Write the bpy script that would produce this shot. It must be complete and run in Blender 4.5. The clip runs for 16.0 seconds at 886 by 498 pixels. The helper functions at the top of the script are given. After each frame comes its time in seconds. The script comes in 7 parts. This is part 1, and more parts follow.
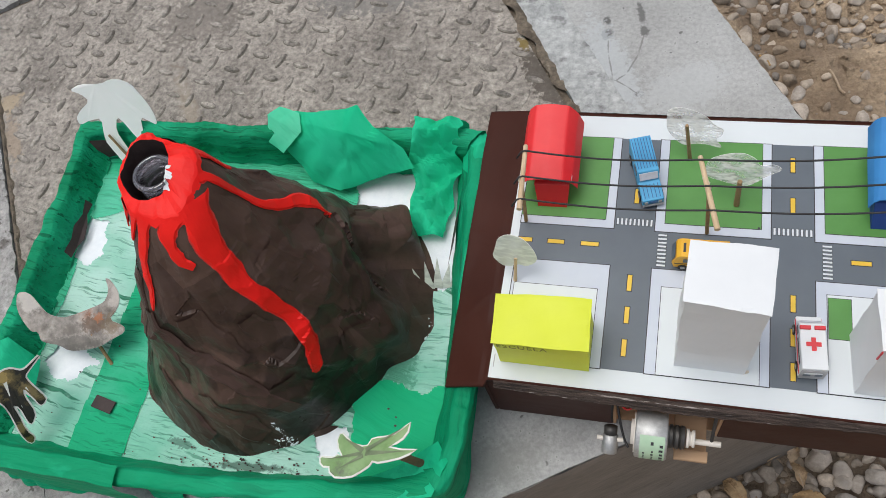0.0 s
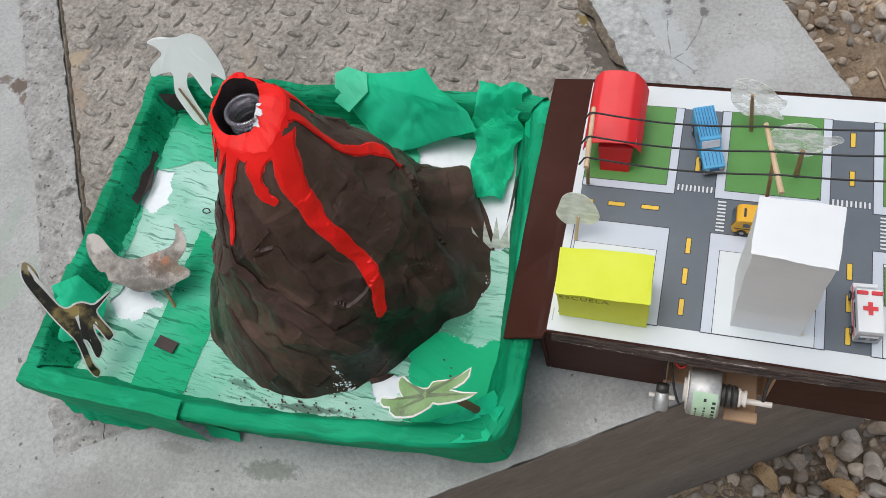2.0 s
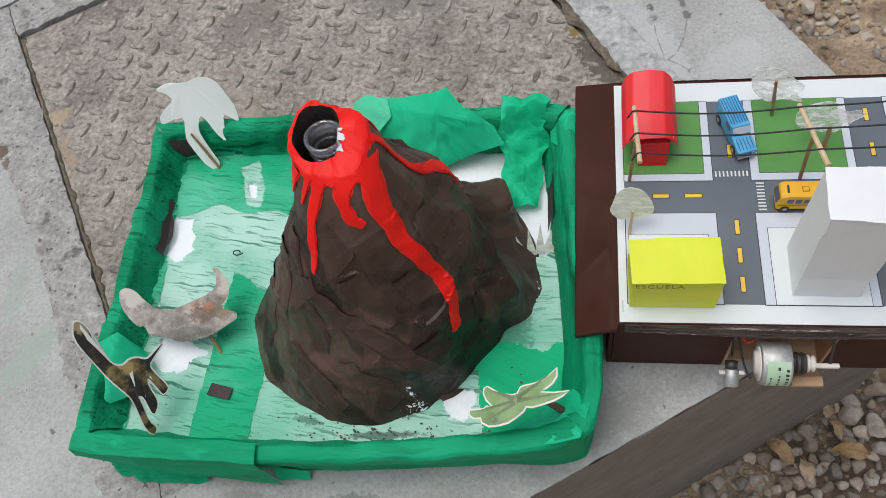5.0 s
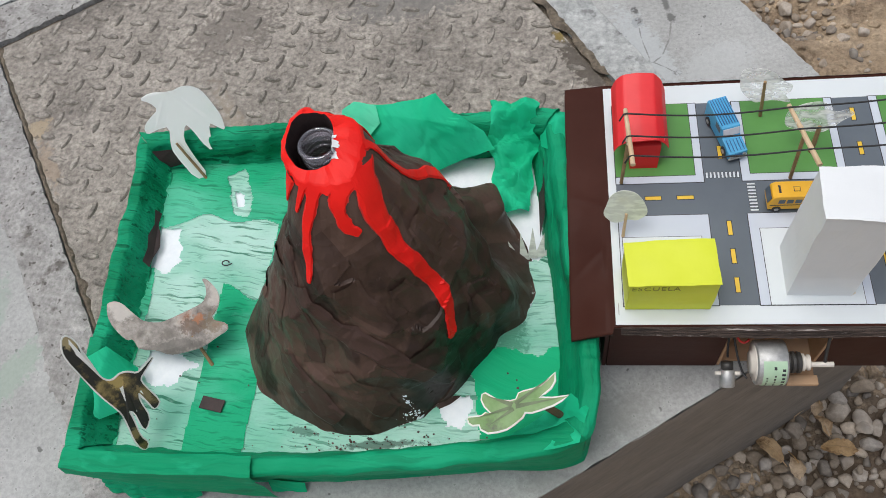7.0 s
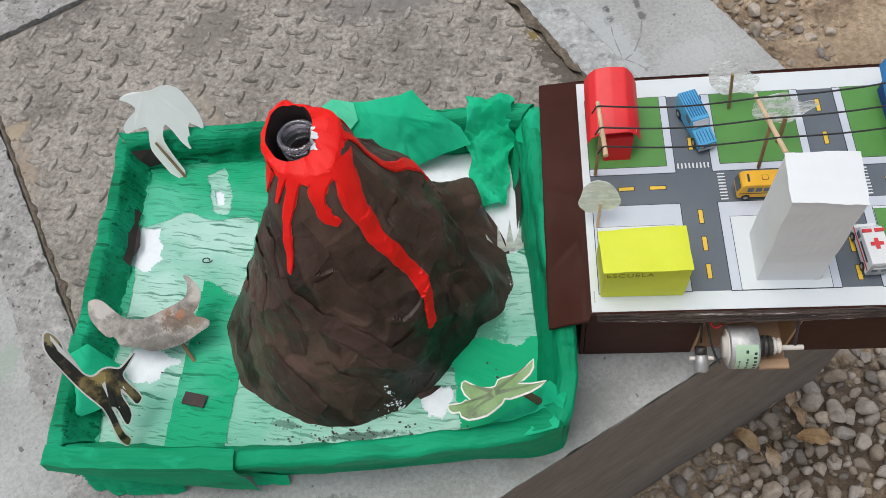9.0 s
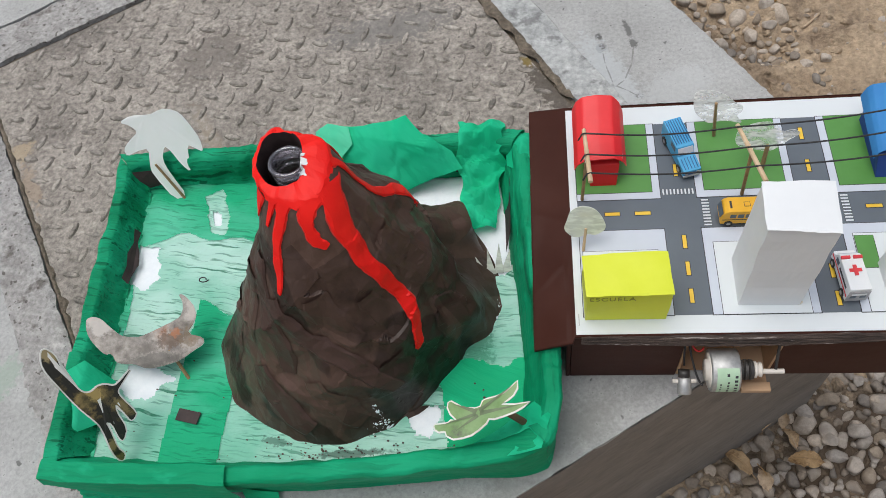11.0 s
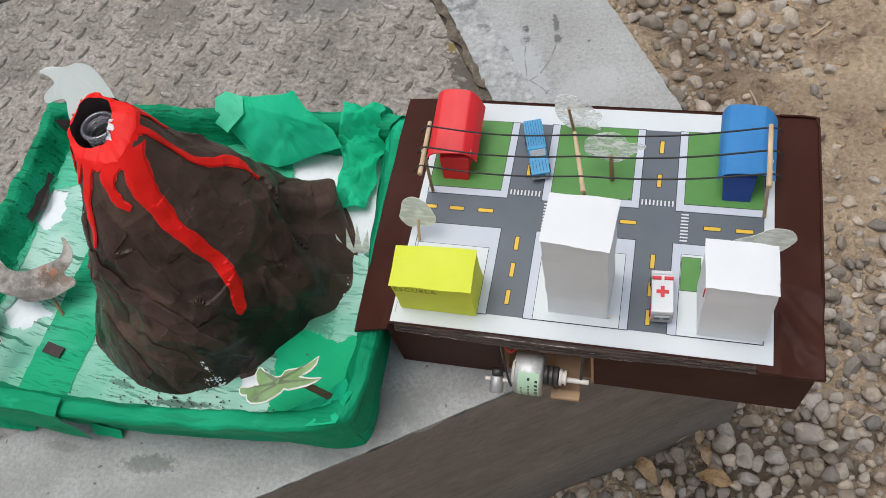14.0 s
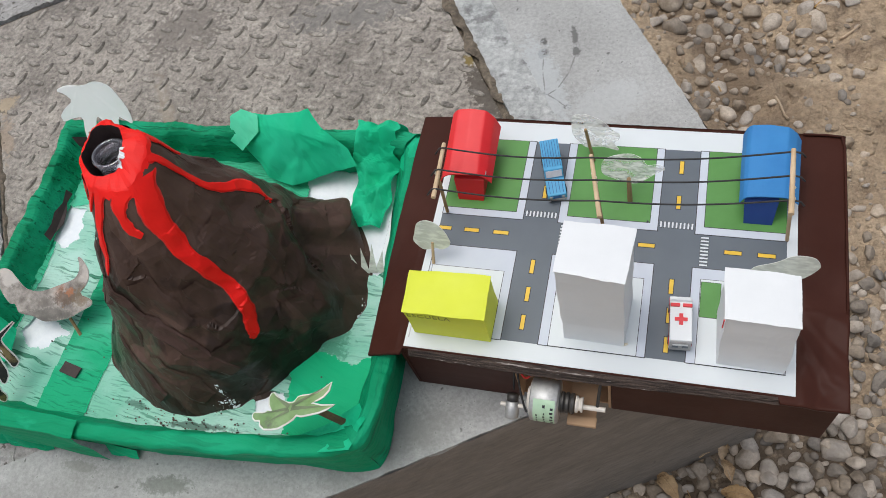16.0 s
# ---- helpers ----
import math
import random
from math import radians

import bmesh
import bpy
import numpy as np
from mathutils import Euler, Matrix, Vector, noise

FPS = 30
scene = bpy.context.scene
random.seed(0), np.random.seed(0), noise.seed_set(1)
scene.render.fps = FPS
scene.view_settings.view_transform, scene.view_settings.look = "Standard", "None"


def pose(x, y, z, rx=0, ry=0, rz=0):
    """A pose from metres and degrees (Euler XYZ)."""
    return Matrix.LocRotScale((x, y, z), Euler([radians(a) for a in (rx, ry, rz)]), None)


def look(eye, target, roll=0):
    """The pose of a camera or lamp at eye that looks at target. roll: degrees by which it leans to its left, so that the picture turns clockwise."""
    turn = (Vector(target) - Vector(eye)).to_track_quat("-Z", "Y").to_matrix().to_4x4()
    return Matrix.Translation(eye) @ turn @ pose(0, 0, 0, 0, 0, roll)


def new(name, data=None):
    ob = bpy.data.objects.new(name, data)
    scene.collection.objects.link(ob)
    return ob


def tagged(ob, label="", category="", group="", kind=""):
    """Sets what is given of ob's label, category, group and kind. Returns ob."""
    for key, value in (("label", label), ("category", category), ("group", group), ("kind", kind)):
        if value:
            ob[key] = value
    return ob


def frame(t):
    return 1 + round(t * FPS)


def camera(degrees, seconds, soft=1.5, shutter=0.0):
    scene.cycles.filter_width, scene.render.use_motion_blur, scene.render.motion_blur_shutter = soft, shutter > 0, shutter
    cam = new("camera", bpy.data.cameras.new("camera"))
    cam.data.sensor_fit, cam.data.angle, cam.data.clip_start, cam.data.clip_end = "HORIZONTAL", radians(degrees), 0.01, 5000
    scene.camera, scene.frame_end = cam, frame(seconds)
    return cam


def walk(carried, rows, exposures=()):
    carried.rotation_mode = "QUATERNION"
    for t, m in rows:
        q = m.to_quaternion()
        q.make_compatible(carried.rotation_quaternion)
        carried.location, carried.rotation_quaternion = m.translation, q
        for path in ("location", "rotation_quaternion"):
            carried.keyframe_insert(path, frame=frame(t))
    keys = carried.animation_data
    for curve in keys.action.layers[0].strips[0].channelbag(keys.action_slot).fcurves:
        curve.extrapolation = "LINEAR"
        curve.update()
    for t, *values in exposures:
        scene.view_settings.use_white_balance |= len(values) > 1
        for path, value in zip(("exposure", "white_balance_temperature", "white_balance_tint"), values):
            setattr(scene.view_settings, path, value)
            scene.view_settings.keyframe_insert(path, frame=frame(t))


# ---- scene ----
cam = camera(57.5, 16.0, 0.65)
PATH = [
    (0, (0.107, -0.16, 0.65), (-0.392, 0.655, -1.107), -23.8),
    (0.5, (0.106, -0.17, 0.649), (-0.411, 0.635, -1.107), -24.1),
    (1, (0.096, -0.174, 0.65), (-0.449, 0.621, -1.102), -24.7),
    (1.5, (0.09, -0.187, 0.662), (-0.471, 0.608, -1.085), -24.4),
    (2, (0.08, -0.207, 0.659), (-0.456, 0.6, -1.09), -22.8),
    (2.5, (0.054, -0.215, 0.661), (-0.432, 0.615, -1.093), -21.3),
    (3, (0.0, -0.236, 0.668), (-0.434, 0.627, -1.083), -20.2),
    (3.5, (-0.019, -0.254, 0.673), (-0.406, 0.642, -1.073), -19.1),
    (4, (-0.014, -0.256, 0.679), (-0.37, 0.661, -1.062), -18.0),
    (6.3, (-0.058, -0.231, 0.676), (-0.362, 0.691, -1.073), -16.6),
    (6.5, (-0.053, -0.235, 0.673), (-0.349, 0.69, -1.075), -16.3),
    (7, (-0.045, -0.244, 0.677), (-0.32, 0.691, -1.069), -15.5),
    (7.5, (-0.04, -0.25, 0.678), (-0.293, 0.697, -1.065), -14.5),
    (8, (-0.043, -0.26, 0.68), (-0.273, 0.695, -1.062), -13.6),
    (8.5, (-0.043, -0.265, 0.678), (-0.262, 0.693, -1.065), -13.2),
    (9, (-0.043, -0.261, 0.68), (-0.268, 0.695, -1.063), -13.6),
    (11.5, (-0.009, -0.266, 0.695), (-0.266, 0.73, -1.02), -13.7),
    (12, (0.023, -0.267, 0.693), (-0.282, 0.717, -1.02), -14.1),
    (12.5, (0.078, -0.259, 0.702), (-0.282, 0.702, -1.014), -15.0),
    (13, (0.136, -0.259, 0.694), (-0.267, 0.677, -1.027), -16.1),
    (13.5, (0.168, -0.258, 0.686), (-0.273, 0.657, -1.037), -17.5),
    (14, (0.193, -0.239, 0.687), (-0.276, 0.66, -1.037), -18.8),
    (14.5, (0.204, -0.232, 0.683), (-0.282, 0.652, -1.044), -19.8),
    (15, (0.201, -0.231, 0.681), (-0.299, 0.644, -1.047), -20.6),
    (15.5, (0.198, -0.223, 0.683), (-0.315, 0.65, -1.041), -21.2),
    (16, (0.197, -0.212, 0.689), (-0.33, 0.663, -1.031), -21.9),
]
walk(cam, [(t, look(eye, target, roll)) for t, eye, target, roll in PATH])

# ---- world and light ----
world = bpy.data.worlds.new("sky")
scene.world = world
world.use_nodes = True
wn = world.node_tree.nodes
sky = wn.new("ShaderNodeTexSky")
sky.sky_type = "NISHITA"
sky.sun_disc = False
sky.sun_elevation, sky.sun_rotation = radians(77), radians(-84)
sky.air_density, sky.dust_density = 1.0, 4.0
pale = wn.new("ShaderNodeHueSaturation")
pale.inputs["Saturation"].default_value = 0.48
world.node_tree.links.new(sky.outputs[0], pale.inputs["Color"])
world.node_tree.links.new(pale.outputs[0], wn["Background"].inputs[0])
wn["Background"].inputs[1].default_value = 0.172
sun = new("sun", bpy.data.lights.new("sun", "SUN"))
sun.data.energy, sun.data.angle, sun.data.color = 1.65, radians(45), (1.0, 0.985, 0.965)
sun.matrix_world = look((-0.65, 0.06, 3.0), (0, 0, 0))
scene.view_settings.exposure = -0.36


# ---- materials ----
def surface(name, low, high, scale=40.0, rough=0.8, bump=0.3, depth=0.001, fine=400.0, stain=None, stain_scale=6.0,
            stain_edge=(0.55, 0.7), metal=0.0, stretch=(1, 1, 1), spread=0.0, spec=0.5, turn=0.0, grain=0.0, grain_scale=230.0, see_through=0.0):
    """Two tones mixed by noise, a second coarse stain, fine relief; spread: variation from object to object."""
    m = bpy.data.materials.new(name)
    m.use_nodes = True
    nt = m.node_tree
    n, link = nt.nodes, nt.links.new
    bsdf = n["Principled BSDF"]
    geo = n.new("ShaderNodeNewGeometry")
    mp = n.new("ShaderNodeMapping")
    mp.inputs["Scale"].default_value = stretch
    mp.inputs["Rotation"].default_value = (0, 0, turn)
    link(geo.outputs["Position"], mp.inputs["Vector"])
    where = mp.outputs[0]

    def noise_node(s, detail=6.0, roughness=0.6):
        t = n.new("ShaderNodeTexNoise")
        t.inputs["Scale"].default_value, t.inputs["Detail"].default_value = s, detail
        t.inputs["Roughness"].default_value = roughness
        link(where, t.inputs["Vector"])
        return t.outputs["Fac"]

    def ramp(src, a, b):
        r = n.new("ShaderNodeMapRange")
        r.inputs["From Min"].default_value, r.inputs["From Max"].default_value = a, b
        link(src, r.inputs["Value"])
        return r.outputs[0]

    def mix(fac, a, b):
        x = n.new("ShaderNodeMix")
        x.data_type = "RGBA"
        if fac is not None:
            link(fac, x.inputs[0])
        for k, v in ((6, a), (7, b)):
            if isinstance(v, tuple):
                x.inputs[k].default_value = (*v, 1)
            else:
                link(v, x.inputs[k])
        return x.outputs[2]

    col = mix(ramp(noise_node(scale), 0.3, 0.7), low, high)
    if stain:
        col = mix(ramp(noise_node(stain_scale, 8.0, 0.65), *stain_edge), col, stain)
    if grain:
        g = n.new("ShaderNodeMapRange")
        g.inputs["From Min"].default_value, g.inputs["From Max"].default_value = 0.3, 0.7
        g.inputs["To Min"].default_value, g.inputs["To Max"].default_value = 1 - grain, 1 + grain * 0.8
        link(noise_node(grain_scale, 7.0, 0.7), g.inputs["Value"])
        gv = n.new("ShaderNodeHueSaturation")
        link(g.outputs[0], gv.inputs["Value"])
        link(col, gv.inputs["Color"])
        col = gv.outputs[0]
    if spread:
        info = n.new("ShaderNodeObjectInfo")
        hs = n.new("ShaderNodeHueSaturation")
        link(col, hs.inputs["Color"])
        v = n.new("ShaderNodeMapRange")
        v.inputs["To Min"].default_value, v.inputs["To Max"].default_value = 1 - spread, 1 + spread
        link(info.outputs["Random"], v.inputs["Value"])
        link(v.outputs[0], hs.inputs["Value"])
        sat = n.new("ShaderNodeMath")
        sat.operation = "PINGPONG"
        sat.inputs[1].default_value = 0.37
        link(info.outputs["Random"], sat.inputs[0])
        sv = n.new("ShaderNodeMapRange")
        sv.inputs["From Max"].default_value = 0.37
        sv.inputs["To Min"].default_value, sv.inputs["To Max"].default_value = 0.65, 1.30
        link(sat.outputs[0], sv.inputs["Value"])
        link(sv.outputs[0], hs.inputs["Saturation"])
        col = hs.outputs[0]
    link(col, bsdf.inputs["Base Color"])
    rr = n.new("ShaderNodeMapRange")
    rr.inputs["To Min"].default_value, rr.inputs["To Max"].default_value = max(0.02, rough - 0.12), min(1.0, rough + 0.1)
    link(noise_node(scale * 1.7), rr.inputs["Value"])
    link(rr.outputs[0], bsdf.inputs["Roughness"])
    bsdf.inputs["Metallic"].default_value = metal
    bsdf.inputs["Specular IOR Level"].default_value = spec
    if bump:
        b = n.new("ShaderNodeBump")
        b.inputs["Strength"].default_value, b.inputs["Distance"].default_value = bump, depth
        add = n.new("ShaderNodeMath")
        add.operation = "ADD"
        link(noise_node(fine), add.inputs[0])
        link(noise_node(scale), add.inputs[1])
        link(add.outputs[0], b.inputs["Height"])
        link(b.outputs[0], bsdf.inputs["Normal"])
    if see_through:
        glow_through(m, col, see_through)
    return m


def glow_through(m, col, share):
    """Thin paper: part of the light passes and spreads."""
    nt = m.node_tree
    t, x = nt.nodes.new("ShaderNodeBsdfTranslucent"), nt.nodes.new("ShaderNodeMixShader")
    nt.links.new(col, t.inputs["Color"])
    x.inputs[0].default_value = share
    nt.links.new(nt.nodes["Principled BSDF"].outputs[0], x.inputs[1])
    nt.links.new(t.outputs[0], x.inputs[2])
    nt.links.new(x.outputs[0], nt.nodes["Material Output"].inputs["Surface"])


def crepe(name, base, light, dark, direction=0.0, density=170.0, thin=(0.45, 0.62), depth=0.75, through_share=0.12):
    """Crepe tissue: fine parallel creases, darker in the folds by shade put into the colour, paler where the tissue is
    thin and wet.
    """
    m = bpy.data.materials.new(name)
    m.use_nodes = True
    nt = m.node_tree
    n, link = nt.nodes, nt.links.new
    bsdf = n["Principled BSDF"]
    geo = n.new("ShaderNodeNewGeometry")
    mp = n.new("ShaderNodeMapping")
    mp.inputs["Rotation"].default_value = (0, 0, direction)
    sway = n.new("ShaderNodeTexNoise")
    sway.inputs["Scale"].default_value, sway.inputs["Detail"].default_value = 17.0, 3.0
    bend = n.new("ShaderNodeVectorMath")
    bend.operation = "MULTIPLY_ADD"
    bend.inputs[1].default_value = (0.022, 0.022, 0.0)
    link(geo.outputs["Position"], sway.inputs["Vector"])
    link(sway.outputs["Color"], bend.inputs[0])
    link(geo.outputs["Position"], bend.inputs[2])
    link(bend.outputs[0], mp.inputs["Vector"])

    def noise_node(scale, stretch, detail=5.0):
        st = n.new("ShaderNodeMapping")
        st.inputs["Scale"].default_value = stretch
        link(mp.outputs[0], st.inputs["Vector"])
        t = n.new("ShaderNodeTexNoise")
        t.inputs["Scale"].default_value, t.inputs["Detail"].default_value = scale, detail
        link(st.outputs[0], t.inputs["Vector"])
        return t.outputs["Fac"]

    def ramp(src, a, b, to=1.0):
        r = n.new("ShaderNodeMapRange")
        r.inputs["From Min"].default_value, r.inputs["From Max"].default_value, r.inputs["To Max"].default_value = a, b, to
        link(src, r.inputs["Value"])
        return r.outputs[0]

    def mix(fac, a, b):
        x = n.new("ShaderNodeMix")
        x.data_type = "RGBA"
        link(fac, x.inputs[0])
        for k, v in ((6, a), (7, b)):
            if isinstance(v, tuple):
                x.inputs[k].default_value = (*v, 1)
            else:
                link(v, x.inputs[k])
        return x.outputs[2]

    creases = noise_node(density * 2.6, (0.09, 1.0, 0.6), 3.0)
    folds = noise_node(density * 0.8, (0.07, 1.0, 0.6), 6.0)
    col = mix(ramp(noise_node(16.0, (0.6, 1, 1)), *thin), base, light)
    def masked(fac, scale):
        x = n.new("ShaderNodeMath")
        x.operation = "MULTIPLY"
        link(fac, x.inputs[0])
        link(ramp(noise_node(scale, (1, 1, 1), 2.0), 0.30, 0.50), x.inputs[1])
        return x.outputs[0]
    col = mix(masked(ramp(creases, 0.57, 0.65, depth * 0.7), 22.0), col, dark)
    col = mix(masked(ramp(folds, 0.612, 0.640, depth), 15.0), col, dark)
    col = mix(ramp(noise_node(60.0, (0.5, 1, 1)), 0.66, 0.74, 0.6), col, light)
    link(col, bsdf.inputs["Base Color"])
    bsdf.inputs["Roughness"].default_value = 0.62
    bsdf.inputs["Specular IOR Level"].default_value = 0.14
    b = n.new("ShaderNodeBump")
    b.inputs["Strength"].default_value, b.inputs["Distance"].default_value = 1.0, 0.0016
    add = n.new("ShaderNodeMath")
    add.operation = "ADD"
    link(creases, add.inputs[0])
    link(folds, add.inputs[1])
    link(add.outputs[0], b.inputs["Height"])
    link(b.outputs[0], bsdf.inputs["Normal"])
    glow_through(m, col, through_share)
    return m


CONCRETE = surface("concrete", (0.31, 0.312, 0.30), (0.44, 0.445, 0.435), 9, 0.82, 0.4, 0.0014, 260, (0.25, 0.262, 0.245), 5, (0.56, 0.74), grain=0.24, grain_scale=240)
LIP = surface("worn_concrete", (0.27, 0.262, 0.248), (0.43, 0.42, 0.405), 42, 0.9, 0.9, 0.003, 190, (0.15, 0.138, 0.125), 30, (0.56, 0.66), grain=0.4, grain_scale=170)
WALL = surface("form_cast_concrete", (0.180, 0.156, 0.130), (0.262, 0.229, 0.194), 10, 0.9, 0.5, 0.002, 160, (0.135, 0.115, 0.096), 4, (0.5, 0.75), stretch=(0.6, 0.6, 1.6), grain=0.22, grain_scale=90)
WEATHERED = surface("weathered_concrete", (0.29, 0.30, 0.295), (0.50, 0.515, 0.505), 55, 0.88, 0.8, 0.002, 190, (0.21, 0.215, 0.21), 30, (0.54, 0.62), grain=0.34, grain_scale=170)
PLATE = surface("dusty_steel", (0.225, 0.203, 0.175), (0.385, 0.350, 0.305), 24, 0.72, 0.8, 0.0018, 330, (0.165, 0.147, 0.127), 7, (0.5, 0.66), grain=0.6, grain_scale=170)
LOZENGE = surface("dusty_steel_raised", (0.25, 0.226, 0.195), (0.40, 0.365, 0.32), 30, 0.66, 0.8, 0.0018, 330, (0.165, 0.147, 0.127), 55, (0.46, 0.60), grain=0.6, grain_scale=170)
# darker foot ring: the bars' shadow sides put into colour, along with dirt
LOZENGE_FOOT = surface("shade_and_dirt_round_raised_bars", (0.10, 0.088, 0.072), (0.24, 0.215, 0.185), 60, 0.9, 0.5, 0.001, 330)
DIRT = surface("joint_dirt", (0.085, 0.068, 0.050), (0.21, 0.172, 0.128), 60, 0.95, 0.9, 0.003, 260, (0.25, 0.21, 0.16), 90, (0.6, 0.68), grain=0.4)
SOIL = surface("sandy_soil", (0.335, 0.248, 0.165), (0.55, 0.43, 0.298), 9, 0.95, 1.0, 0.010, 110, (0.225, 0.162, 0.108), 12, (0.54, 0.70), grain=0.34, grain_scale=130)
STONE = surface("river_stone", (0.265, 0.218, 0.172), (0.43, 0.368, 0.298), 45, 0.78, 0.4, 0.0012, 300, (0.205, 0.18, 0.155), 30, (0.55, 0.75), spread=0.42, grain=0.24, grain_scale=240)
DRYLEAF = surface("dry_leaf", (0.36, 0.225, 0.10), (0.56, 0.385, 0.205), 60, 0.6, 0.5, 0.001, 200, (0.22, 0.12, 0.05), 70, (0.55, 0.66), spread=0.15, grain=0.2)
FOAM = surface("styrofoam", (0.79, 0.84, 0.88), (0.86, 0.90, 0.93), 160, 0.9, 0.5, 0.0008, 420)
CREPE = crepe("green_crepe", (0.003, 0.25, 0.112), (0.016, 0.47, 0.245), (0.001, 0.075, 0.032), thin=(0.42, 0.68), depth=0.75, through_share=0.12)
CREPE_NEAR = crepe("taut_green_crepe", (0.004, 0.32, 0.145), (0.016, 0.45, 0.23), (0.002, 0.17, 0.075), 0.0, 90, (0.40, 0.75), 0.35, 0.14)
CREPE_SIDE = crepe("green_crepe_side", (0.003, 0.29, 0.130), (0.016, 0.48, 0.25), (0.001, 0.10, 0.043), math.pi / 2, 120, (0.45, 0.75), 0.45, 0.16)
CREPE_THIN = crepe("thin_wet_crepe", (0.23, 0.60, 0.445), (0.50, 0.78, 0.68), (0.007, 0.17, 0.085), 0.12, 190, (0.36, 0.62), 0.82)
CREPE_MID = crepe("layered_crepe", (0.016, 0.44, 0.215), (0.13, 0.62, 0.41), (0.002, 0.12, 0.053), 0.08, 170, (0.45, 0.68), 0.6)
CREPE_FLAT = crepe("smooth_crepe", (0.007, 0.44, 0.195), (0.014, 0.52, 0.25), (0.004, 0.30, 0.125), 0.4, 50, (0.4, 0.8), 0.4)
CREPE_LOOSE = crepe("loose_crepe", (0.010, 0.56, 0.275), (0.045, 0.68, 0.40), (0.004, 0.34, 0.155), 0.9, 40, (0.4, 0.8), 0.35, 0.25)
CREPE_PALE = crepe("pale_loose_crepe", (0.05, 0.62, 0.34), (0.16, 0.74, 0.48), (0.02, 0.42, 0.21), 0.6, 60, (0.4, 0.7), 0.4, 0.25)
BROWN = surface("brown_paper", (0.050, 0.030, 0.023), (0.102, 0.062, 0.048), 9, 0.40, 0.18, 0.0005, 160, (0.026, 0.016, 0.0135), 13, (0.54, 0.68), spec=0.22, grain=0.08, grain_scale=300)
STRIP = surface("brown_paper_strip", (0.054, 0.032, 0.026), (0.078, 0.048, 0.040), 24, 0.40, 0.2, 0.0008, 160, (0.040, 0.024, 0.020), 14, (0.57, 0.66), spec=0.15)
RED = surface("red_paper", (0.74, 0.007, 0.005), (0.88, 0.014, 0.008), 30, 0.5, 0.3, 0.0006, 120, spec=0.25)
REDEDGE = surface("torn_red_paper_edge", (0.50, 0.012, 0.009), (0.66, 0.05, 0.04), 90, 0.7, 0.2)
REDBACK = surface("crater_inside", (0.02, 0.012, 0.011), (0.05, 0.03, 0.028), 60, 0.7, 0.3)
BOXPAPER = surface("brown_satin_paper", (0.042, 0.0138, 0.0094), (0.058, 0.0210, 0.0150), 12, 0.42, 0.2, 0.001, 60, spec=0.08)
KRAFT = surface("raw_cardboard", (0.36, 0.22, 0.125), (0.46, 0.30, 0.18), 30, 0.9, 0.3, 0.001, 200)
TORN = surface("torn_cardboard_edge", (0.018, 0.013, 0.011), (0.125, 0.090, 0.074), 420, 0.9, 1.0, 0.003, 600, (0.42, 0.37, 0.34), 380, (0.615, 0.65), stretch=(0.06, 1, 1.4))
PAPER = surface("white_paper", (0.64, 0.685, 0.70), (0.68, 0.725, 0.74), 14, 0.6, 0.08, 0.0006, 90)
CARD = surface("white_card", (0.70, 0.725, 0.735), (0.755, 0.775, 0.785), 18, 0.6, 0.25, 0.0008, 60)
WALKWAY = surface("printed_pavement", (0.52, 0.565, 0.64), (0.58, 0.625, 0.69), 20, 0.5, 0.05)
ASPHALT = surface("printed_road", (0.098, 0.118, 0.140), (0.125, 0.148, 0.172), 14, 0.45, 0.05)
LAWN = surface("printed_lawn", (0.075, 0.235, 0.045), (0.10, 0.285, 0.065), 25, 0.45, 0.05)
INK = surface("printed_line", (0.02, 0.02, 0.025), (0.035, 0.035, 0.04), 50, 0.5, 0.0)
DASH = surface("printed_yellow", (0.72, 0.46, 0.03), (0.80, 0.54, 0.06), 60, 0.5, 0.0)
YELLOW = surface("yellow_paper", (0.62, 0.68, 0.022), (0.68, 0.74, 0.045), 22, 0.55, 0.15, 0.0008, 80)
BLUE = surface("blue_foam_paper", (0.026, 0.19, 0.48), (0.040, 0.24, 0.55), 30, 0.75, 0.15, 0.0006, 200)
BLUEDARK = surface("dark_blue_paper", (0.010, 0.045, 0.21), (0.016, 0.06, 0.26), 30, 0.7, 0.15)
REDCARD = surface("red_card", (0.70, 0.012, 0.018), (0.80, 0.03, 0.035), 22, 0.5, 0.15, 0.0006, 120)
REDWALL = surface("dark_red_card", (0.50, 0.006, 0.010), (0.58, 0.012, 0.016), 22, 0.5, 0.12)
WOOD = surface("toothpick_wood", (0.50, 0.35, 0.20), (0.66, 0.50, 0.33), 60, 0.7, 0.3, 0.0005, 300, stretch=(1, 1, 0.2))
DARKWOOD = surface("painted_stick", (0.25, 0.155, 0.07), (0.38, 0.255, 0.13), 90, 0.7, 0.3, 0.0005, 300)
BARK = surface("dark_twig", (0.085, 0.055, 0.03), (0.17, 0.115, 0.06), 120, 0.8, 0.5, 0.0006, 300)
GLUE = surface("dried_glue", (0.62, 0.56, 0.42), (0.74, 0.68, 0.55), 120, 0.3, 0.3, 0.001, 200)
WIRE = surface("black_thread", (0.012, 0.012, 0.013), (0.025, 0.025, 0.027), 300, 0.6, 0.2)
REDWIRE = surface("red_wire", (0.55, 0.02, 0.015), (0.62, 0.03, 0.02), 100, 0.4, 0.0)
METAL = surface("motor_steel", (0.40, 0.405, 0.40), (0.58, 0.585, 0.58), 60, 0.55, 0.2, 0.0005, 300, metal=0.75, grain=0.2)
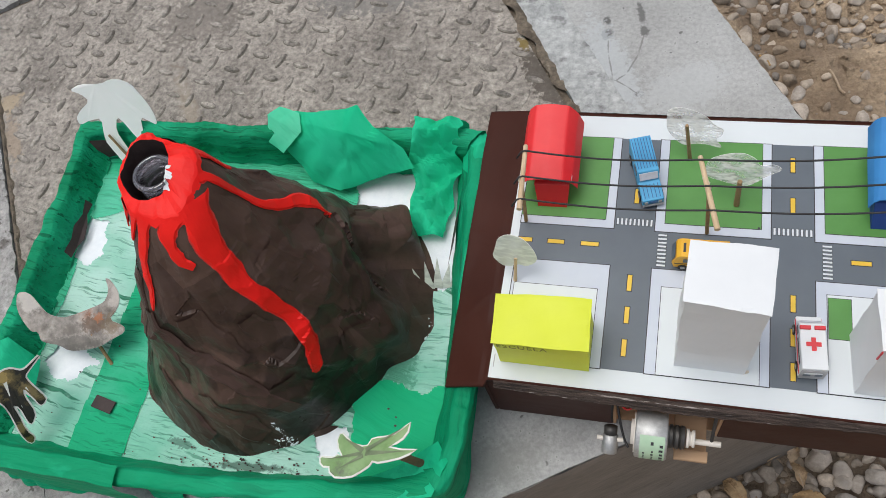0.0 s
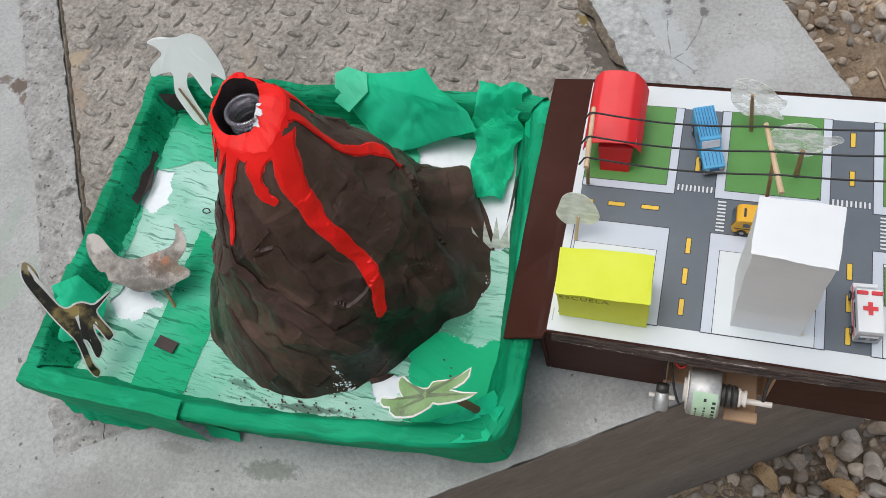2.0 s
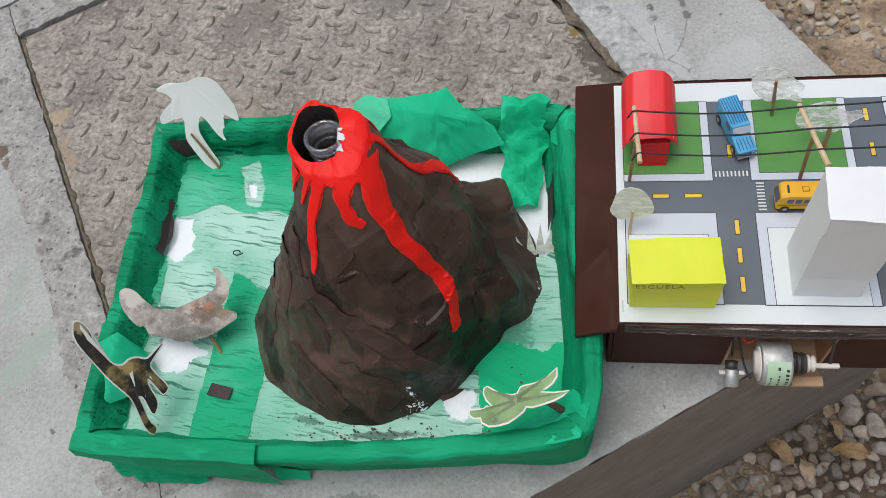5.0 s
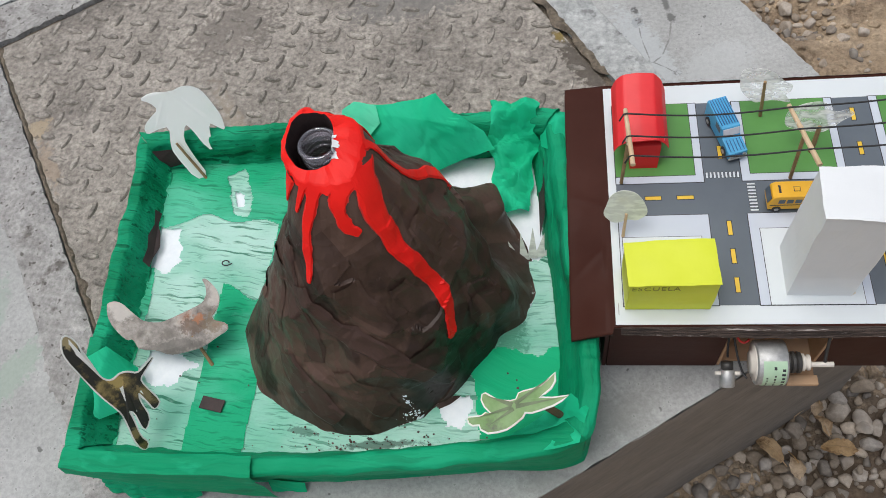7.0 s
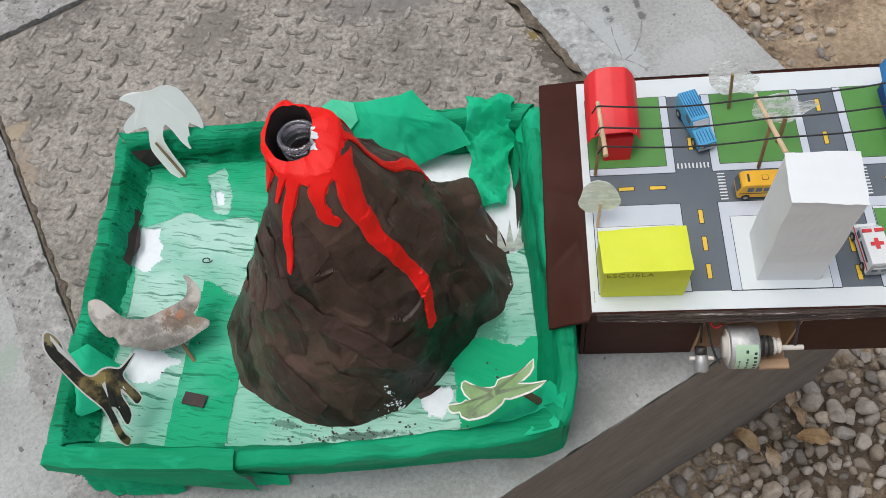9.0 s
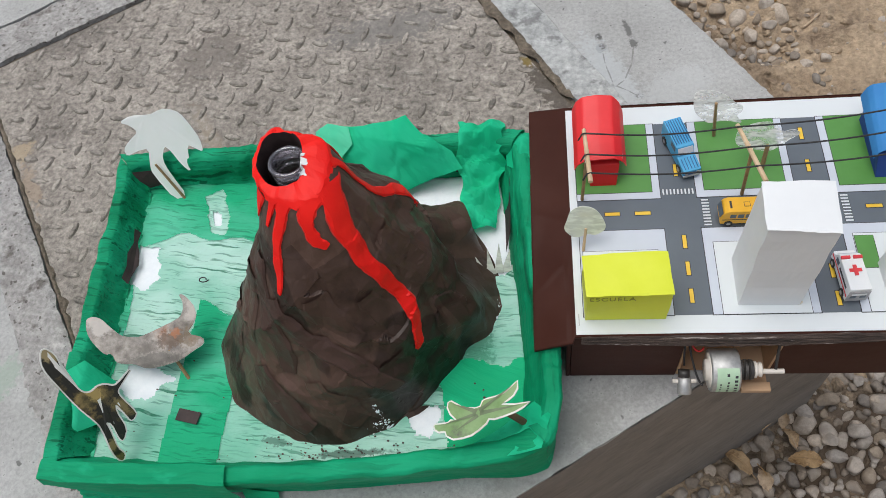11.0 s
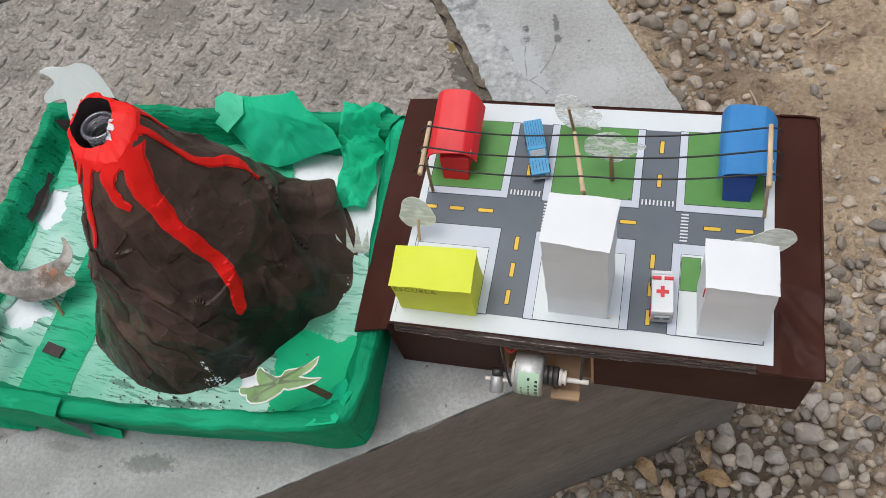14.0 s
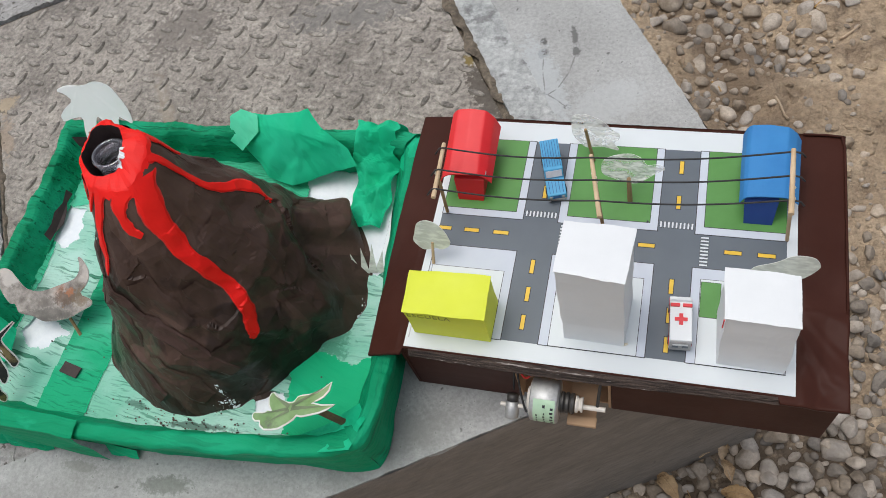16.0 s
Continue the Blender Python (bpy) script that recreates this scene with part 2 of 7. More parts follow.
DARKMETAL = surface("dark_metal", (0.03, 0.03, 0.03), (0.08, 0.075, 0.07), 80, 0.45, 0.2, metal=0.4)
LABEL = surface("pale_green_label", (0.36, 0.53, 0.36), (0.46, 0.63, 0.45), 60, 0.5, 0.1)
PLASTIC = surface("off_white_plastic", (0.62, 0.58, 0.52), (0.72, 0.68, 0.62), 60, 0.4, 0.1)
CARBLUE = surface("printed_blue", (0.055, 0.31, 0.56), (0.09, 0.40, 0.66), 60, 0.5, 0.1)
CARLINE = surface("printed_dark_blue", (0.015, 0.10, 0.25), (0.025, 0.13, 0.30), 60, 0.5, 0.0)
BUSYELLOW = surface("printed_bus_yellow", (0.72, 0.37, 0.012), (0.80, 0.44, 0.03), 60, 0.5, 0.1)
WINDOW = surface("printed_window", (0.05, 0.075, 0.10), (0.10, 0.13, 0.16), 90, 0.4, 0.0)
SCREEN = surface("printed_windscreen", (0.50, 0.52, 0.58), (0.66, 0.67, 0.72), 160, 0.4, 0.0)
GREY = surface("printed_grey", (0.30, 0.30, 0.30), (0.42, 0.42, 0.42), 160, 0.5, 0.0)
CROSS = surface("printed_red", (0.62, 0.03, 0.04), (0.70, 0.05, 0.06), 90, 0.5, 0.0)
PALM = surface("pale_card_back", (0.93, 0.95, 0.915), (0.96, 0.97, 0.95), 30, 0.5, 0.1, stain=(0.89, 0.93, 0.88), stain_scale=25)
BIRD = surface("grey_pink_print", (0.13, 0.115, 0.095), (0.56, 0.51, 0.46), 48, 0.5, 0.2, stain=(0.30, 0.15, 0.09), stain_scale=24, stain_edge=(0.58, 0.68), grain=0.5, grain_scale=90, see_through=0.15)
DINO = surface("brown_black_print", (0.05, 0.043, 0.022), (0.33, 0.245, 0.09), 75, 0.4, 0.1, stain=(0.018, 0.018, 0.013), stain_scale=34, stain_edge=(0.40, 0.50), grain=0.35, grain_scale=260)
LEAFGREEN = surface("printed_leaf", (0.16, 0.29, 0.10), (0.30, 0.44, 0.22), 55, 0.45, 0.1, stain=(0.13, 0.13, 0.11), stain_scale=40, stain_edge=(0.56, 0.68))
VEIN = surface("printed_vein", (0.12, 0.17, 0.09), (0.20, 0.25, 0.15), 90, 0.45, 0.0)
EDGE = surface("white_cut_edge", (0.70, 0.72, 0.68), (0.78, 0.79, 0.75), 60, 0.5, 0.0)


def film(name, tint, least=0.5, most=1.0):
    """Laminated print: pale streaks of ink on film that lets part of the light through."""
    m = surface(name, tuple(c * 0.86 for c in tint), tint, 150, 0.25, 0.15, 0.0006, 120, stretch=(1, 1, 2.5))
    n, link = m.node_tree.nodes, m.node_tree.links.new
    geo, mp, t, r = n.new("ShaderNodeNewGeometry"), n.new("ShaderNodeMapping"), n.new("ShaderNodeTexNoise"), n.new("ShaderNodeMapRange")
    mp.inputs["Scale"].default_value = (0.35, 1.0, 1.0)
    mp.inputs["Rotation"].default_value = (0.3, 0.5, 0)
    t.inputs["Scale"].default_value, t.inputs["Detail"].default_value = 260.0, 2.0
    r.inputs["From Min"].default_value, r.inputs["From Max"].default_value = 0.42, 0.62
    r.inputs["To Min"].default_value, r.inputs["To Max"].default_value = least, most
    link(geo.outputs["Position"], mp.inputs["Vector"])
    link(mp.outputs[0], t.inputs["Vector"])
    link(t.outputs["Fac"], r.inputs["Value"])
    link(r.outputs[0], n["Principled BSDF"].inputs["Alpha"])
    return m


FILM = film("laminated_green_grey", (0.80, 0.84, 0.75), 0.7, 0.95)
FILM_CLEAR = film("laminated_clear_grey", (0.86, 0.88, 0.85), 0.22, 0.75)
PET = bpy.data.materials.new("clear_pet")
PET.use_nodes = True
PET.node_tree.nodes["Principled BSDF"].inputs["Transmission Weight"].default_value = 0.95
PET.node_tree.nodes["Principled BSDF"].inputs["Roughness"].default_value = 0.04
PET.node_tree.nodes["Principled BSDF"].inputs["IOR"].default_value = 1.6
PET.node_tree.nodes["Principled BSDF"].inputs["Base Color"].default_value = (0.93, 0.92, 0.93, 1)
GLOSS = bpy.data.materials.new("clear_glossy_plastic")
GLOSS.use_nodes = True
for key, value in (("Transmission Weight", 0.93), ("Roughness", 0.05), ("IOR", 1.8), ("Base Color", (0.62, 0.60, 0.66, 1))):
    GLOSS.node_tree.nodes["Principled BSDF"].inputs[key].default_value = value
LIQUID = surface("dark_red_liquid", (0.035, 0.004, 0.004), (0.07, 0.008, 0.007), 40, 0.15, 0.05)


def creased(m, scale, tone=0.3, height=0.003, lines=0.0):
    """Crumpled stiff paper: flat cells that differ a little in tone, with sharp creases between them."""
    nt = m.node_tree
    n, link = nt.nodes, nt.links.new
    geo = n.new("ShaderNodeNewGeometry")
    wave = n.new("ShaderNodeTexNoise")
    wave.inputs["Scale"].default_value = scale * 0.5
    link(geo.outputs["Position"], wave.inputs["Vector"])
    shift = n.new("ShaderNodeVectorMath")
    shift.operation = "MULTIPLY_ADD"
    shift.inputs[1].default_value = (0.22 / scale,) * 3
    link(wave.outputs["Color"], shift.inputs[0])
    link(geo.outputs["Position"], shift.inputs[2])
    squash = n.new("ShaderNodeMapping")
    squash.inputs["Scale"].default_value = (1.0, 1.0, 0.55)
    link(shift.outputs[0], squash.inputs["Vector"])
    bsdf = n["Principled BSDF"]

    def cells(k, kind):
        v = n.new("ShaderNodeTexVoronoi")
        v.feature = kind
        v.inputs["Scale"].default_value = k
        link(squash.outputs[0], v.inputs["Vector"])
        return v
    tint = cells(scale, "F1")
    part_of = n.new("ShaderNodeSeparateColor")
    link(tint.outputs["Color"], part_of.inputs[0])
    r = n.new("ShaderNodeMapRange")
    r.inputs["To Min"].default_value, r.inputs["To Max"].default_value = 1 - tone, 1 + tone
    link(part_of.outputs[0], r.inputs["Value"])
    hs = n.new("ShaderNodeHueSaturation")
    link(r.outputs[0], hs.inputs["Value"])
    base = bsdf.inputs["Base Color"]
    link(base.links[0].from_socket, hs.inputs["Color"])
    link(hs.outputs[0], base)
    for k, h in ((scale, height), (scale * 2.7, height * 0.35)):
        b = n.new("ShaderNodeBump")
        b.inputs["Strength"].default_value, b.inputs["Distance"].default_value = 1.0, h
        link(cells(k, "DISTANCE_TO_EDGE").outputs["Distance"], b.inputs["Height"])
        if bsdf.inputs["Normal"].links:
            link(bsdf.inputs["Normal"].links[0].from_socket, b.inputs["Normal"])
        link(b.outputs[0], bsdf.inputs["Normal"])


creased(BROWN, 24, 0.28, 0.005)
creased(STRIP, 26, 0.10, 0.003)


def blot(m, x, y, rx, ry, deg, colour, share=1.0, ragged=1.2, fine=170.0, edge=0.35, detail=7.0):
    """An uneven patch of its own shape at x, y: a stain, print, or shade put into the colour."""
    nt = m.node_tree
    n, link = nt.nodes, nt.links.new
    geo, mp = n.new("ShaderNodeNewGeometry"), n.new("ShaderNodeMapping")
    mp.vector_type = "TEXTURE"
    mp.inputs["Location"].default_value = (x, y, 0)
    mp.inputs["Rotation"].default_value = (0, 0, radians(deg))
    mp.inputs["Scale"].default_value = (rx, ry, 1)
    link(geo.outputs["Position"], mp.inputs["Vector"])
    ln = n.new("ShaderNodeVectorMath")
    ln.operation = "LENGTH"
    link(mp.outputs[0], ln.inputs[0])
    t = n.new("ShaderNodeTexNoise")
    t.inputs["Scale"].default_value, t.inputs["Detail"].default_value, t.inputs["Roughness"].default_value = fine, detail, 0.7
    link(geo.outputs["Position"], t.inputs["Vector"])
    add = n.new("ShaderNodeMath")
    add.operation = "MULTIPLY_ADD"
    add.inputs[1].default_value = ragged * 2
    link(t.outputs["Fac"], add.inputs[0])
    link(ln.outputs["Value"], add.inputs[2])
    r = n.new("ShaderNodeMapRange")
    r.inputs["From Min"].default_value, r.inputs["From Max"].default_value = 1.0 + ragged, 1.0 + ragged - edge
    r.inputs["To Max"].default_value = share
    link(add.outputs[0], r.inputs["Value"])
    x_ = n.new("ShaderNodeMix")
    x_.data_type = "RGBA"
    base = n["Principled BSDF"].inputs["Base Color"]
    link(r.outputs[0], x_.inputs[0])
    link(base.links[0].from_socket, x_.inputs[6])
    x_.inputs[7].default_value = (*colour, 1)
    link(x_.outputs[2], base)


# soil among the pebbles: shade of the gaps, with damp, put into colour
blot(SOIL, 0.36, 0.06, 0.22, 0.10, 30, (0.115, 0.088, 0.064), 0.85, 1.0, 30)
blot(SOIL, 0.26, 0.80, 0.14, 0.06, -25, (0.17, 0.12, 0.08), 0.75, 1.0, 40)
blot(CREPE_THIN, -0.188, -0.080, 0.040, 0.0035, 4, (0.03, 0.045, 0.03), 0.7, 1.6, 150)
blot(CREPE_THIN, -0.255, -0.070, 0.015, 0.004, -10, (0.03, 0.06, 0.04), 0.6, 1.6, 190)
blot(CREPE_THIN, -0.090, 0.020, 0.020, 0.03, 20, (0.015, 0.20, 0.10), 0.6, 1.6, 120)
# near-black patches on the brown paper, mostly along its front and foot
for x, y, rx, ry, deg, share in ((-0.128, -0.016, 0.052, 0.013, 42, 0.62), (-0.109, 0.066, 0.003, 0.010, 5, 0.6), (-0.215, 0.000, 0.050, 0.006, -62, 0.55), (-0.290, -0.014, 0.009, 0.032, 22, 0.7), (-0.222, -0.064, 0.045, 0.008, -28, 0.7)):
    blot(BROWN, x, y, rx, ry, deg, (0.008, 0.006, 0.0052), share, 0.7, 36, 0.14, 1.5)
for x, y, rx, ry, deg, colour, share in ((-0.356, 0.014, 0.016, 0.008, 15, (0.13, 0.08, 0.05), 0.85), (-0.335, 0.018, 0.014, 0.010, 40, (0.20, 0.15, 0.09), 0.7), (-0.352, 0.020, 0.006, 0.004, 0, (0.45, 0.17, 0.07), 0.8), (-0.376, 0.008, 0.012, 0.006, 10, (0.17, 0.15, 0.13), 0.7)):
    blot(BIRD, x, y, rx, ry, deg, colour, share, 1.4, 260)
blot(PLATE, -0.6285, 0.2858, 0.020, 0.014, 40, (0.40, 0.315, 0.205), 0.75, 1.3, 120)
blot(PLATE, -0.600, 0.235, 0.012, 0.040, 31, (0.33, 0.25, 0.175), 0.6, 1.4, 90)
for x, y, rx, ry, deg, colour, share in ((-0.4108, -0.0347, 0.0055, 0.0050, 0, (0.38, 0.31, 0.16), 0.9), (-0.4085, -0.0390, 0.0022, 0.0030, 0, (0.02, 0.018, 0.013), 0.9), (-0.3903, -0.0507, 0.0060, 0.0050, 50, (0.46, 0.34, 0.12), 0.8), (-0.3755, -0.0537, 0.0030, 0.0060, 50, (0.26, 0.20, 0.09), 0.7), (-0.3858, -0.0813, 0.0030, 0.0090, -40, (0.30, 0.23, 0.10), 0.7)):
    blot(DINO, x, y, rx, ry, deg, colour, share, 1.0, 320)
blot(BIRD, -0.374, -0.003, 0.034, 0.007, 8, (0.13, 0.12, 0.105), 0.75, 1.3, 190)
blot(BIRD, -0.423, 0.026, 0.013, 0.011, -30, (0.62, 0.58, 0.53), 0.8, 1.0, 120)
blot(BIRD, -0.336, 0.040, 0.008, 0.014, -10, (0.58, 0.53, 0.48), 0.7, 1.0, 120)
def pits(m, colour, scale, least, share=0.8):
    """Small dark pits and specks."""
    n, link = m.node_tree.nodes, m.node_tree.links.new
    geo, t, r, x = n.new("ShaderNodeNewGeometry"), n.new("ShaderNodeTexNoise"), n.new("ShaderNodeMapRange"), n.new("ShaderNodeMix")
    x.data_type = "RGBA"
    t.inputs["Scale"].default_value, t.inputs["Detail"].default_value = scale, 1.5
    r.inputs["From Min"].default_value, r.inputs["From Max"].default_value, r.inputs["To Max"].default_value = least, least + 0.03, share
    base = n["Principled BSDF"].inputs["Base Color"]
    link(geo.outputs["Position"], t.inputs["Vector"])
    link(t.outputs["Fac"], r.inputs["Value"])
    link(r.outputs[0], x.inputs[0])
    link(base.links[0].from_socket, x.inputs[6])
    x.inputs[7].default_value = (*colour, 1)
    link(x.outputs[2], base)


pits(CONCRETE, (0.10, 0.10, 0.095), 95, 0.715)
pits(CONCRETE, (0.13, 0.135, 0.125), 240, 0.70, 0.6)
pits(LIP, (0.08, 0.07, 0.06), 150, 0.66)
pits(PLATE, (0.09, 0.078, 0.065), 110, 0.69, 0.7)
pits(WALL, (0.07, 0.058, 0.047), 70, 0.72, 0.35)
# dark scabs, a crack, rust and mildew on the concrete
for x, y, rx, ry, deg, colour, share in (
        (0.046, 0.410, 0.0045, 0.006, 20, (0.10, 0.10, 0.095), 0.95), (0.048, 0.393, 0.0065, 0.008, -20, (0.11, 0.11, 0.105), 0.95),
        (0.079, 0.420, 0.004, 0.016, 12, (0.12, 0.12, 0.115), 0.9), (0.084, 0.397, 0.005, 0.008, 0, (0.12, 0.12, 0.115), 0.9), (0.084, 0.3207, 0.006, 0.004, 10, (0.14, 0.135, 0.13), 0.95),
        (-0.684, 0.238, 0.017, 0.012, -20, (0.10, 0.065, 0.045), 0.9), (-0.668, 0.222, 0.008, 0.010, 20, (0.13, 0.085, 0.06), 0.8), (-0.709, 0.246, 0.012, 0.007, 0, (0.12, 0.09, 0.07), 0.8),
        (-0.222, -0.130, 0.030, 0.010, 8, (0.085, 0.105, 0.075), 0.55), (-0.315, -0.128, 0.020, 0.006, 0, (0.12, 0.14, 0.10), 0.4),
        (-0.563, -0.01, 0.05, 0.018, 60, (0.30, 0.37, 0.31), 0.7), (-0.60, 0.06, 0.04, 0.012, 95, (0.30, 0.36, 0.31), 0.6),
        (0.055, 0.352, 0.022, 0.075, 24, (0.46, 0.49, 0.50), 0.6), (0.125, 0.33, 0.05, 0.03, 30, (0.47, 0.49, 0.49), 0.5),
        (-0.020, -0.082, 0.030, 0.012, -10, (0.48, 0.49, 0.47), 0.6), (0.012, 0.355, 0.012, 0.05, 31, (0.15, 0.15, 0.145), 0.6)):
    blot(CONCRETE, x, y, rx, ry, deg, colour, share)
def crack(m, points, width, colour):
    """A thin crack along a bent line."""
    for (ax, ay), (bx, by) in zip(points, points[1:]):
        blot(m, (ax + bx) / 2, (ay + by) / 2, math.hypot(bx - ax, by - ay) * 0.56, width, math.degrees(math.atan2(by - ay, bx - ax)), colour, 0.7, 1.1, 260, 0.5)


crack(CONCRETE, [(0.084, 0.395), (0.080, 0.368), (0.070, 0.343), (0.060, 0.336)], 0.0012, (0.17, 0.17, 0.16))
crack(CONCRETE, [(0.049, 0.388), (0.051, 0.368), (0.058, 0.338), (0.071, 0.330), (0.084, 0.320)], 0.0010, (0.17, 0.17, 0.16))
# front strip: dirt, and the shade beside tray and box put into colour
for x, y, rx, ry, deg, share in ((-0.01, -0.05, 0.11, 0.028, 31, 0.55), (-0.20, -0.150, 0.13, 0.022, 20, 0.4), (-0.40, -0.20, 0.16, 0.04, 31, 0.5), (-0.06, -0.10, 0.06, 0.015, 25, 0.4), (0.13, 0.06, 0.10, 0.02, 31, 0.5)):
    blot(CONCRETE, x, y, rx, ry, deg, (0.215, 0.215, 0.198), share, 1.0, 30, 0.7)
# front bank: the soil tone carries shade between the stones as well as damp
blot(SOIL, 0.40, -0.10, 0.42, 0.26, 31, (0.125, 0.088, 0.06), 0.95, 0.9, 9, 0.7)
# by the pebble drift: shade of gaps and dirt put into the soil colour
blot(SOIL, 0.293, 0.708, 0.30, 0.11, 121, (0.185, 0.132, 0.088), 0.8, 0.9, 16, 0.6)
# dirt and moss gathered along the plate's edge
for x, y, rx, ry, deg, colour, share in ((-0.010, 0.338, 0.016, 0.062, 33, (0.075, 0.06, 0.045), 0.85), (-0.036, 0.384, 0.006, 0.010, 30, (0.20, 0.14, 0.03), 0.9),
                                         (-0.36, 0.235, 0.13, 0.012, -58, (0.33, 0.27, 0.20), 0.5), (-0.20, 0.45, 0.10, 0.03, 12, (0.17, 0.165, 0.155), 0.6), (-0.42, 0.42, 0.07, 0.05, 40, (0.16, 0.14, 0.12), 0.55)):
    blot(PLATE, x, y, rx, ry, deg, colour, share, 1.2)


# ---- building helpers ----
from mathutils import kdtree


def part(name, bm, material, parent=None, label="", smooth=False):
    """Links a bmesh as one mesh object under a thing or a part."""
    me = bpy.data.meshes.new(name)
    bm.normal_update()
    bm.to_mesh(me)
    bm.free()
    for m in (material if isinstance(material, (list, tuple)) else (material,)):
        me.materials.append(m)
    if smooth:
        for p in me.polygons:
            p.use_smooth = True
    ob = new(name, me)
    ob.parent = parent
    if parent and parent.type == "EMPTY":
        ob.matrix_parent_inverse = parent.matrix_basis.inverted()
    return tagged(ob, label)


def thing(name, label, category, group="", kind="", at=(0, 0, 0)):
    ob = new(name)
    ob.empty_display_size = 0.01
    ob.location = at
    return tagged(ob, label, category, group, kind)


def box(bm, x0, x1, y0, y1, z0, z1, bevel=0.0, m=None, index=0):
    vs = [bm.verts.new(p) for p in ((x0, y0, z0), (x1, y0, z0), (x1, y1, z0), (x0, y1, z0), (x0, y0, z1), (x1, y0, z1), (x1, y1, z1), (x0, y1, z1))]
    fs = [bm.faces.new([vs[i] for i in f]) for f in ((3, 2, 1, 0), (4, 5, 6, 7), (0, 1, 5, 4), (1, 2, 6, 5), (2, 3, 7, 6), (3, 0, 4, 7))]
    for f in fs:
        f.material_index = index
    if bevel:
        es = {e for f in fs for e in f.edges}
        out = bmesh.ops.bevel(bm, geom=list(es), offset=bevel, segments=2, affect="EDGES", profile=0.5)
        vs = list({v for f in out["faces"] for v in f.verts} | {v for v in vs if v.is_valid})
    if m is not None:
        bmesh.ops.transform(bm, matrix=m, verts=[v for v in vs if v.is_valid])
    return bm


def block(x0, x1, y0, y1, z0, z1, bevel=0.0, m=None):
    return box(bmesh.new(), x0, x1, y0, y1, z0, z1, bevel, m)


def rod(a, b, r0, r1=None, sides=10, bm=None):
    """A round stick from a to b."""
    bm = bm or bmesh.new()
    a, b = Vector(a), Vector(b)
    turn = (b - a).to_track_quat("Z", "Y").to_matrix().to_4x4()
    m = Matrix.Translation((a + b) / 2) @ turn
    bmesh.ops.create_cone(bm, cap_ends=True, segments=sides, radius1=r0, radius2=r0 if r1 is None else r1, depth=(b - a).length, matrix=m)
    return bm


def tube(points, r, sides=8):
    """A bent round wire through points."""
    bm = bmesh.new()
    pts = [Vector(p) for p in points]
    rings = []
    for i, p in enumerate(pts):
        d = (pts[min(i + 1, len(pts) - 1)] - pts[max(i - 1, 0)]).normalized()
        q = d.to_track_quat("Z", "Y")
        rings.append([bm.verts.new(p + q @ Vector((r * math.cos(2 * math.pi * k / sides), r * math.sin(2 * math.pi * k / sides), 0))) for k in range(sides)])
    for A, B in zip(rings, rings[1:]):
        for k in range(sides):
            bm.faces.new((A[k], A[(k + 1) % sides], B[(k + 1) % sides], B[k]))
    bm.faces.new(rings[0][::-1])
    bm.faces.new(rings[-1])
    return bm


def lathe(profile, m, sides=32):
    """Turns (radius, height) pairs about z, placed by m."""
    bm = bmesh.new()
    rings = []
    for r, z in profile:
        rings.append([bm.verts.new(m @ Vector((r * math.cos(2 * math.pi * k / sides), r * math.sin(2 * math.pi * k / sides), z))) for k in range(sides)])
    for A, B in zip(rings, rings[1:]):
        for k in range(sides):
            bm.faces.new((A[k], A[(k + 1) % sides], B[(k + 1) % sides], B[k]))
    return bm


def polygon_prism(pts, z0, z1, bm=None):
    bm = bm or bmesh.new()
    lo = [bm.verts.new((x, y, z0)) for x, y in pts]
    hi = [bm.verts.new((x, y, z1)) for x, y in pts]
    bm.faces.new(lo[::-1])
    bm.faces.new(hi)
    for i in range(len(pts)):
        j = (i + 1) % len(pts)
        bm.faces.new((lo[i], lo[j], hi[j], hi[i]))
    bmesh.ops.recalc_face_normals(bm, faces=bm.faces[:])
    return bm


def rounded(pts, times=2):
    """Cuts the corners of a closed outline."""
    for _ in range(times):
        out = []
        for i, p in enumerate(pts):
            q = pts[(i + 1) % len(pts)]
            out += [(0.78 * p[0] + 0.22 * q[0], 0.78 * p[1] + 0.22 * q[1]), (0.22 * p[0] + 0.78 * q[0], 0.22 * p[1] + 0.78 * q[1])]
        pts = out
    return pts


def grid_sheet(nu, nv, at, closed=False, keep=None):
    """A sheet of nu x nv cells; at(u, v) gives the place for u, v in 0..1; keep(u, v) drops cells."""
    bm = bmesh.new()
    vs = [[bm.verts.new(at(i / nu, j / nv)) for i in range(nu + (0 if closed else 1))] for j in range(nv + 1)]
    w = len(vs[0])
    for j in range(nv):
        for i in range(nu):
            if keep and not keep((i + 0.5) / nu, (j + 0.5) / nv):
                continue
            k = (i + 1) % w
            bm.faces.new((vs[j][i], vs[j][k], vs[j + 1][k], vs[j + 1][i]))
    bmesh.ops.delete(bm, geom=[v for v in bm.verts if not v.link_faces], context="VERTS")
    return bm


def wob(x, y, z=0.0, f=20.0, a=1.0):
    return a * noise.noise(Vector((x * f, y * f, z * f)))


FOLDS = [(Vector((random.gauss(0, 1), random.gauss(0, 1), random.gauss(0, 1))).normalized(), random.uniform(10, 34), random.random()) for _ in range(17)][:9]


def crumple(p, a):
    """Folds with straight creases, as in crumpled paper."""
    s = 0.0
    for d, k, o in FOLDS:
        f = (Vector(p).dot(d) * k + o) % 1.0
        s += (abs(f - 0.5) - 0.25) * 16.0 / k
    return a * s


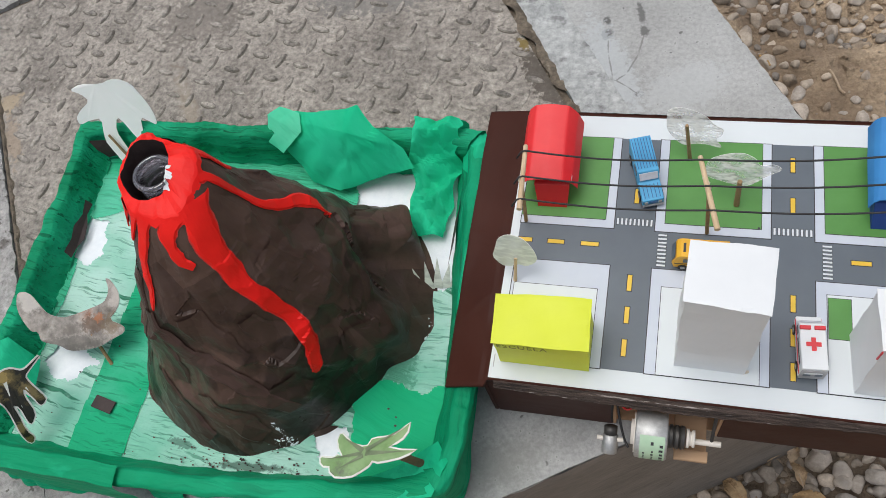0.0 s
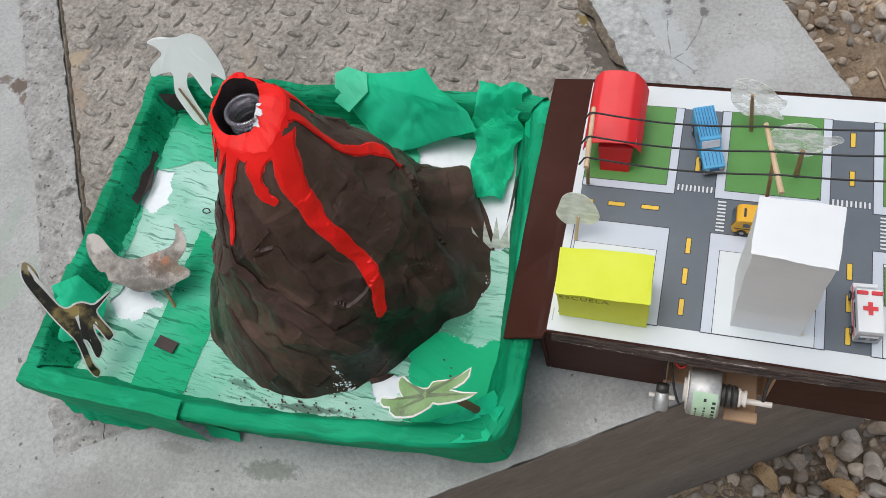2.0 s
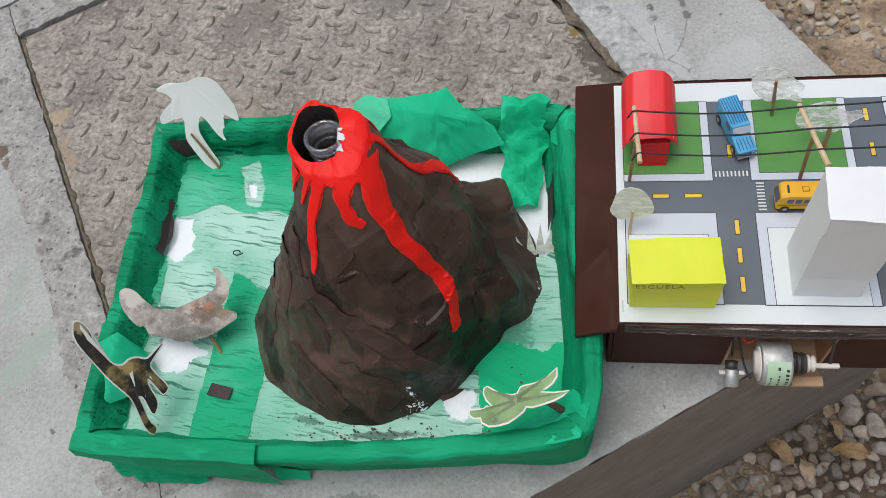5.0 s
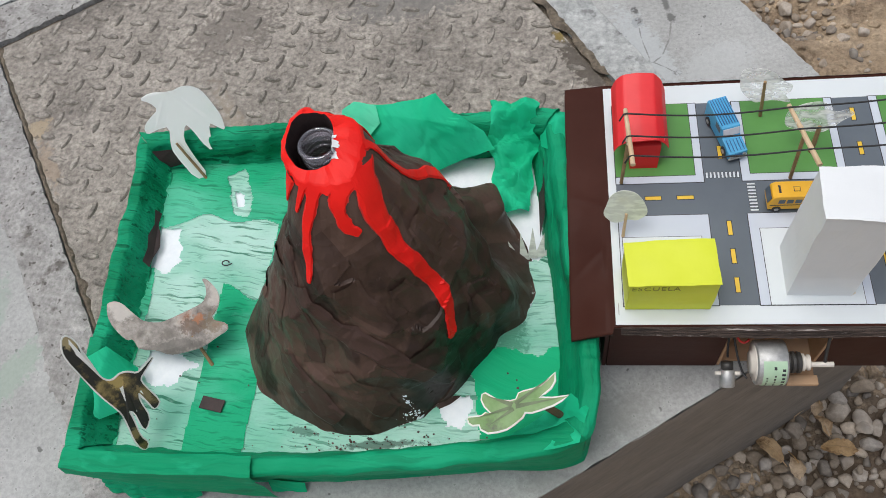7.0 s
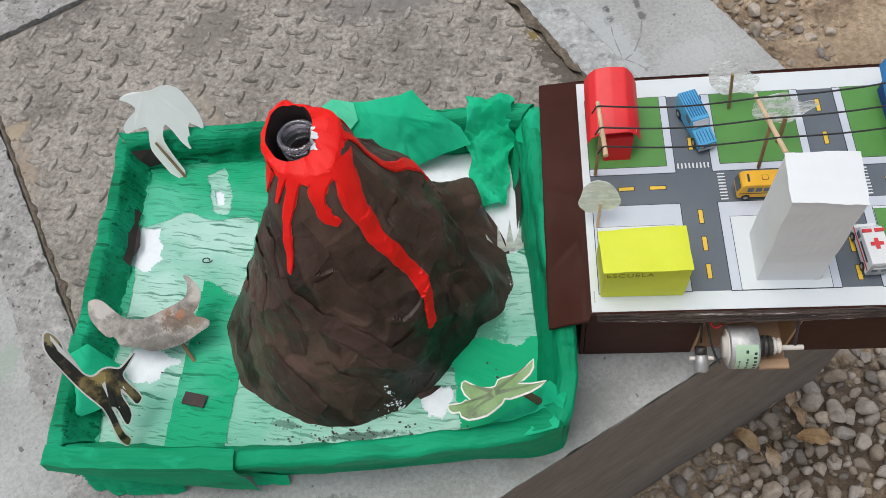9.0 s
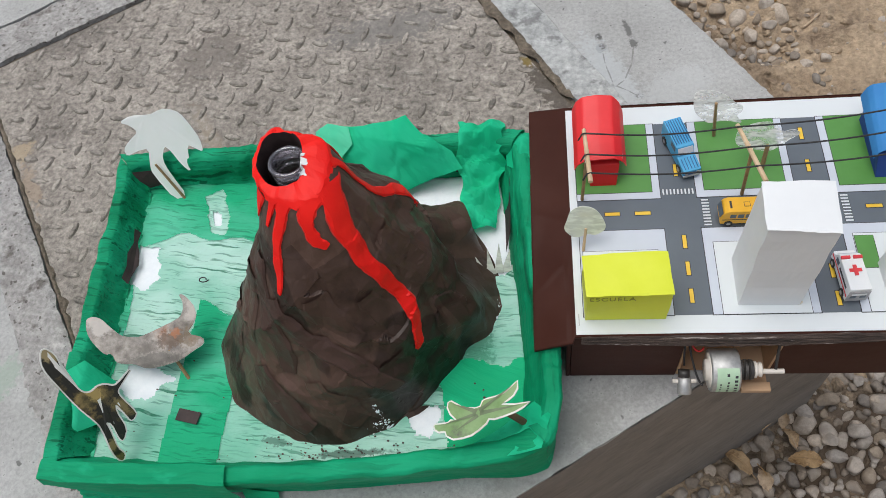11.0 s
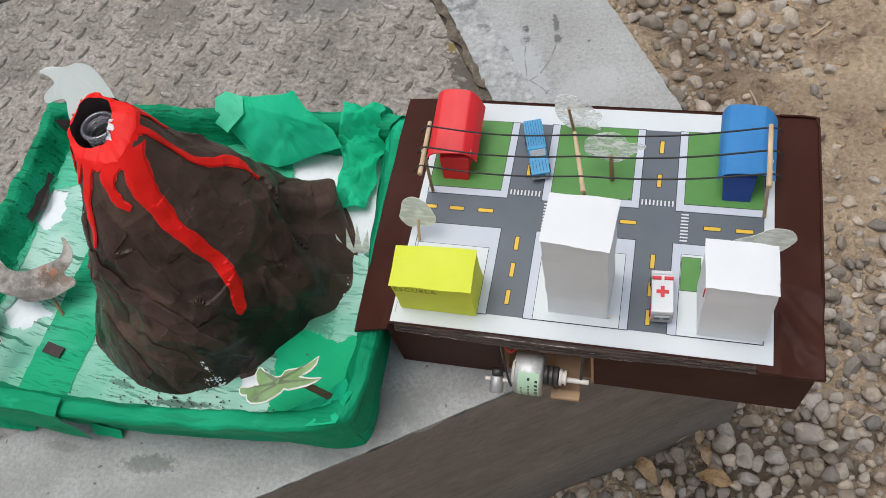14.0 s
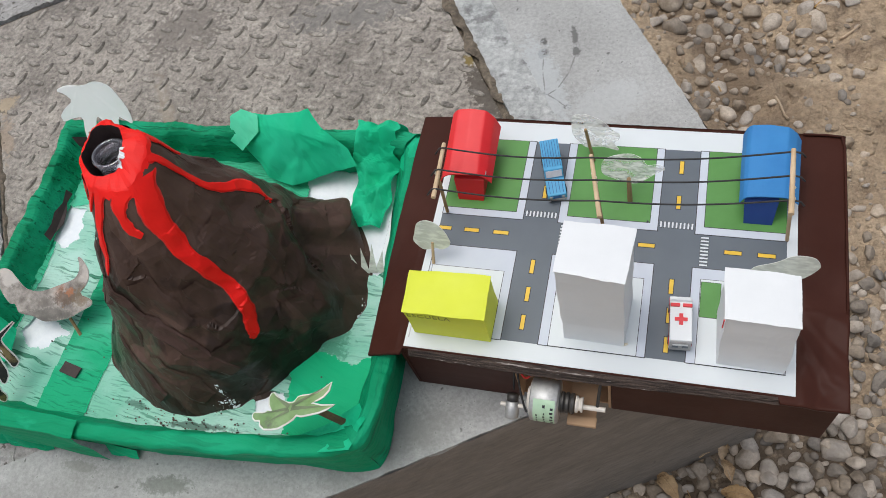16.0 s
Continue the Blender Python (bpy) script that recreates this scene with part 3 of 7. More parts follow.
class Folds:
    """Crumpled paper: shallow bowls that meet in sharp ridges, and shallow mounds that meet in sharp valleys."""

    def __init__(self, spots, slope, bend, seed):
        rnd = random.Random(seed)
        self.tree, self.rows, self.bend = kdtree.KDTree(len(spots)), [], bend
        for i, q in enumerate(spots):
            self.tree.insert(q, i)
            g = Vector((rnd.gauss(0, 1), rnd.gauss(0, 1), rnd.gauss(0, 0.6))) * slope
            self.rows.append((Vector(q), g, rnd.uniform(-0.001, 0.001)))
        self.tree.balance()

    def at(self, q, n=7):
        best = 1.0
        for _, i, far in self.tree.find_n(q, n):
            o, g, h = self.rows[i]
            best = min(best, h + g.dot(q - o) + self.bend * far * far)
        return best


def inside(x, y, pts):
    hit = False
    for i in range(len(pts)):
        (ax, ay), (bx, by) = pts[i], pts[i - 1]
        if (ay > y) != (by > y) and x < (bx - ax) * (y - ay) / (by - ay) + ax:
            hit = not hit
    return hit


# ---- the raised concrete platform, turned 31.5 degrees ----
TURN = radians(31.5)


def uv(u, v, z=0.0):
    return Vector((u * math.cos(TURN) - v * math.sin(TURN), u * math.sin(TURN) + v * math.cos(TURN), z))


def to_uv(x, y):
    return x * math.cos(TURN) + y * math.sin(TURN), -x * math.sin(TURN) + y * math.cos(TURN)


GROUND_Z = -0.45
EDGE_U, EDGE_V = 0.352, -0.063
U0, U1, V0, V1 = -0.399, 0.178, 0.155, 0.728


def band(u0, u1, v0, v1, z0, z1, nu, nv, amp=0.0012, rough_edges=0.0):
    """A slab piece with a slightly uneven top and worn edges."""
    bm = bmesh.new()

    def top(i, j):
        u, v = u0 + (u1 - u0) * i / nu, v0 + (v1 - v0) * j / nv
        z = z1 + wob(u, v, 0, 9, amp) + wob(u, v, 3, 45, amp * 0.5)
        if rough_edges and (i in (0, nu) or j in (0, nv)):
            du, dv = wob(u, v, 7, 60, rough_edges), wob(u, v, 11, 60, rough_edges)
            u, v, z = u + (du if i in (0, nu) else 0), v + (dv if j in (0, nv) else 0), z - abs(wob(u, v, 5, 80, rough_edges * 1.5))
        return uv(u, v, z)

    vs = [[bm.verts.new(top(i, j)) for i in range(nu + 1)] for j in range(nv + 1)]
    for j in range(nv):
        for i in range(nu):
            bm.faces.new((vs[j][i], vs[j][i + 1], vs[j + 1][i + 1], vs[j + 1][i]))
    rim = [vs[0][i] for i in range(nu)] + [vs[j][nu] for j in range(nv)] + [vs[nv][i] for i in range(nu, 0, -1)] + [vs[j][0] for j in range(nv, 0, -1)]
    low = [bm.verts.new((v.co.x, v.co.y, z0)) for v in rim]
    for i in range(len(rim)):
        k = (i + 1) % len(rim)
        bm.faces.new((rim[k], rim[i], low[i], low[k]))
    return bm


platform = thing("concrete_platform", "low cast concrete platform framing a steel cover plate", "platform", kind="structure")
LIP_U, LIP_V, BAND_U = -0.449, 0.088, 0.224
part("slab", band(BAND_U, EDGE_U, LIP_V + 0.0003, 1.25, -0.08, 0.0, 12, 320, 0.001, 0.0022), CONCRETE, platform)
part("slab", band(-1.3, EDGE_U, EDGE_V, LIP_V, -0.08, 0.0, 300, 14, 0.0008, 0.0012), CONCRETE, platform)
part("slab", band(-1.3, LIP_U, LIP_V + 0.0002, 1.25, -0.08, -0.0008, 60, 160, 0.001, 0.0016), CONCRETE, platform)
part("slab", band(LIP_U, BAND_U - 0.001, 0.796, 1.25, -0.08, 0.0, 50, 30, 0.001, 0.002), CONCRETE, platform)
part("kerb_lip", band(LIP_U - 0.006, U0 - 0.002, LIP_V - 0.005, V1 + 0.066, -0.06, -0.001, 12, 150, 0.002, 0.003), LIP, platform, "rough worn concrete lip")
part("kerb_lip", band(U0 - 0.001, U1 + 0.001, V1 + 0.003, V1 + 0.066, -0.06, -0.001, 70, 10, 0.002, 0.003), LIP, platform, "rough worn concrete lip")
part("kerb_lip", band(U0 - 0.001, U1 + 0.001, LIP_V - 0.005, V0 - 0.003, -0.06, -0.001, 90, 12, 0.002, 0.003), LIP, platform, "rough worn concrete lip")
part("kerb_lip", band(U1 + 0.004, BAND_U + 0.005, LIP_V - 0.004, V1 + 0.066, -0.06, -0.0012, 10, 160, 0.0022, 0.003), WEATHERED, platform, "blotched weathered concrete lip")


def face_wall(a, b, n):
    """The platform's cast side between two corners."""
    def at(s, t):
        p = uv(*a).lerp(uv(*b), s)
        z = -0.0035 + (GROUND_Z - 0.05) * t
        out = uv(*n) * (wob(p.x + p.y, z, 2, 16, 0.002) + wob(p.x + p.y, z * 6, 5, 60, 0.0008) + 0.0035 - (0.003 if t == 0 else 0))
        return Vector((p.x, p.y, z)) + out
    return grid_sheet(120, 34, at)


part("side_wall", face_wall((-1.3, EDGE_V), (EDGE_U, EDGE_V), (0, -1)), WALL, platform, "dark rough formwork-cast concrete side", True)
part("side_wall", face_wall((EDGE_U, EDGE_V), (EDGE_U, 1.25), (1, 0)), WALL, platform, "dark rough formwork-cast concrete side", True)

plate = thing("steel_cover_plate", "dusty grey steel tread plate set into the platform", "cover plate", kind="structure")
part("sheet", band(U0 + 0.0008, U1 - 0.004, V0 + 0.003, V1 - 0.003, -0.03, -0.005, 60, 60, 0.0008), PLATE, plate)
part("joint", band(U0 - 0.004, U1 + 0.004, V0 - 0.004, V1 + 0.004, -0.055, -0.0085, 60, 60, 0.002), DIRT, plate, "dark dirt in the joint")


def joint_dirt(s, t):
    """Sandy dirt heaped along the far joint of the plate."""
    v = 0.17 + 0.555 * s
    wide = 0.008 + 0.010 * s + wob(v, 1, 0, 40, 0.012)
    u = U1 + 0.008 - wide * (1 - t)
    return uv(u, v, -0.0056 + 0.0068 * math.sin(math.pi * (0.25 + 0.6 * t)) * (0.6 + 0.4 * s) + wob(u, v, 2, 120, 0.0016) + wob(u, v, 5, 300, 0.0008))


part("dirt", grid_sheet(230, 14, joint_dirt), DIRT, plate, "dark sandy dirt heaped along the joint")



def edge_dirt(s, t):
    """A thin line of sandy dirt along the near-left joint of the plate."""
    v = V0 + 0.004 + (V1 - V0 - 0.008) * s
    u = U0 - 0.001 + (0.0045 + abs(wob(v, 4, 0, 45, 0.010))) * t
    return uv(u, v, -0.0052 + 0.0042 * math.sin(math.pi * (0.15 + 0.75 * (1 - t))) + wob(u, v, 3, 130, 0.0014) - 0.0030 * t)


part("dirt", grid_sheet(260, 8, edge_dirt), DIRT, plate, "brown dirt gathered along the joint")

# ---- green crepe-paper tray ----
RIM = [(-0.441, -0.106), (-0.021, -0.086), (-0.040, 0.217), (-0.450, 0.217)]
FLOOR_Z = 0.036
tray = thing("crepe_paper_tray", "shallow box tray wrapped in torn green crepe paper", "tray", at=(-0.24, 0.05, 0))


def inset(k, d):
    """Corner k of the rim moved inwards by d."""
    p, a, b = (Vector(RIM[i % 4]) for i in (k, k - 1, k + 1))
    def inward(s, e):
        t = (e - s).normalized()
        return Vector((-t.y, t.x))
    n1, n2 = inward(a, p), inward(p, b)
    return p + (n1 + n2) * (d / (1 + n1.dot(n2)))


def rim_side(k, height, slope):
    """One wrapped side of the tray: outer face, rounded rim and sloping inner face."""
    ruffle = (0.0006, 0.0013, 0.0011, 0.0023)[k]
    prof = [(0.006, 0.001), (0.0045, 0.02), (0.0005, 0.045), (-0.003, height - 0.005), (-0.001, height - 0.0008), (0.003, height), (0.010, height - 0.0008), (0.0125, height - 0.004), (0.015, height - 0.014), (slope * 0.75, FLOOR_Z + 0.016), (slope, FLOOR_Z + 0.001)]
    n = 230

    def at(s, t):
        f = t * (len(prof) - 1)
        i = min(int(f), len(prof) - 2)
        d = prof[i][0] + (prof[i + 1][0] - prof[i][0]) * (f - i)
        z = prof[i][1] + (prof[i + 1][1] - prof[i][1]) * (f - i)
        if k in (0, 1) and f < 3:
            d -= 0.009 * max(0.0, 1 - (1 - s if k == 0 else s) * 6) * (1 - f / 3)
        p = inset(k, d).lerp(inset(k + 1, d), s)
        if k == 0:
            p.y -= 0.0125 * math.sin(math.pi * s) ** 0.8
        if k == 1:
            p.x += 0.006 * math.sin(math.pi * s) + 0.005 * math.sin(math.pi * min(1.0, s * 2.2))
        if k in (0, 1) and d < 0.02:
            p += Vector((-0.007, 0.007)) * max(0.0, 1 - (1 - s if k == 0 else s) * 11) ** 2
        dz = 0.006 * (p.x + 0.24) / 0.2 * (0.4 if p.y < 0 else 0.9) if z > 0.04 else 0
        amp = (0.0020 if k == 0 else 0.0032) if z > 0.006 else 0.0004
        q = Vector((p.x, p.y, z + dz))
        q += Vector((wob(p.x, p.y, z, 34, amp), wob(p.y, p.x, z + 3, 34, amp), wob(p.x, p.y, z + 9, 28, amp * 0.9)))
        c = crumple(q * 1.6, (0.0016 if k == 0 else 0.0026) if z > 0.006 else 0)
        if z > 0.012:
            run = p.x if k in (0, 2) else p.y
            g = wob(run + wob(p.x, p.y, z, 22, 0.006), z * 0.16, k * 3, 150, ruffle) + wob(run, z * 0.3, k * 5, 330, ruffle * 0.45)
            q += Vector((g * 0.5, g * 0.5, g))
        return q + Vector((0, -c if k in (0, 2) else 0, c * 0.7))
    return grid_sheet(n, 36, at)


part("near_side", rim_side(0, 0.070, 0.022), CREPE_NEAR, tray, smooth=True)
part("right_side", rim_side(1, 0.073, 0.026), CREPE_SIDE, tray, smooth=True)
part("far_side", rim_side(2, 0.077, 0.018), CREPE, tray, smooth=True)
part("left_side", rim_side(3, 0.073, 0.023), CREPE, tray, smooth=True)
part("foam_base", block(-0.430, -0.050, -0.076, 0.200, 0.004, FLOOR_Z - 0.002, 0.002), FOAM, tray, "white styrofoam base showing through tears")

TEARS = [
    [(-0.428, 0.130), (-0.405, 0.127), (-0.396, 0.092), (-0.406, 0.078), (-0.425, 0.084)],
    [(-0.404, 0.002), (-0.383, 0.002), (-0.359, -0.011), (-0.372, -0.024), (-0.381, -0.033), (-0.405, -0.027), (-0.412, -0.016)],
    [(-0.147, -0.043), (-0.119, -0.039), (-0.113, -0.050), (-0.123, -0.068), (-0.137, -0.063)],
    [(-0.172, 0.21), (-0.048, 0.212), (-0.047, 0.098), (-0.060, 0.086), (-0.078, 0.082), (-0.14, 0.13)],
    [(-0.355, 0.166), (-0.346, 0.164), (-0.343, 0.150), (-0.349, 0.149)],
]
WORN_THIN = [(-0.366, 0.186), (-0.350, 0.194), (-0.336, 0.160), (-0.338, 0.142), (-0.352, 0.142), (-0.359, 0.160)]
SMOOTH_GREEN = [(-0.035, 0.006), (-0.063, -0.004), (-0.086, 0.004), (-0.108, 0.004), (-0.118, -0.017), (-0.112, -0.040), (-0.108, -0.075), (-0.03, -0.085)]


FLOOR_EDGE = [tuple(inset(0, 0.014).lerp(inset(1, 0.014), i / 10) - Vector((0, 0.0125 * math.sin(math.pi * i / 10) ** 0.8))) for i in range(11)] + [tuple(inset(k, 0.016)) for k in (2, 3)]


def layer(x, y):
    """Which tissue lies at this spot of the floor: 0 thin, 1 layered, 2 smooth; -1 torn away."""
    jx, jy = x + wob(x, y, 1, 90, 0.004) + wob(x, y, 1, 300, 0.0015), y + wob(x, y, 2, 90, 0.004) + wob(x, y, 2, 300, 0.0015)
    if not inside(x, y, FLOOR_EDGE) or any(inside(jx, jy, t) for t in TEARS):
        return -1
    if inside(jx, jy, SMOOTH_GREEN):
        return 2
    if inside(jx, jy, WORN_THIN):
        return 0
    sx = x - 0.06 * (y - 0.05)
    if -0.350 < sx < -0.303 and y + wob(x, 3, 2, 30, 0.02) < 0.06 or y + wob(x, 0, 4, 25, 0.012) > 0.135 or x < -0.418 + wob(y, 1, 1, 30, 0.01) or -0.31 < sx < -0.297:
        return 1
    return 0


def floor_sheet(which, lift):
    x0, x1, y0, y1 = -0.438, -0.03, -0.106, 0.206
    def at(s, t):
        x, y = x0 + (x1 - x0) * s, y0 + (y1 - y0) * t
        return Vector((x, y, FLOOR_Z + lift + wob(x * 0.25, y, 3, 70, 0.0012) + wob(x, y, 5, 24, 0.0012) + abs(crumple((x, y, 0), 0.0006))))
    return grid_sheet(330, 250, at, keep=lambda s, t: layer(x0 + (x1 - x0) * s, y0 + (y1 - y0) * t) == which)


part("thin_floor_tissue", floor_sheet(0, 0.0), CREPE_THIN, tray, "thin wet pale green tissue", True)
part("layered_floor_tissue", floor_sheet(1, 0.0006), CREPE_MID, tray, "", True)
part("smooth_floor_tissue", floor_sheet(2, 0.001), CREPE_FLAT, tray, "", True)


def loose_sheet(outline, heart, material, name, amp=0.003, cuts=3, label=""):
    """A crumpled loose piece of tissue spanned between an outline and a raised middle."""
    bm = bmesh.new()
    c = bm.verts.new(heart)
    ring = [bm.verts.new(p) for p in outline]
    for i in range(len(ring)):
        bm.faces.new((c, ring[i], ring[(i + 1) % len(ring)]))
    bmesh.ops.subdivide_edges(bm, edges=bm.edges[:], cuts=cuts, use_grid_fill=True)
    bmesh.ops.subdivide_edges(bm, edges=bm.edges[:], cuts=1, use_grid_fill=True)
    rnd = random.Random(len(outline) * 7 + cuts)
    spots = [v.co.copy() for v in rnd.sample(bm.verts[:], min(len(bm.verts), 26))]
    up, down = Folds(spots, amp * 55, 6.0, 5), Folds(spots[::2], amp * 45, 6.0, 9)
    for v in bm.verts:
        p = v.co.copy()
        f = up.at(p, 6) - down.at(p, 6)
        v.co += Vector((wob(*p, 50, amp * 0.5), wob(p.y, p.z, p.x, 50, amp * 0.5) - 0.4 * f, wob(p.z, p.x, p.y, 40, amp * 0.5) + f))
    return part(name, bm, material, tray, label, True)


loose_sheet([(-0.236, 0.222, 0.086), (-0.215, 0.226, 0.089), (-0.192, 0.224, 0.091), (-0.151, 0.226, 0.101), (-0.136, 0.212, 0.092), (-0.108, 0.196, 0.082), (-0.098, 0.186, 0.066), (-0.125, 0.184, 0.055), (-0.150, 0.178, 0.047), (-0.170, 0.170, 0.046), (-0.200, 0.176, 0.052), (-0.224, 0.196, 0.074)],
            (-0.164, 0.206, 0.089), CREPE_LOOSE, "loose_flap", 0.0022, 5)
loose_sheet([(-0.242, 0.224, 0.084), (-0.230, 0.230, 0.089), (-0.208, 0.222, 0.092), (-0.204, 0.206, 0.086), (-0.222, 0.192, 0.070), (-0.242, 0.204, 0.070)], (-0.224, 0.212, 0.088), CREPE_PALE, "loose_flap", 0.0014, label="pale thin torn tissue flap")


def drape():
    """Tissue hanging over the far rim into the tray."""
    prof = [(0.231, 0.030), (0.233, 0.060), (0.226, 0.084), (0.214, 0.087), (0.203, 0.074), (0.194, 0.058), (0.176, 0.048), (0.155, 0.043), (0.132, 0.041)]
    def at(s, t):
        f = t * (len(prof) - 1)
        i = min(int(f), len(prof) - 2)
        y = prof[i][0] + (prof[i + 1][0] - prof[i][0]) * (f - i)
        z = prof[i][1] + (prof[i + 1][1] - prof[i][1]) * (f - i)
        w0, w1 = -0.099 - 0.004 * t + wob(t, 1, 2, 6, 0.012), -0.055 - 0.012 * t + wob(t, 5, 3, 7, 0.014)
        x = w0 + (w1 - w0) * s
        fold = wob(x, y, z, 45, 0.004) + crumple(Vector((x, y, z)) * 1.8, 0.0075) + abs(wob(x, y, z, 90, 0.006))
        return Vector((x + wob(x, y, 4, 60, 0.003), y + wob(y, x, 8, 50, 0.003), z + fold * 0.8 + 0.001))
    return grid_sheet(46, 60, at, keep=lambda s, t: wob(s, t, 3, 5, 0.5) + min(s, 1 - s) * 6 + (1 - t) * 3 > 0.25)


part("bare_cardboard", block(-0.103, -0.087, 0.2085, 0.2135, 0.052, 0.0655, 0.0008), KRAFT, tray, "bare brown cardboard where the wrapping is torn")
part("hanging_tissue", drape(), CREPE_LOOSE, tray)
loose_sheet([(-0.044, 0.222, 0.074), (-0.030, 0.215, 0.078), (-0.026, 0.19, 0.078), (-0.045, 0.178, 0.068), (-0.056, 0.19, 0.062), (-0.058, 0.21, 0.072)], (-0.042, 0.2, 0.085), CREPE_LOOSE, "loose_flap", 0.002)
loose_sheet([(-0.455, -0.04, 0.05), (-0.445, -0.025, 0.078), (-0.425, -0.01, 0.076), (-0.405, -0.02, 0.052), (-0.402, -0.05, 0.045), (-0.43, -0.07, 0.06)], (-0.428, -0.035, 0.074), CREPE_LOOSE, "loose_flap", 0.002)
loose_sheet([(-0.07, -0.094, 0.07), (-0.03, -0.087, 0.078), (-0.022, -0.06, 0.076), (-0.035, -0.045, 0.066), (-0.06, -0.06, 0.050), (-0.085, -0.075, 0.048)], (-0.045, -0.07, 0.068), CREPE_LOOSE, "loose_flap", 0.0024)
# the overlap of the wrapping on the near side and its hanging hem
def near_rim(x):
    """The y of the near rim's outer edge."""
    s = (x + 0.441) / 0.42
    return -0.106 + 0.020 * s - 0.0125 * math.sin(math.pi * max(0.0, min(1.0, s))) ** 0.8


def overlap(s, t):
    x = -0.4425 + 0.160 * s + (0.006 * t * s)
    if t < 0.25:
        k = t / 0.25
        y, z = near_rim(x) + 0.0115 - 0.0165 * k, 0.0722 + 0.0012 * math.sin(math.pi * k)
    else:
        k = (t - 0.25) / 0.75
        low = 0.060 - 0.048 * s ** 1.3
        z = 0.0722 + (low - 0.0722) * k
        y = near_rim(x) - 0.005 - 0.0025 * k * s - 0.002 * k
    fade = min(1.0, 8 * s)
    return Vector((x, y + fade * (wob(x, z, 8, 40, 0.0016) + crumple((x, z, 0.2), 0.0012)), z + 0.004 * (x + 0.24) / 0.2 * 0.4 + wob(x, t, 3, 40, 0.0008)))


part("wrap_overlap", grid_sheet(70, 24, overlap), CREPE_NEAR, tray, "overlapping end of the wrapping")


def hem(s, t):
    x = -0.432 + 0.085 * s
    y = near_rim(x) + 0.001 - (0.007 + 0.005 * math.sin(3 * s) + abs(wob(x, 1, 1, 55, 0.007))) * t
    z = 0.030 * (1 - t) * (1 - 0.3 * s) + 0.0015 + abs(wob(x, y, 5, 70, 0.004))
    return Vector((x + wob(x, t, 4, 60, 0.003), y + wob(x, t, 8, 60, 0.003), z))


part("hem", grid_sheet(40, 14, hem), CREPE_NEAR, tray, "loose hem on the concrete")
part("hem", grid_sheet(14, 8, lambda s, t: Vector((-0.286 + 0.030 * s, near_rim(-0.28) + 0.004 - 0.006 * t + wob(s, t, 1, 3, 0.001), 0.018 * (1 - t) * (1 - 0.5 * s) + 0.0015))), CREPE_FLAT, tray, "loose hem on the concrete")

# lays a dark flat sheet on the wrapping for the shade inside a tear
def gap(points, name="tear"):
    bm = bmesh.new()
    bm.faces.new([bm.verts.new(p) for p in points])
    return part(name, bm, REDBACK, tray, "dark sheet for the shade in a torn gap of the wrapping")


gap([(-0.4265, 0.141, 0.0505), (-0.4225, 0.140, 0.0435), (-0.4232, 0.128, 0.0440), (-0.4200, 0.118, 0.0420), (-0.4180, 0.104, 0.0410), (-0.4215, 0.092, 0.0425), (-0.4225, 0.082, 0.0430), (-0.4265, 0.085, 0.0505), (-0.4255, 0.099, 0.0490), (-0.4268, 0.112, 0.0510), (-0.4250, 0.126, 0.0480)])
gap([(-0.436, 0.198, 0.066), (-0.415, 0.199, 0.067), (-0.405, 0.197, 0.060), (-0.410, 0.1945, 0.048), (-0.424, 0.193, 0.045), (-0.431, 0.194, 0.056)])
gap([(-0.0600, 0.200, 0.044), (-0.0545, 0.200, 0.059), (-0.0535, 0.160, 0.059), (-0.0535, 0.120, 0.057), (-0.0580, 0.105, 0.044), (-0.0595, 0.165, 0.044)])
gap([(-0.118, 0.2005, 0.055), (-0.090, 0.2005, 0.056), (-0.092, 0.199, 0.044), (-0.13, 0.199, 0.042)])
chip = thing("paper_scrap", "small dark brown paper scrap on the tray floor", "scrap", at=(-0.338, -0.048, FLOOR_Z))
part("sheet", block(-0.348, -0.327, -0.0535, -0.0425, 0.0383, 0.0393, 0.0003, pose(-0.338, -0.048, 0, 0, 0, -12) @ pose(0.338, 0.048, 0)), REDBACK, chip)
curl = thing("curled_thread", "short curled black thread on the tray floor", "thread", at=(-0.348, 0.087, FLOOR_Z))
part("strand", tube([(-0.348 + r * math.cos(a), 0.087 + 0.7 * r * math.sin(a), 0.0392 + 0.0006 * a) for a, r in [(0.45 * i, 0.0014 + 0.0004 * i) for i in range(14)]], 0.0006, 6), WIRE, curl, smooth=True)
flakes = bmesh.new()
for i in range(150):
    x, y = (random.gauss(-0.19, 0.035), random.gauss(-0.080, 0.006)) if i < 100 else (random.uniform(-0.40, -0.06), random.uniform(-0.09, 0.03))
    r = random.uniform(0.0004, 0.0013)
    polygon_prism([(x + r * math.cos(a), y + r * random.uniform(0.5, 1) * math.sin(a)) for a in (0.2, 1.3, 2.4, 3.6, 5.0)], FLOOR_Z + 0.0015, FLOOR_Z + 0.0021, flakes)
tagged(part("paper_flakes", flakes, BROWN), "tiny dark paper flakes scattered on the tray floor", "debris", kind="stuff")

# ---- the volcano ----
FOOT = [(0, 0.131), (20, 0.134), (36, 0.132), (52, 0.130), (70, 0.108), (90, 0.095), (120, 0.090), (150, 0.100), (180, 0.116), (200, 0.128), (222, 0.134), (245, 0.130), (268, 0.129), (285, 0.118), (300, 0.109), (320, 0.103), (336, 0.107), (350, 0.126), (360, 0.131)]
Z0, ZH = 0.036, 0.232


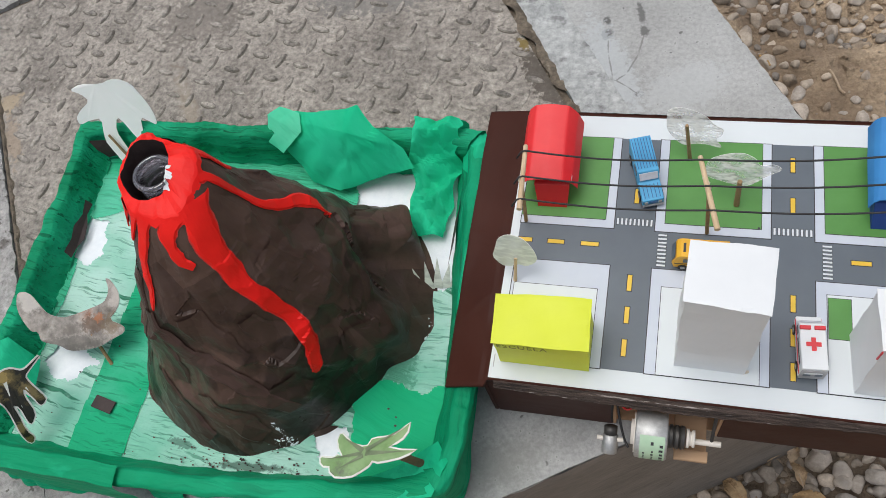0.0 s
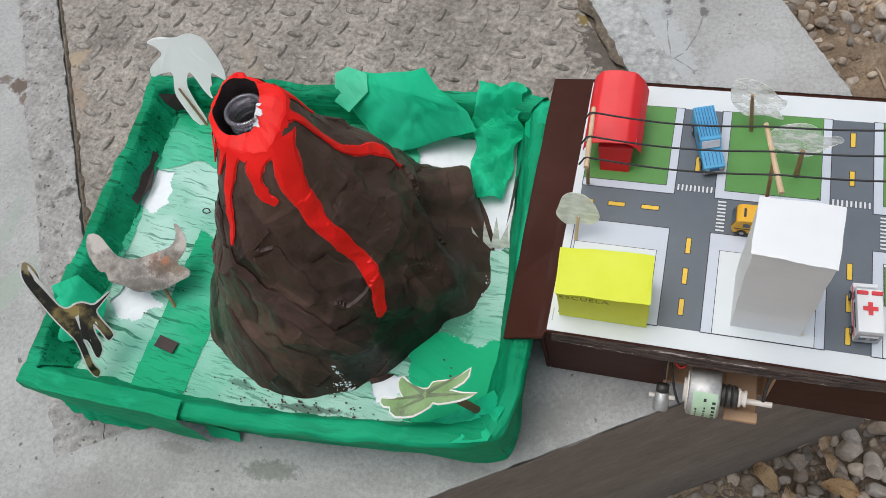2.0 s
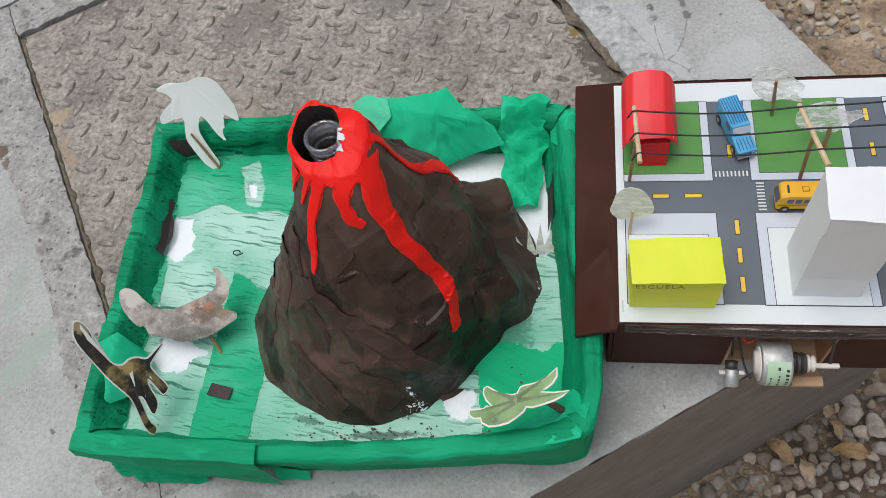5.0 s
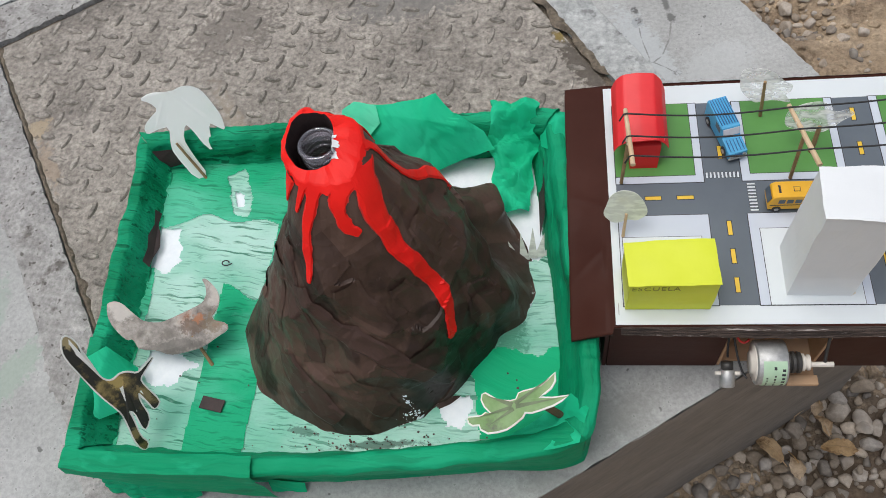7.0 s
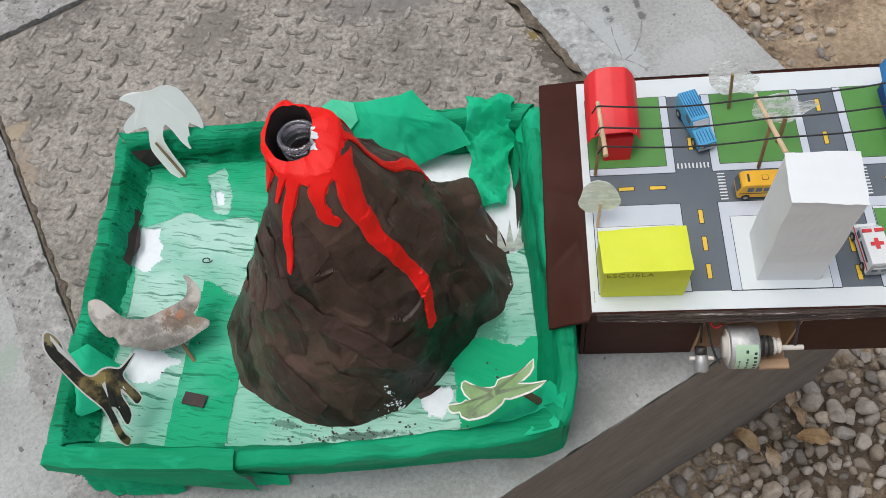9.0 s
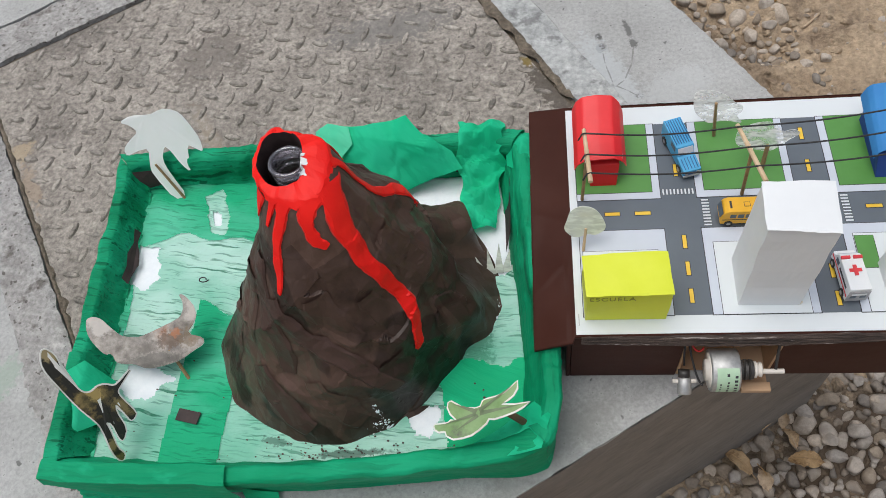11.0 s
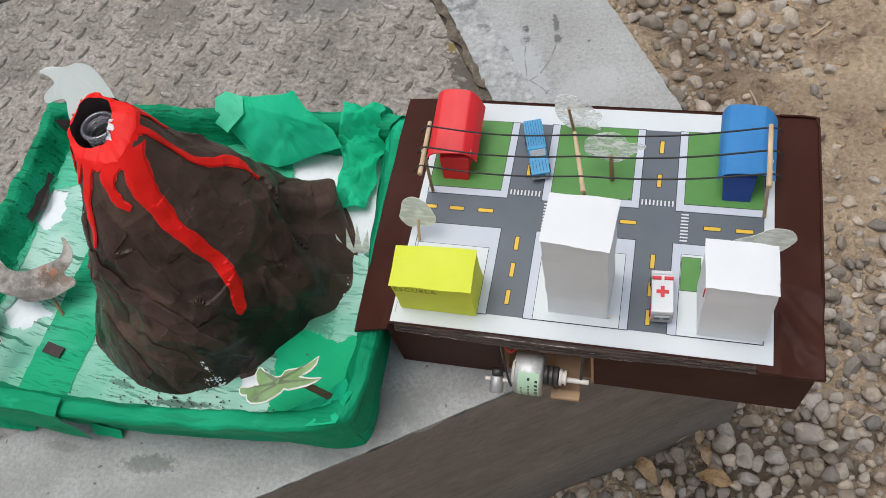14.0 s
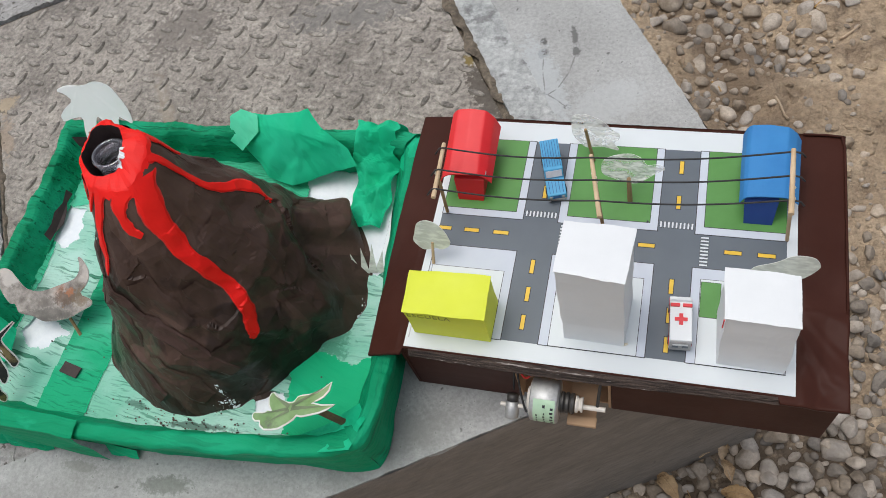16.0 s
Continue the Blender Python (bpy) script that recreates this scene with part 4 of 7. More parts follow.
def base_radius(deg):
    deg %= 360
    for (a, ra), (b, rb) in zip(FOOT, FOOT[1:]):
        if a <= deg <= b:
            f = (deg - a) / (b - a)
            return ra + (rb - ra) * f * f * (3 - 2 * f)


def swell(deg, s, at, wide, level, tall):
    """A smooth bulge round one direction and height."""
    return math.exp(-(((deg - at + 180) % 360 - 180) / wide) ** 2 - ((s - level) / tall) ** 2)


def vol_radius(deg, s):
    """The distance of the volcano's slope from its axis: a cone, its shoulder lump and the bulging front."""
    foot, k = base_radius(deg), 1 - s
    p = 1.0 - 0.22 * max(0, math.cos(radians(deg - 305))) + 0.24 * max(0, math.cos(radians(deg - 195))) + 0.22 * max(0, math.cos(radians(deg - 125)))
    r = 0.0205 + (foot - 0.0205) * k ** p
    r += (0.0015 + 0.004 * max(0, math.cos(radians(deg - 335)))) * math.exp(-((s - 0.94) / 0.08) ** 2)
    lump = s / 0.122 if s < 0.122 else max(0, 1 - (s - 0.122) / 0.176)
    r += 0.0285 * lump / (1 + (((deg - 38.7 + 180) % 360 - 180) / 9.8) ** 6) - 0.030 * swell(deg, s, 22, 24, 0.2, 0.15)
    r += 0.0150 * swell(deg, s, 318, 28, 0.42, 0.40) + 0.010 * swell(deg, s, 351, 15, 0.21, 0.10) + 0.008 * swell(deg, s, 247, 25, 0.76, 0.16)
    return r + 0.004 * swell(deg, s, 300, 18, 0.84, 0.10) + 0.006 * swell(deg, s, 6, 12, 0.34, 0.12) - 0.006 * swell(deg, s, 10, 14, 0.63, 0.10) + 0.005 * swell(deg, s, 300, 10, 0.22, 0.10)


def vol_axis(s):
    return -0.195 - 0.001 * s, 0.055 + 0.001 * s


def vol_point(deg, s):
    r, a = vol_radius(deg, s), radians(deg)
    cx, cy = vol_axis(s)
    return cx + r * math.cos(a), cy + r * math.sin(a), Z0 + ZH * s + 0.006 * s ** 6 * math.sin(a)


def dent_table(nu, nv):
    return [[random.uniform(-1, 1) for _ in range(nu)] for _ in range(nv + 3)]


FACETS = [(17, 7, dent_table(17, 7), 0.0030, 0.1), (41, 16, dent_table(41, 16), 0.0008, 0.12)]


def facet(deg, s):
    """Flat facets between sharp folds at two sizes, as in stiff crumpled paper."""
    a = radians(deg)
    q = Vector((math.cos(a), math.sin(a), s * 2.2))
    total = 0.0
    for nu, nv, table, amp, warp in FACETS:
        w = warp * noise.noise(q * nu * 0.12)
        u = (deg / 360 * nu + w + 0.35 * s * nu / 17) % nu
        t = max(0.0, min(nv + 1.0, s * nv + 0.8 + warp * noise.noise(q * nu * 0.12 + Vector((9, 4, 1)))))
        i, j = int(u) % nu, int(t)
        f, g = u - int(u), t - j
        k = (i + 1) % nu
        A, B, C, D = table[j][i], table[j][k], table[j + 1][i], table[j + 1][k]
        if (i * 7 + j * 3) % 5 < 3:
            d = A + (B - A) * f + (C - A) * g if f + g < 1 else D + (C - D) * (1 - f) + (B - D) * (1 - g)
        else:
            d = A + (D - B) * g + (B - A) * f if f > g else A + (C - A) * g + (D - C) * f
        total += d * amp
    return total * (1.0 if s < 0.8 else 0.6)


def slope_spots(count, seed):
    rnd = random.Random(seed)
    return [vol_point(rnd.uniform(0, 360), 1 - rnd.random() ** 0.55) for _ in range(count)]


RIDGES, VALLEYS, CRINKLES = Folds(slope_spots(95, 21), 0.15, 5.0, 31), Folds(slope_spots(150, 22), 0.12, 5.0, 32), Folds(slope_spots(900, 23), 0.10, 12.0, 33)


MIDDLE = [Vector(q) for q in slope_spots(400, 24)]
FOLD_MEAN = -sum(RIDGES.at(q) - 0.7 * VALLEYS.at(q) + 1.0 * CRINKLES.at(q) for q in MIDDLE) / len(MIDDLE) - 0.0006


def volcano_at(deg, s, lift=0.0):
    x, y, z = vol_point(deg, s)
    a = radians(deg)
    p = Vector((x, y, z))
    c = RIDGES.at(p) - 0.7 * VALLEYS.at(p) + 1.0 * CRINKLES.at(p) + FOLD_MEAN
    c = (0.68 * c + facet(deg, s)) * min(1.0, 0.25 + 3 * s) * (1.0 - 0.75 * max(0.0, min(1.0, (s - 0.72) / 0.2)))
    out = Vector((math.cos(a), math.sin(a), 0.35)).normalized()
    return p + out * (c + lift)


volcano = thing("model_volcano", "crumpled brown paper volcano with red lava streams", "model volcano", at=(-0.195, 0.055, FLOOR_Z))
part("cone", grid_sheet(420, 170, lambda u, v: volcano_at(360 * u, 0.972 * v), closed=True), BROWN, volcano)


def skirt(u, v):
    p = volcano_at(360 * u, 0.0)
    a = 2 * math.pi * u
    return p + Vector((math.cos(a), math.sin(a), 0)) * 0.004 * v + Vector((0, 0, -0.002 * v + wob(p.x, p.y, 0, 80, 0.001)))


part("foot", grid_sheet(160, 2, skirt, closed=True), BROWN, volcano)


def collar(u, v):
    """The red crumpled collar: up the outside to a torn edge that is folded in on one side, then down inside."""
    d = 360 * u
    x, y = math.cos(radians(d)), math.sin(radians(d))
    inward = 0.15 + 0.36 * max(0, math.cos(radians(d - 352))) ** 1.6 + 0.08 * max(0, math.cos(radians(d - 90))) + 0.05 * max(0, math.cos(radians(d - 285)))
    jag = 0.0030 * (abs((d / 72 + 0.2) % 1 - 0.5) * 2) + 0.0012 * (abs((d / 24) % 1 - 0.5) * 2) - 0.0030
    k = max(0.0, 1 - v / 0.75)
    ragged = 0.008 * math.exp(-(((d - 316) / 20) ** 2)) + 0.012 * (abs((d / 31) % 1 - 0.5) * 2) + 0.008 * (abs((d / 13.7 + 0.3) % 1 - 0.5) * 2)
    s = 1.0 - (0.020 + 0.008 * max(0, math.cos(radians(d - 335))) + ragged) * k
    p = volcano_at(d, s, 0.0013)
    p += Vector((x, y, 0)) * (COLLAR_FOLDS.at(p, 5) + 0.0008) * min(1, 5 * k)
    f = max(0.0, min(1.0, (v - 0.36) / 0.39))
    c = Vector((*vol_axis(1.0), p.z))
    p = p.lerp(c, inward * f ** 1.4) + Vector((0, 0, jag * f))
    deep = max(0.0, (v - 0.75) / 0.25)
    p.z += 0.5 * (COLLAR_FOLDS.at(p, 5) + 0.0008) * f * (1 - deep)
    return p.lerp(c, 0.06 * deep) + Vector((0, 0, -0.024 * deep))


COLLAR_FOLDS = Folds([vol_point(random.Random(i).uniform(0, 360), random.Random(i + 500).uniform(0.9, 1.0)) for i in range(26)], 0.20, 10.0, 41)
bm = grid_sheet(52, 12, collar, closed=True)
for k, f in enumerate(bm.faces):
    if k // 52 >= 9:
        f.material_index = 1
part("collar", bm, [RED, REDBACK], volcano, "bright red crumpled paper collar with a dark inside")


def throat(u, v):
    a = 2 * math.pi * u
    r = 0.0172 + 0.001 * math.sin(5 * a) - 0.001 * v
    return Vector((vol_axis(1)[0] + r * math.cos(a), vol_axis(1)[1] + r * math.sin(a), 0.250 + 0.008 * math.sin(a) - 0.05 * v))


part("throat", grid_sheet(60, 8, throat, closed=True), REDBACK, volcano, "dark inside of the crater", True)


def stream(points, widths, lift=0.0017):
    """A strip of paper glued down the slope along (degrees, height) points with half-widths in metres."""
    n = 22 * (len(points) - 1)

    def at(t, w):
        f = t * (len(points) - 1)
        i = min(int(f), len(points) - 2)
        g = f - i
        p0, p1, p2, p3 = (points[max(0, min(len(points) - 1, i + k))] for k in (-1, 0, 1, 2))
        def cr(a, b, c, d):
            return 0.5 * (2 * b + (c - a) * g + (2 * a - 5 * b + 4 * c - d) * g * g + (3 * b - a - 3 * c + d) * g ** 3)
        deg, s = cr(p0[0], p1[0], p2[0], p3[0]), cr(p0[1], p1[1], p2[1], p3[1])
        wid = (widths[i] + (widths[i + 1] - widths[i]) * g) * (1 + 0.10 * math.sin(f * 5.1 + (2 if w > 0 else 0)) + wob(f, w, 2, 3, 0.18))
        ddeg, ds = p2[0] - p1[0], p2[1] - p1[1]
        r = vol_radius(deg, min(1, max(0, s))) + 0.005
        tx, ty = radians(ddeg) * r, ds * 0.26
        ln = math.hypot(tx, ty) or 1
        nx, ny = -ty / ln, tx / ln
        return volcano_at(deg + math.degrees(nx * wid * w / r), min(0.976, max(0.0, s + ny * wid * w / 0.26)), lift * (1.0 if abs(w) < 0.9 else 0.35))

    across = [-1.0, -0.93, -0.7, -0.45, -0.2, 0.0, 0.2, 0.45, 0.7, 0.93, 1.0]
    bm = grid_sheet(n, 10, lambda u, v: at(u, across[round(v * 10)]))
    for k, f in enumerate(bm.faces):
        if k // n in (0, 9):
            f.material_index = 1
    return bm


STREAMS = [
    ([(331, 0.972), (321, 0.913), (316.5, 0.80), (317, 0.695), (321.5, 0.592), (323.8, 0.485), (321.3, 0.394), (317.2, 0.322), (315.5, 0.29)], [0.0150, 0.0118, 0.0090, 0.0070, 0.0066, 0.0066, 0.0070, 0.0060, 0.0022]),
    ([(303, 0.975), (292, 0.945), (289, 0.895), (291.5, 0.852), (298, 0.826)], [0.0095, 0.0070, 0.0052, 0.0058, 0.0034]),
    ([(268, 0.975), (262, 0.92), (255, 0.83), (255, 0.75), (255, 0.675)], [0.0076, 0.0048, 0.0042, 0.0044, 0.0018]),
    ([(254, 0.975), (250, 0.95), (245, 0.885)], [0.0046, 0.0030, 0.0016]),
    ([(231, 0.975), (227, 0.955), (223, 0.87)], [0.0066, 0.0054, 0.002]),
    ([(2, 0.975), (6, 0.945), (11, 0.858), (12.5, 0.758), (18.7, 0.695), (28, 0.615), (28.7, 0.55), (27, 0.49)], [0.0060, 0.0038, 0.0035, 0.0038, 0.0044, 0.0060, 0.0046, 0.0016]),
    ([(44, 0.975), (42, 0.90), (46, 0.82)], [0.006, 0.004, 0.002]),
]
for pts, wid in STREAMS:
    part("lava_stream", stream(pts, wid), [RED, REDEDGE], volcano, "red paper lava stream")
part("glued_strip", stream([(246, 0.63), (256, 0.545), (266, 0.48), (276, 0.43), (288, 0.33), (299, 0.205)], [0.007, 0.009, 0.0105, 0.0105, 0.0105, 0.0098], 0.0022), [STRIP, STRIP], volcano, "lighter brown glued paper strip")
PATCHES = [
    ([(230, 0.74), (238, 0.60), (246, 0.45), (250, 0.30)], [0.007, 0.009, 0.011, 0.008], STRIP),
    ([(216, 0.62), (220, 0.46), (224, 0.34)], [0.012, 0.015, 0.010], BROWN), ([(232, 0.26), (244, 0.16), (258, 0.07)], [0.010, 0.017, 0.012], STRIP),
    ([(262, 0.30), (272, 0.18), (280, 0.08)], [0.010, 0.014, 0.010], BROWN), ([(300, 0.34), (306, 0.20), (310, 0.09)], [0.014, 0.020, 0.012], BROWN),
    ([(338, 0.72), (342, 0.58), (346, 0.44)], [0.010, 0.018, 0.012], BROWN), ([(276, 0.66), (282, 0.54), (292, 0.46)], [0.010, 0.016, 0.010], BROWN),
    ([(200, 0.40), (206, 0.24), (212, 0.10)], [0.012, 0.018, 0.012], BROWN),
    ([(304, 0.60), (310, 0.50), (314, 0.40)], [0.008, 0.014, 0.008], BROWN), ([(340, 0.30), (336, 0.18), (330, 0.08)], [0.014, 0.018, 0.010], BROWN)]
for pts, wid, mat in PATCHES:
    part("paper_patch", stream(pts, wid, 0.0016), [mat, mat], volcano)
crumbs = bmesh.new()
rnd = random.Random(77)
for i in range(84):
    h = 0.15 * rnd.random() ** 1.3
    deg, h = (rnd.gauss(289 - 22 * h, 0.5 + 1.4 * rnd.random() ** 3), h) if i < 50 else (rnd.gauss(284, 2.2), abs(rnd.gauss(0.035, 0.016))) if i < 74 else (rnd.gauss(359, 5), abs(rnd.gauss(0.0, 0.012)))
    r = 0.0003 + 0.0017 * rnd.random() ** 3
    ring = [crumbs.verts.new(volcano_at(deg + r * rnd.uniform(0.4, 1.3) * math.cos(a) * 480, max(0.0, h + r * rnd.uniform(0.4, 1.3) * math.sin(a) * 4.0), 0.0013)) for a in (0, 0.9, 1.8, 2.7, 3.6, 4.5, 5.4)]
    top = crumbs.verts.new(volcano_at(deg, h, 0.0019))
    for q in range(7):
        crumbs.faces.new((top, ring[q], ring[(q + 1) % 7]))
tagged(part("foam_crumbs", crumbs, FOAM), "white styrofoam flecks stuck to the volcano foot", "debris", kind="stuff")
neck = thing("bottle_neck", "clear plastic bottle neck set in the crater", "bottle", at=(-0.1915, 0.0497, 0.22))
at_neck = pose(-0.1950, 0.0534, 0.2268, -2, 0, 0)
part("neck", lathe([(0.0150, -0.02), (0.0138, 0.0), (0.0122, 0.010), (0.0122, 0.036), (0.0114, 0.036), (0.0112, 0.0), (0.012, -0.02)], at_neck, 40), PET, neck, "", True)


def ring(r, z, thick):
    return lathe([(r + thick * math.cos(a), z + thick * math.sin(a)) for a in [k * math.pi / 5 for k in range(11)]], at_neck, 44)


part("lip", ring(0.0121, 0.0385, 0.0016), GLOSS, neck, "clear glossy lip", True)
for r, z in ((0.0120, 0.033), (0.0122, 0.028), (0.0108, 0.024)):
    part("thread", ring(r, z, 0.0010), GLOSS, neck, "", True)
part("contents", lathe([(0.0112, 0.016), (0.0098, 0.0165), (0.005, 0.017), (0.0002, 0.017)], at_neck, 30), LIQUID, neck, "dark red liquid", True)


def torn_core(s_, t):
    """White paper core bared along the torn edge of the collar."""
    d = 312 + 62 * s_
    wide = (0.02 + 0.10 * abs(math.sin(2.6 * math.pi * s_)) + wob(s_, 2, 1, 14, 0.05)) * math.sin(math.pi * s_) ** 0.4
    p = collar((d % 360) / 360, 0.765 - max(0.004, wide) * t)
    return p + Vector((-0.0006, 0.0, 0.0013 - 0.0006 * t))


part("torn_lining", grid_sheet(26, 4, torn_core), CARD, neck, "white torn paper edge")


# ---- cut-out figures standing in the tray ----
def grown(pts, d):
    """An outline moved outwards by d."""
    area = sum(p.x * q.y - q.x * p.y for p, q in zip(pts, pts[1:] + pts[:1]))
    out = []
    for i, p in enumerate(pts):
        t = pts[(i + 1) % len(pts)] - pts[i - 1]
        n = Vector((t.y, -t.x)).normalized() * (1 if area > 0 else -1)
        out.append(p + n * d)
    return out


def cutout(name, label, category, base, ux, uy, outline, faces, rim=0.0, thick=0.0008, edge=EDGE, soften=1):
    """A flat card cut along an outline in millimetres, with a white border of width rim left round the print."""
    base, ux, uy = Vector(base), Vector(ux).normalized(), Vector(uy).normalized()
    nz = ux.cross(uy)
    pts = [Vector(p) / 1000 for p in rounded(outline, soften)]
    bm = bmesh.new()

    def put(p, h):
        return bm.verts.new(base + ux * p.x + uy * p.y + nz * (0.0016 * math.sin(p.x * 60) + wob(p.x, p.y, 3, 30, 0.0012) + h))
    whole = grown(pts, rim) if rim > 0 else pts
    front, back = [put(p, thick) for p in whole], [put(p, 0) for p in whole]
    made = [bm.faces.new(front), bm.faces.new(back[::-1])]
    for i in range(len(whole)):
        k = (i + 1) % len(whole)
        bm.faces.new((back[i], back[k], front[k], front[i])).material_index = 1
    if rim:
        for f in made:
            f.material_index = 1
        inner = pts if rim > 0 else grown(pts, rim)
        made += [bm.faces.new([put(p, thick + 0.00025) for p in inner]), bm.faces.new([put(p, -0.00025) for p in inner][::-1])]
    bm.normal_update()
    bmesh.ops.triangulate(bm, faces=[g for g in bm.faces if len(g.verts) > 4], ngon_method="EAR_CLIP")
    ob = part(name, bm, [faces, edge])
    return tagged(ob, label, category)


palm = thing("paper_palm", "pale paper palm cut-out seen from its blank back", "paper tree", at=(-0.388, 0.186, FLOOR_Z))
crown = cutout("crown", "", "", (-0.388, 0.186, 0.035), (0.93, 0.368, 0), (-0.162, 0.409, 0.898),
               [(-11.5, 2), (-19.4, 36), (-18, 45), (-11, 63), (-22, 64), (-33.4, 62), (-33, 70), (-25.6, 76), (-13, 82), (-17, 91), (-25, 97), (-12.6, 100), (5, 95), (16, 97), (24, 95), (32, 88), (36, 73), (39, 57), (36.5, 41), (31, 48), (25, 55), (19.5, 35), (16.2, 26), (11, 37), (7.7, 54), (4, 61), (-4, 47), (-3, 31), (2.4, 2)], PALM)
stem = part("stick", rod((-0.388, 0.184, 0.034), (-0.405, 0.198, 0.078), 0.0015, 0.0012), DARKWOOD, palm, "brown stick glued to the back")
crown.parent, crown.matrix_parent_inverse = palm, palm.matrix_basis.inverted()
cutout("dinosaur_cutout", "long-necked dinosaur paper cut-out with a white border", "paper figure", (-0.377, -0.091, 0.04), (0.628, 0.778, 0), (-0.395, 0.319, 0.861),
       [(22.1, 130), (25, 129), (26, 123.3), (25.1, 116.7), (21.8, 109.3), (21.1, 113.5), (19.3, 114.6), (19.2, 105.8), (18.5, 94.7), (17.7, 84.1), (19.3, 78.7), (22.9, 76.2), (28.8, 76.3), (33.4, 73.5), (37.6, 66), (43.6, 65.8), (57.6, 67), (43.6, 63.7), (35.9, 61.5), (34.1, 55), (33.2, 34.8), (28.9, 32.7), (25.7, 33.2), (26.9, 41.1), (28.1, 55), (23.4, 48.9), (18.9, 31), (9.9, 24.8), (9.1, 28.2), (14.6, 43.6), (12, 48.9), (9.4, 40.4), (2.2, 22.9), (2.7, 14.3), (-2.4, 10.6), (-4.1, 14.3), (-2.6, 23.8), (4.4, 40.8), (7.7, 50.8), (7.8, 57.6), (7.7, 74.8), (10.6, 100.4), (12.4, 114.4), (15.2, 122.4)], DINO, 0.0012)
cutout("winged_figure_cutout", "grey and pinkish winged paper cut-out leaning over the tray floor", "paper figure", (-0.353, 0.006, 0.060), (0.996, 0.092, 0), (-0.087, 0.94, 0.329),
       [(-80.2, 33.1), (-78.1, 36.1), (-72, 36.8), (-65.9, 33.9), (-58.1, 25.7), (-49.2, 17.6), (-39.9, 15.1), (-31.8, 14.7), (-21.1, 18.2), (-10.4, 21.8), (0.3, 25.3), (7.1, 28.5), (10.3, 34.4), (10.2, 42.1), (6.4, 48.9), (10.7, 48.7), (16.1, 43.3), (20.9, 36.9), (22.5, 28.7), (20.5, 21.7), (13.6, 13), (28.4, 8.2), (29, 2.2), (19, -2.9), (5.9, -10.3), (-13.7, -13.9), (-25.9, -14.4), (-36.7, -9.4), (-45.9, -8.5), (-53, -6.2), (-55.3, -0.5), (-58.1, 2.2), (-62.4, 1.4), (-68.5, 6.8), (-75.3, 14.8), (-79.4, 22.7)], BIRD, 0.0, soften=1)
prop = thing("figure_stick", "short brown stick propping up the winged cut-out", "stick", at=(-0.35, 0.0, FLOOR_Z))
part("stick", rod((-0.345, -0.012, 0.036), (-0.357, 0.006, 0.0605), 0.0016, 0.0014), DARKWOOD, prop)
plant = thing("paper_plant", "printed green leaf cut-out with white border on a stick", "paper plant", at=(-0.05, -0.062, FLOOR_Z))
leaves = cutout("leaves", "", "", (-0.060, -0.065, 0.105), (0.243, 0.97, 0), (0.917, -0.229, 0.325),
                [(-21.4, -51.3), (-18.9, -50.3), (-17.4, -44.8), (-16.1, -40.3), (-13.4, -38.4), (-14, -34.2), (-10.1, -40.6), (-4.9, -45.1), (0.1, -46), (2.1, -43.2), (0.2, -37.5), (-2.3, -30.7), (-1.9, -26), (-1.5, -21.3), (0.1, -17.5), (5.3, -17), (7.7, -13.5), (10.8, -6.5), (13.9, -1.5), (19.7, 2.6), (25.5, 7.2), (18.5, 9.4), (12.3, 7.8), (7.1, 4), (4.7, 0.2), (6, 10.3), (9.4, 21.8), (3.5, 18.3), (-1.5, 12.7), (-6.1, 5.1), (-9.6, -1.5), (-10, -6), (-13.6, -6.6), (-19.4, -11.1), (-24.5, -16.4), (-27.6, -23.3), (-29.7, -31.2), (-27.9, -37.8), (-24.7, -40), (-26.1, -44.9), (-24.6, -49)], LEAFGREEN, -0.0013, soften=0)
leaves.parent, leaves.matrix_parent_inverse = plant, plant.matrix_basis.inverted()
part("stick", rod((-0.030, -0.062, 0.036), (-0.060, -0.064, 0.1035), 0.0034, 0.0028), BARK, plant, "dark brown stick")
for tip, root, w in (((-20.5, -46), (-7, -18), 2.6), ((-25.5, -34), (-8, -16), 2.8), ((-1.0, -41.5), (-5, -18), 3.4), ((21, 4.8), (-4, -16), 3.2), ((6, 16.5), (-6, -15), 3.4)):
    a, b = Vector(tip) / 1000, Vector(root) / 1000
    n = Vector((a.y - b.y, b.x - a.x)).normalized() * w / 1700
    ux, uy = Vector((0.243, 0.97, 0)).normalized(), Vector((0.917, -0.229, 0.325)).normalized()
    bm = bmesh.new()
    for side in (1, -1):
        bm.faces.new([bm.verts.new(Vector((-0.060, -0.065, 0.105)) + ux * p.x + uy * p.y + ux.cross(uy) * (0.0016 * math.sin(p.x * 60) + wob(p.x, p.y, 3, 30, 0.0012) + (0.00135 if side > 0 else -0.0006))) for p in (a, b + n, b - n)][::side])
    part("vein", bm, VEIN, plant, "grey printed vein")
tuft = thing("paper_grass_tuft", "transparent film grass tuft beside the volcano", "paper plant", at=(-0.066, 0.084, FLOOR_Z))
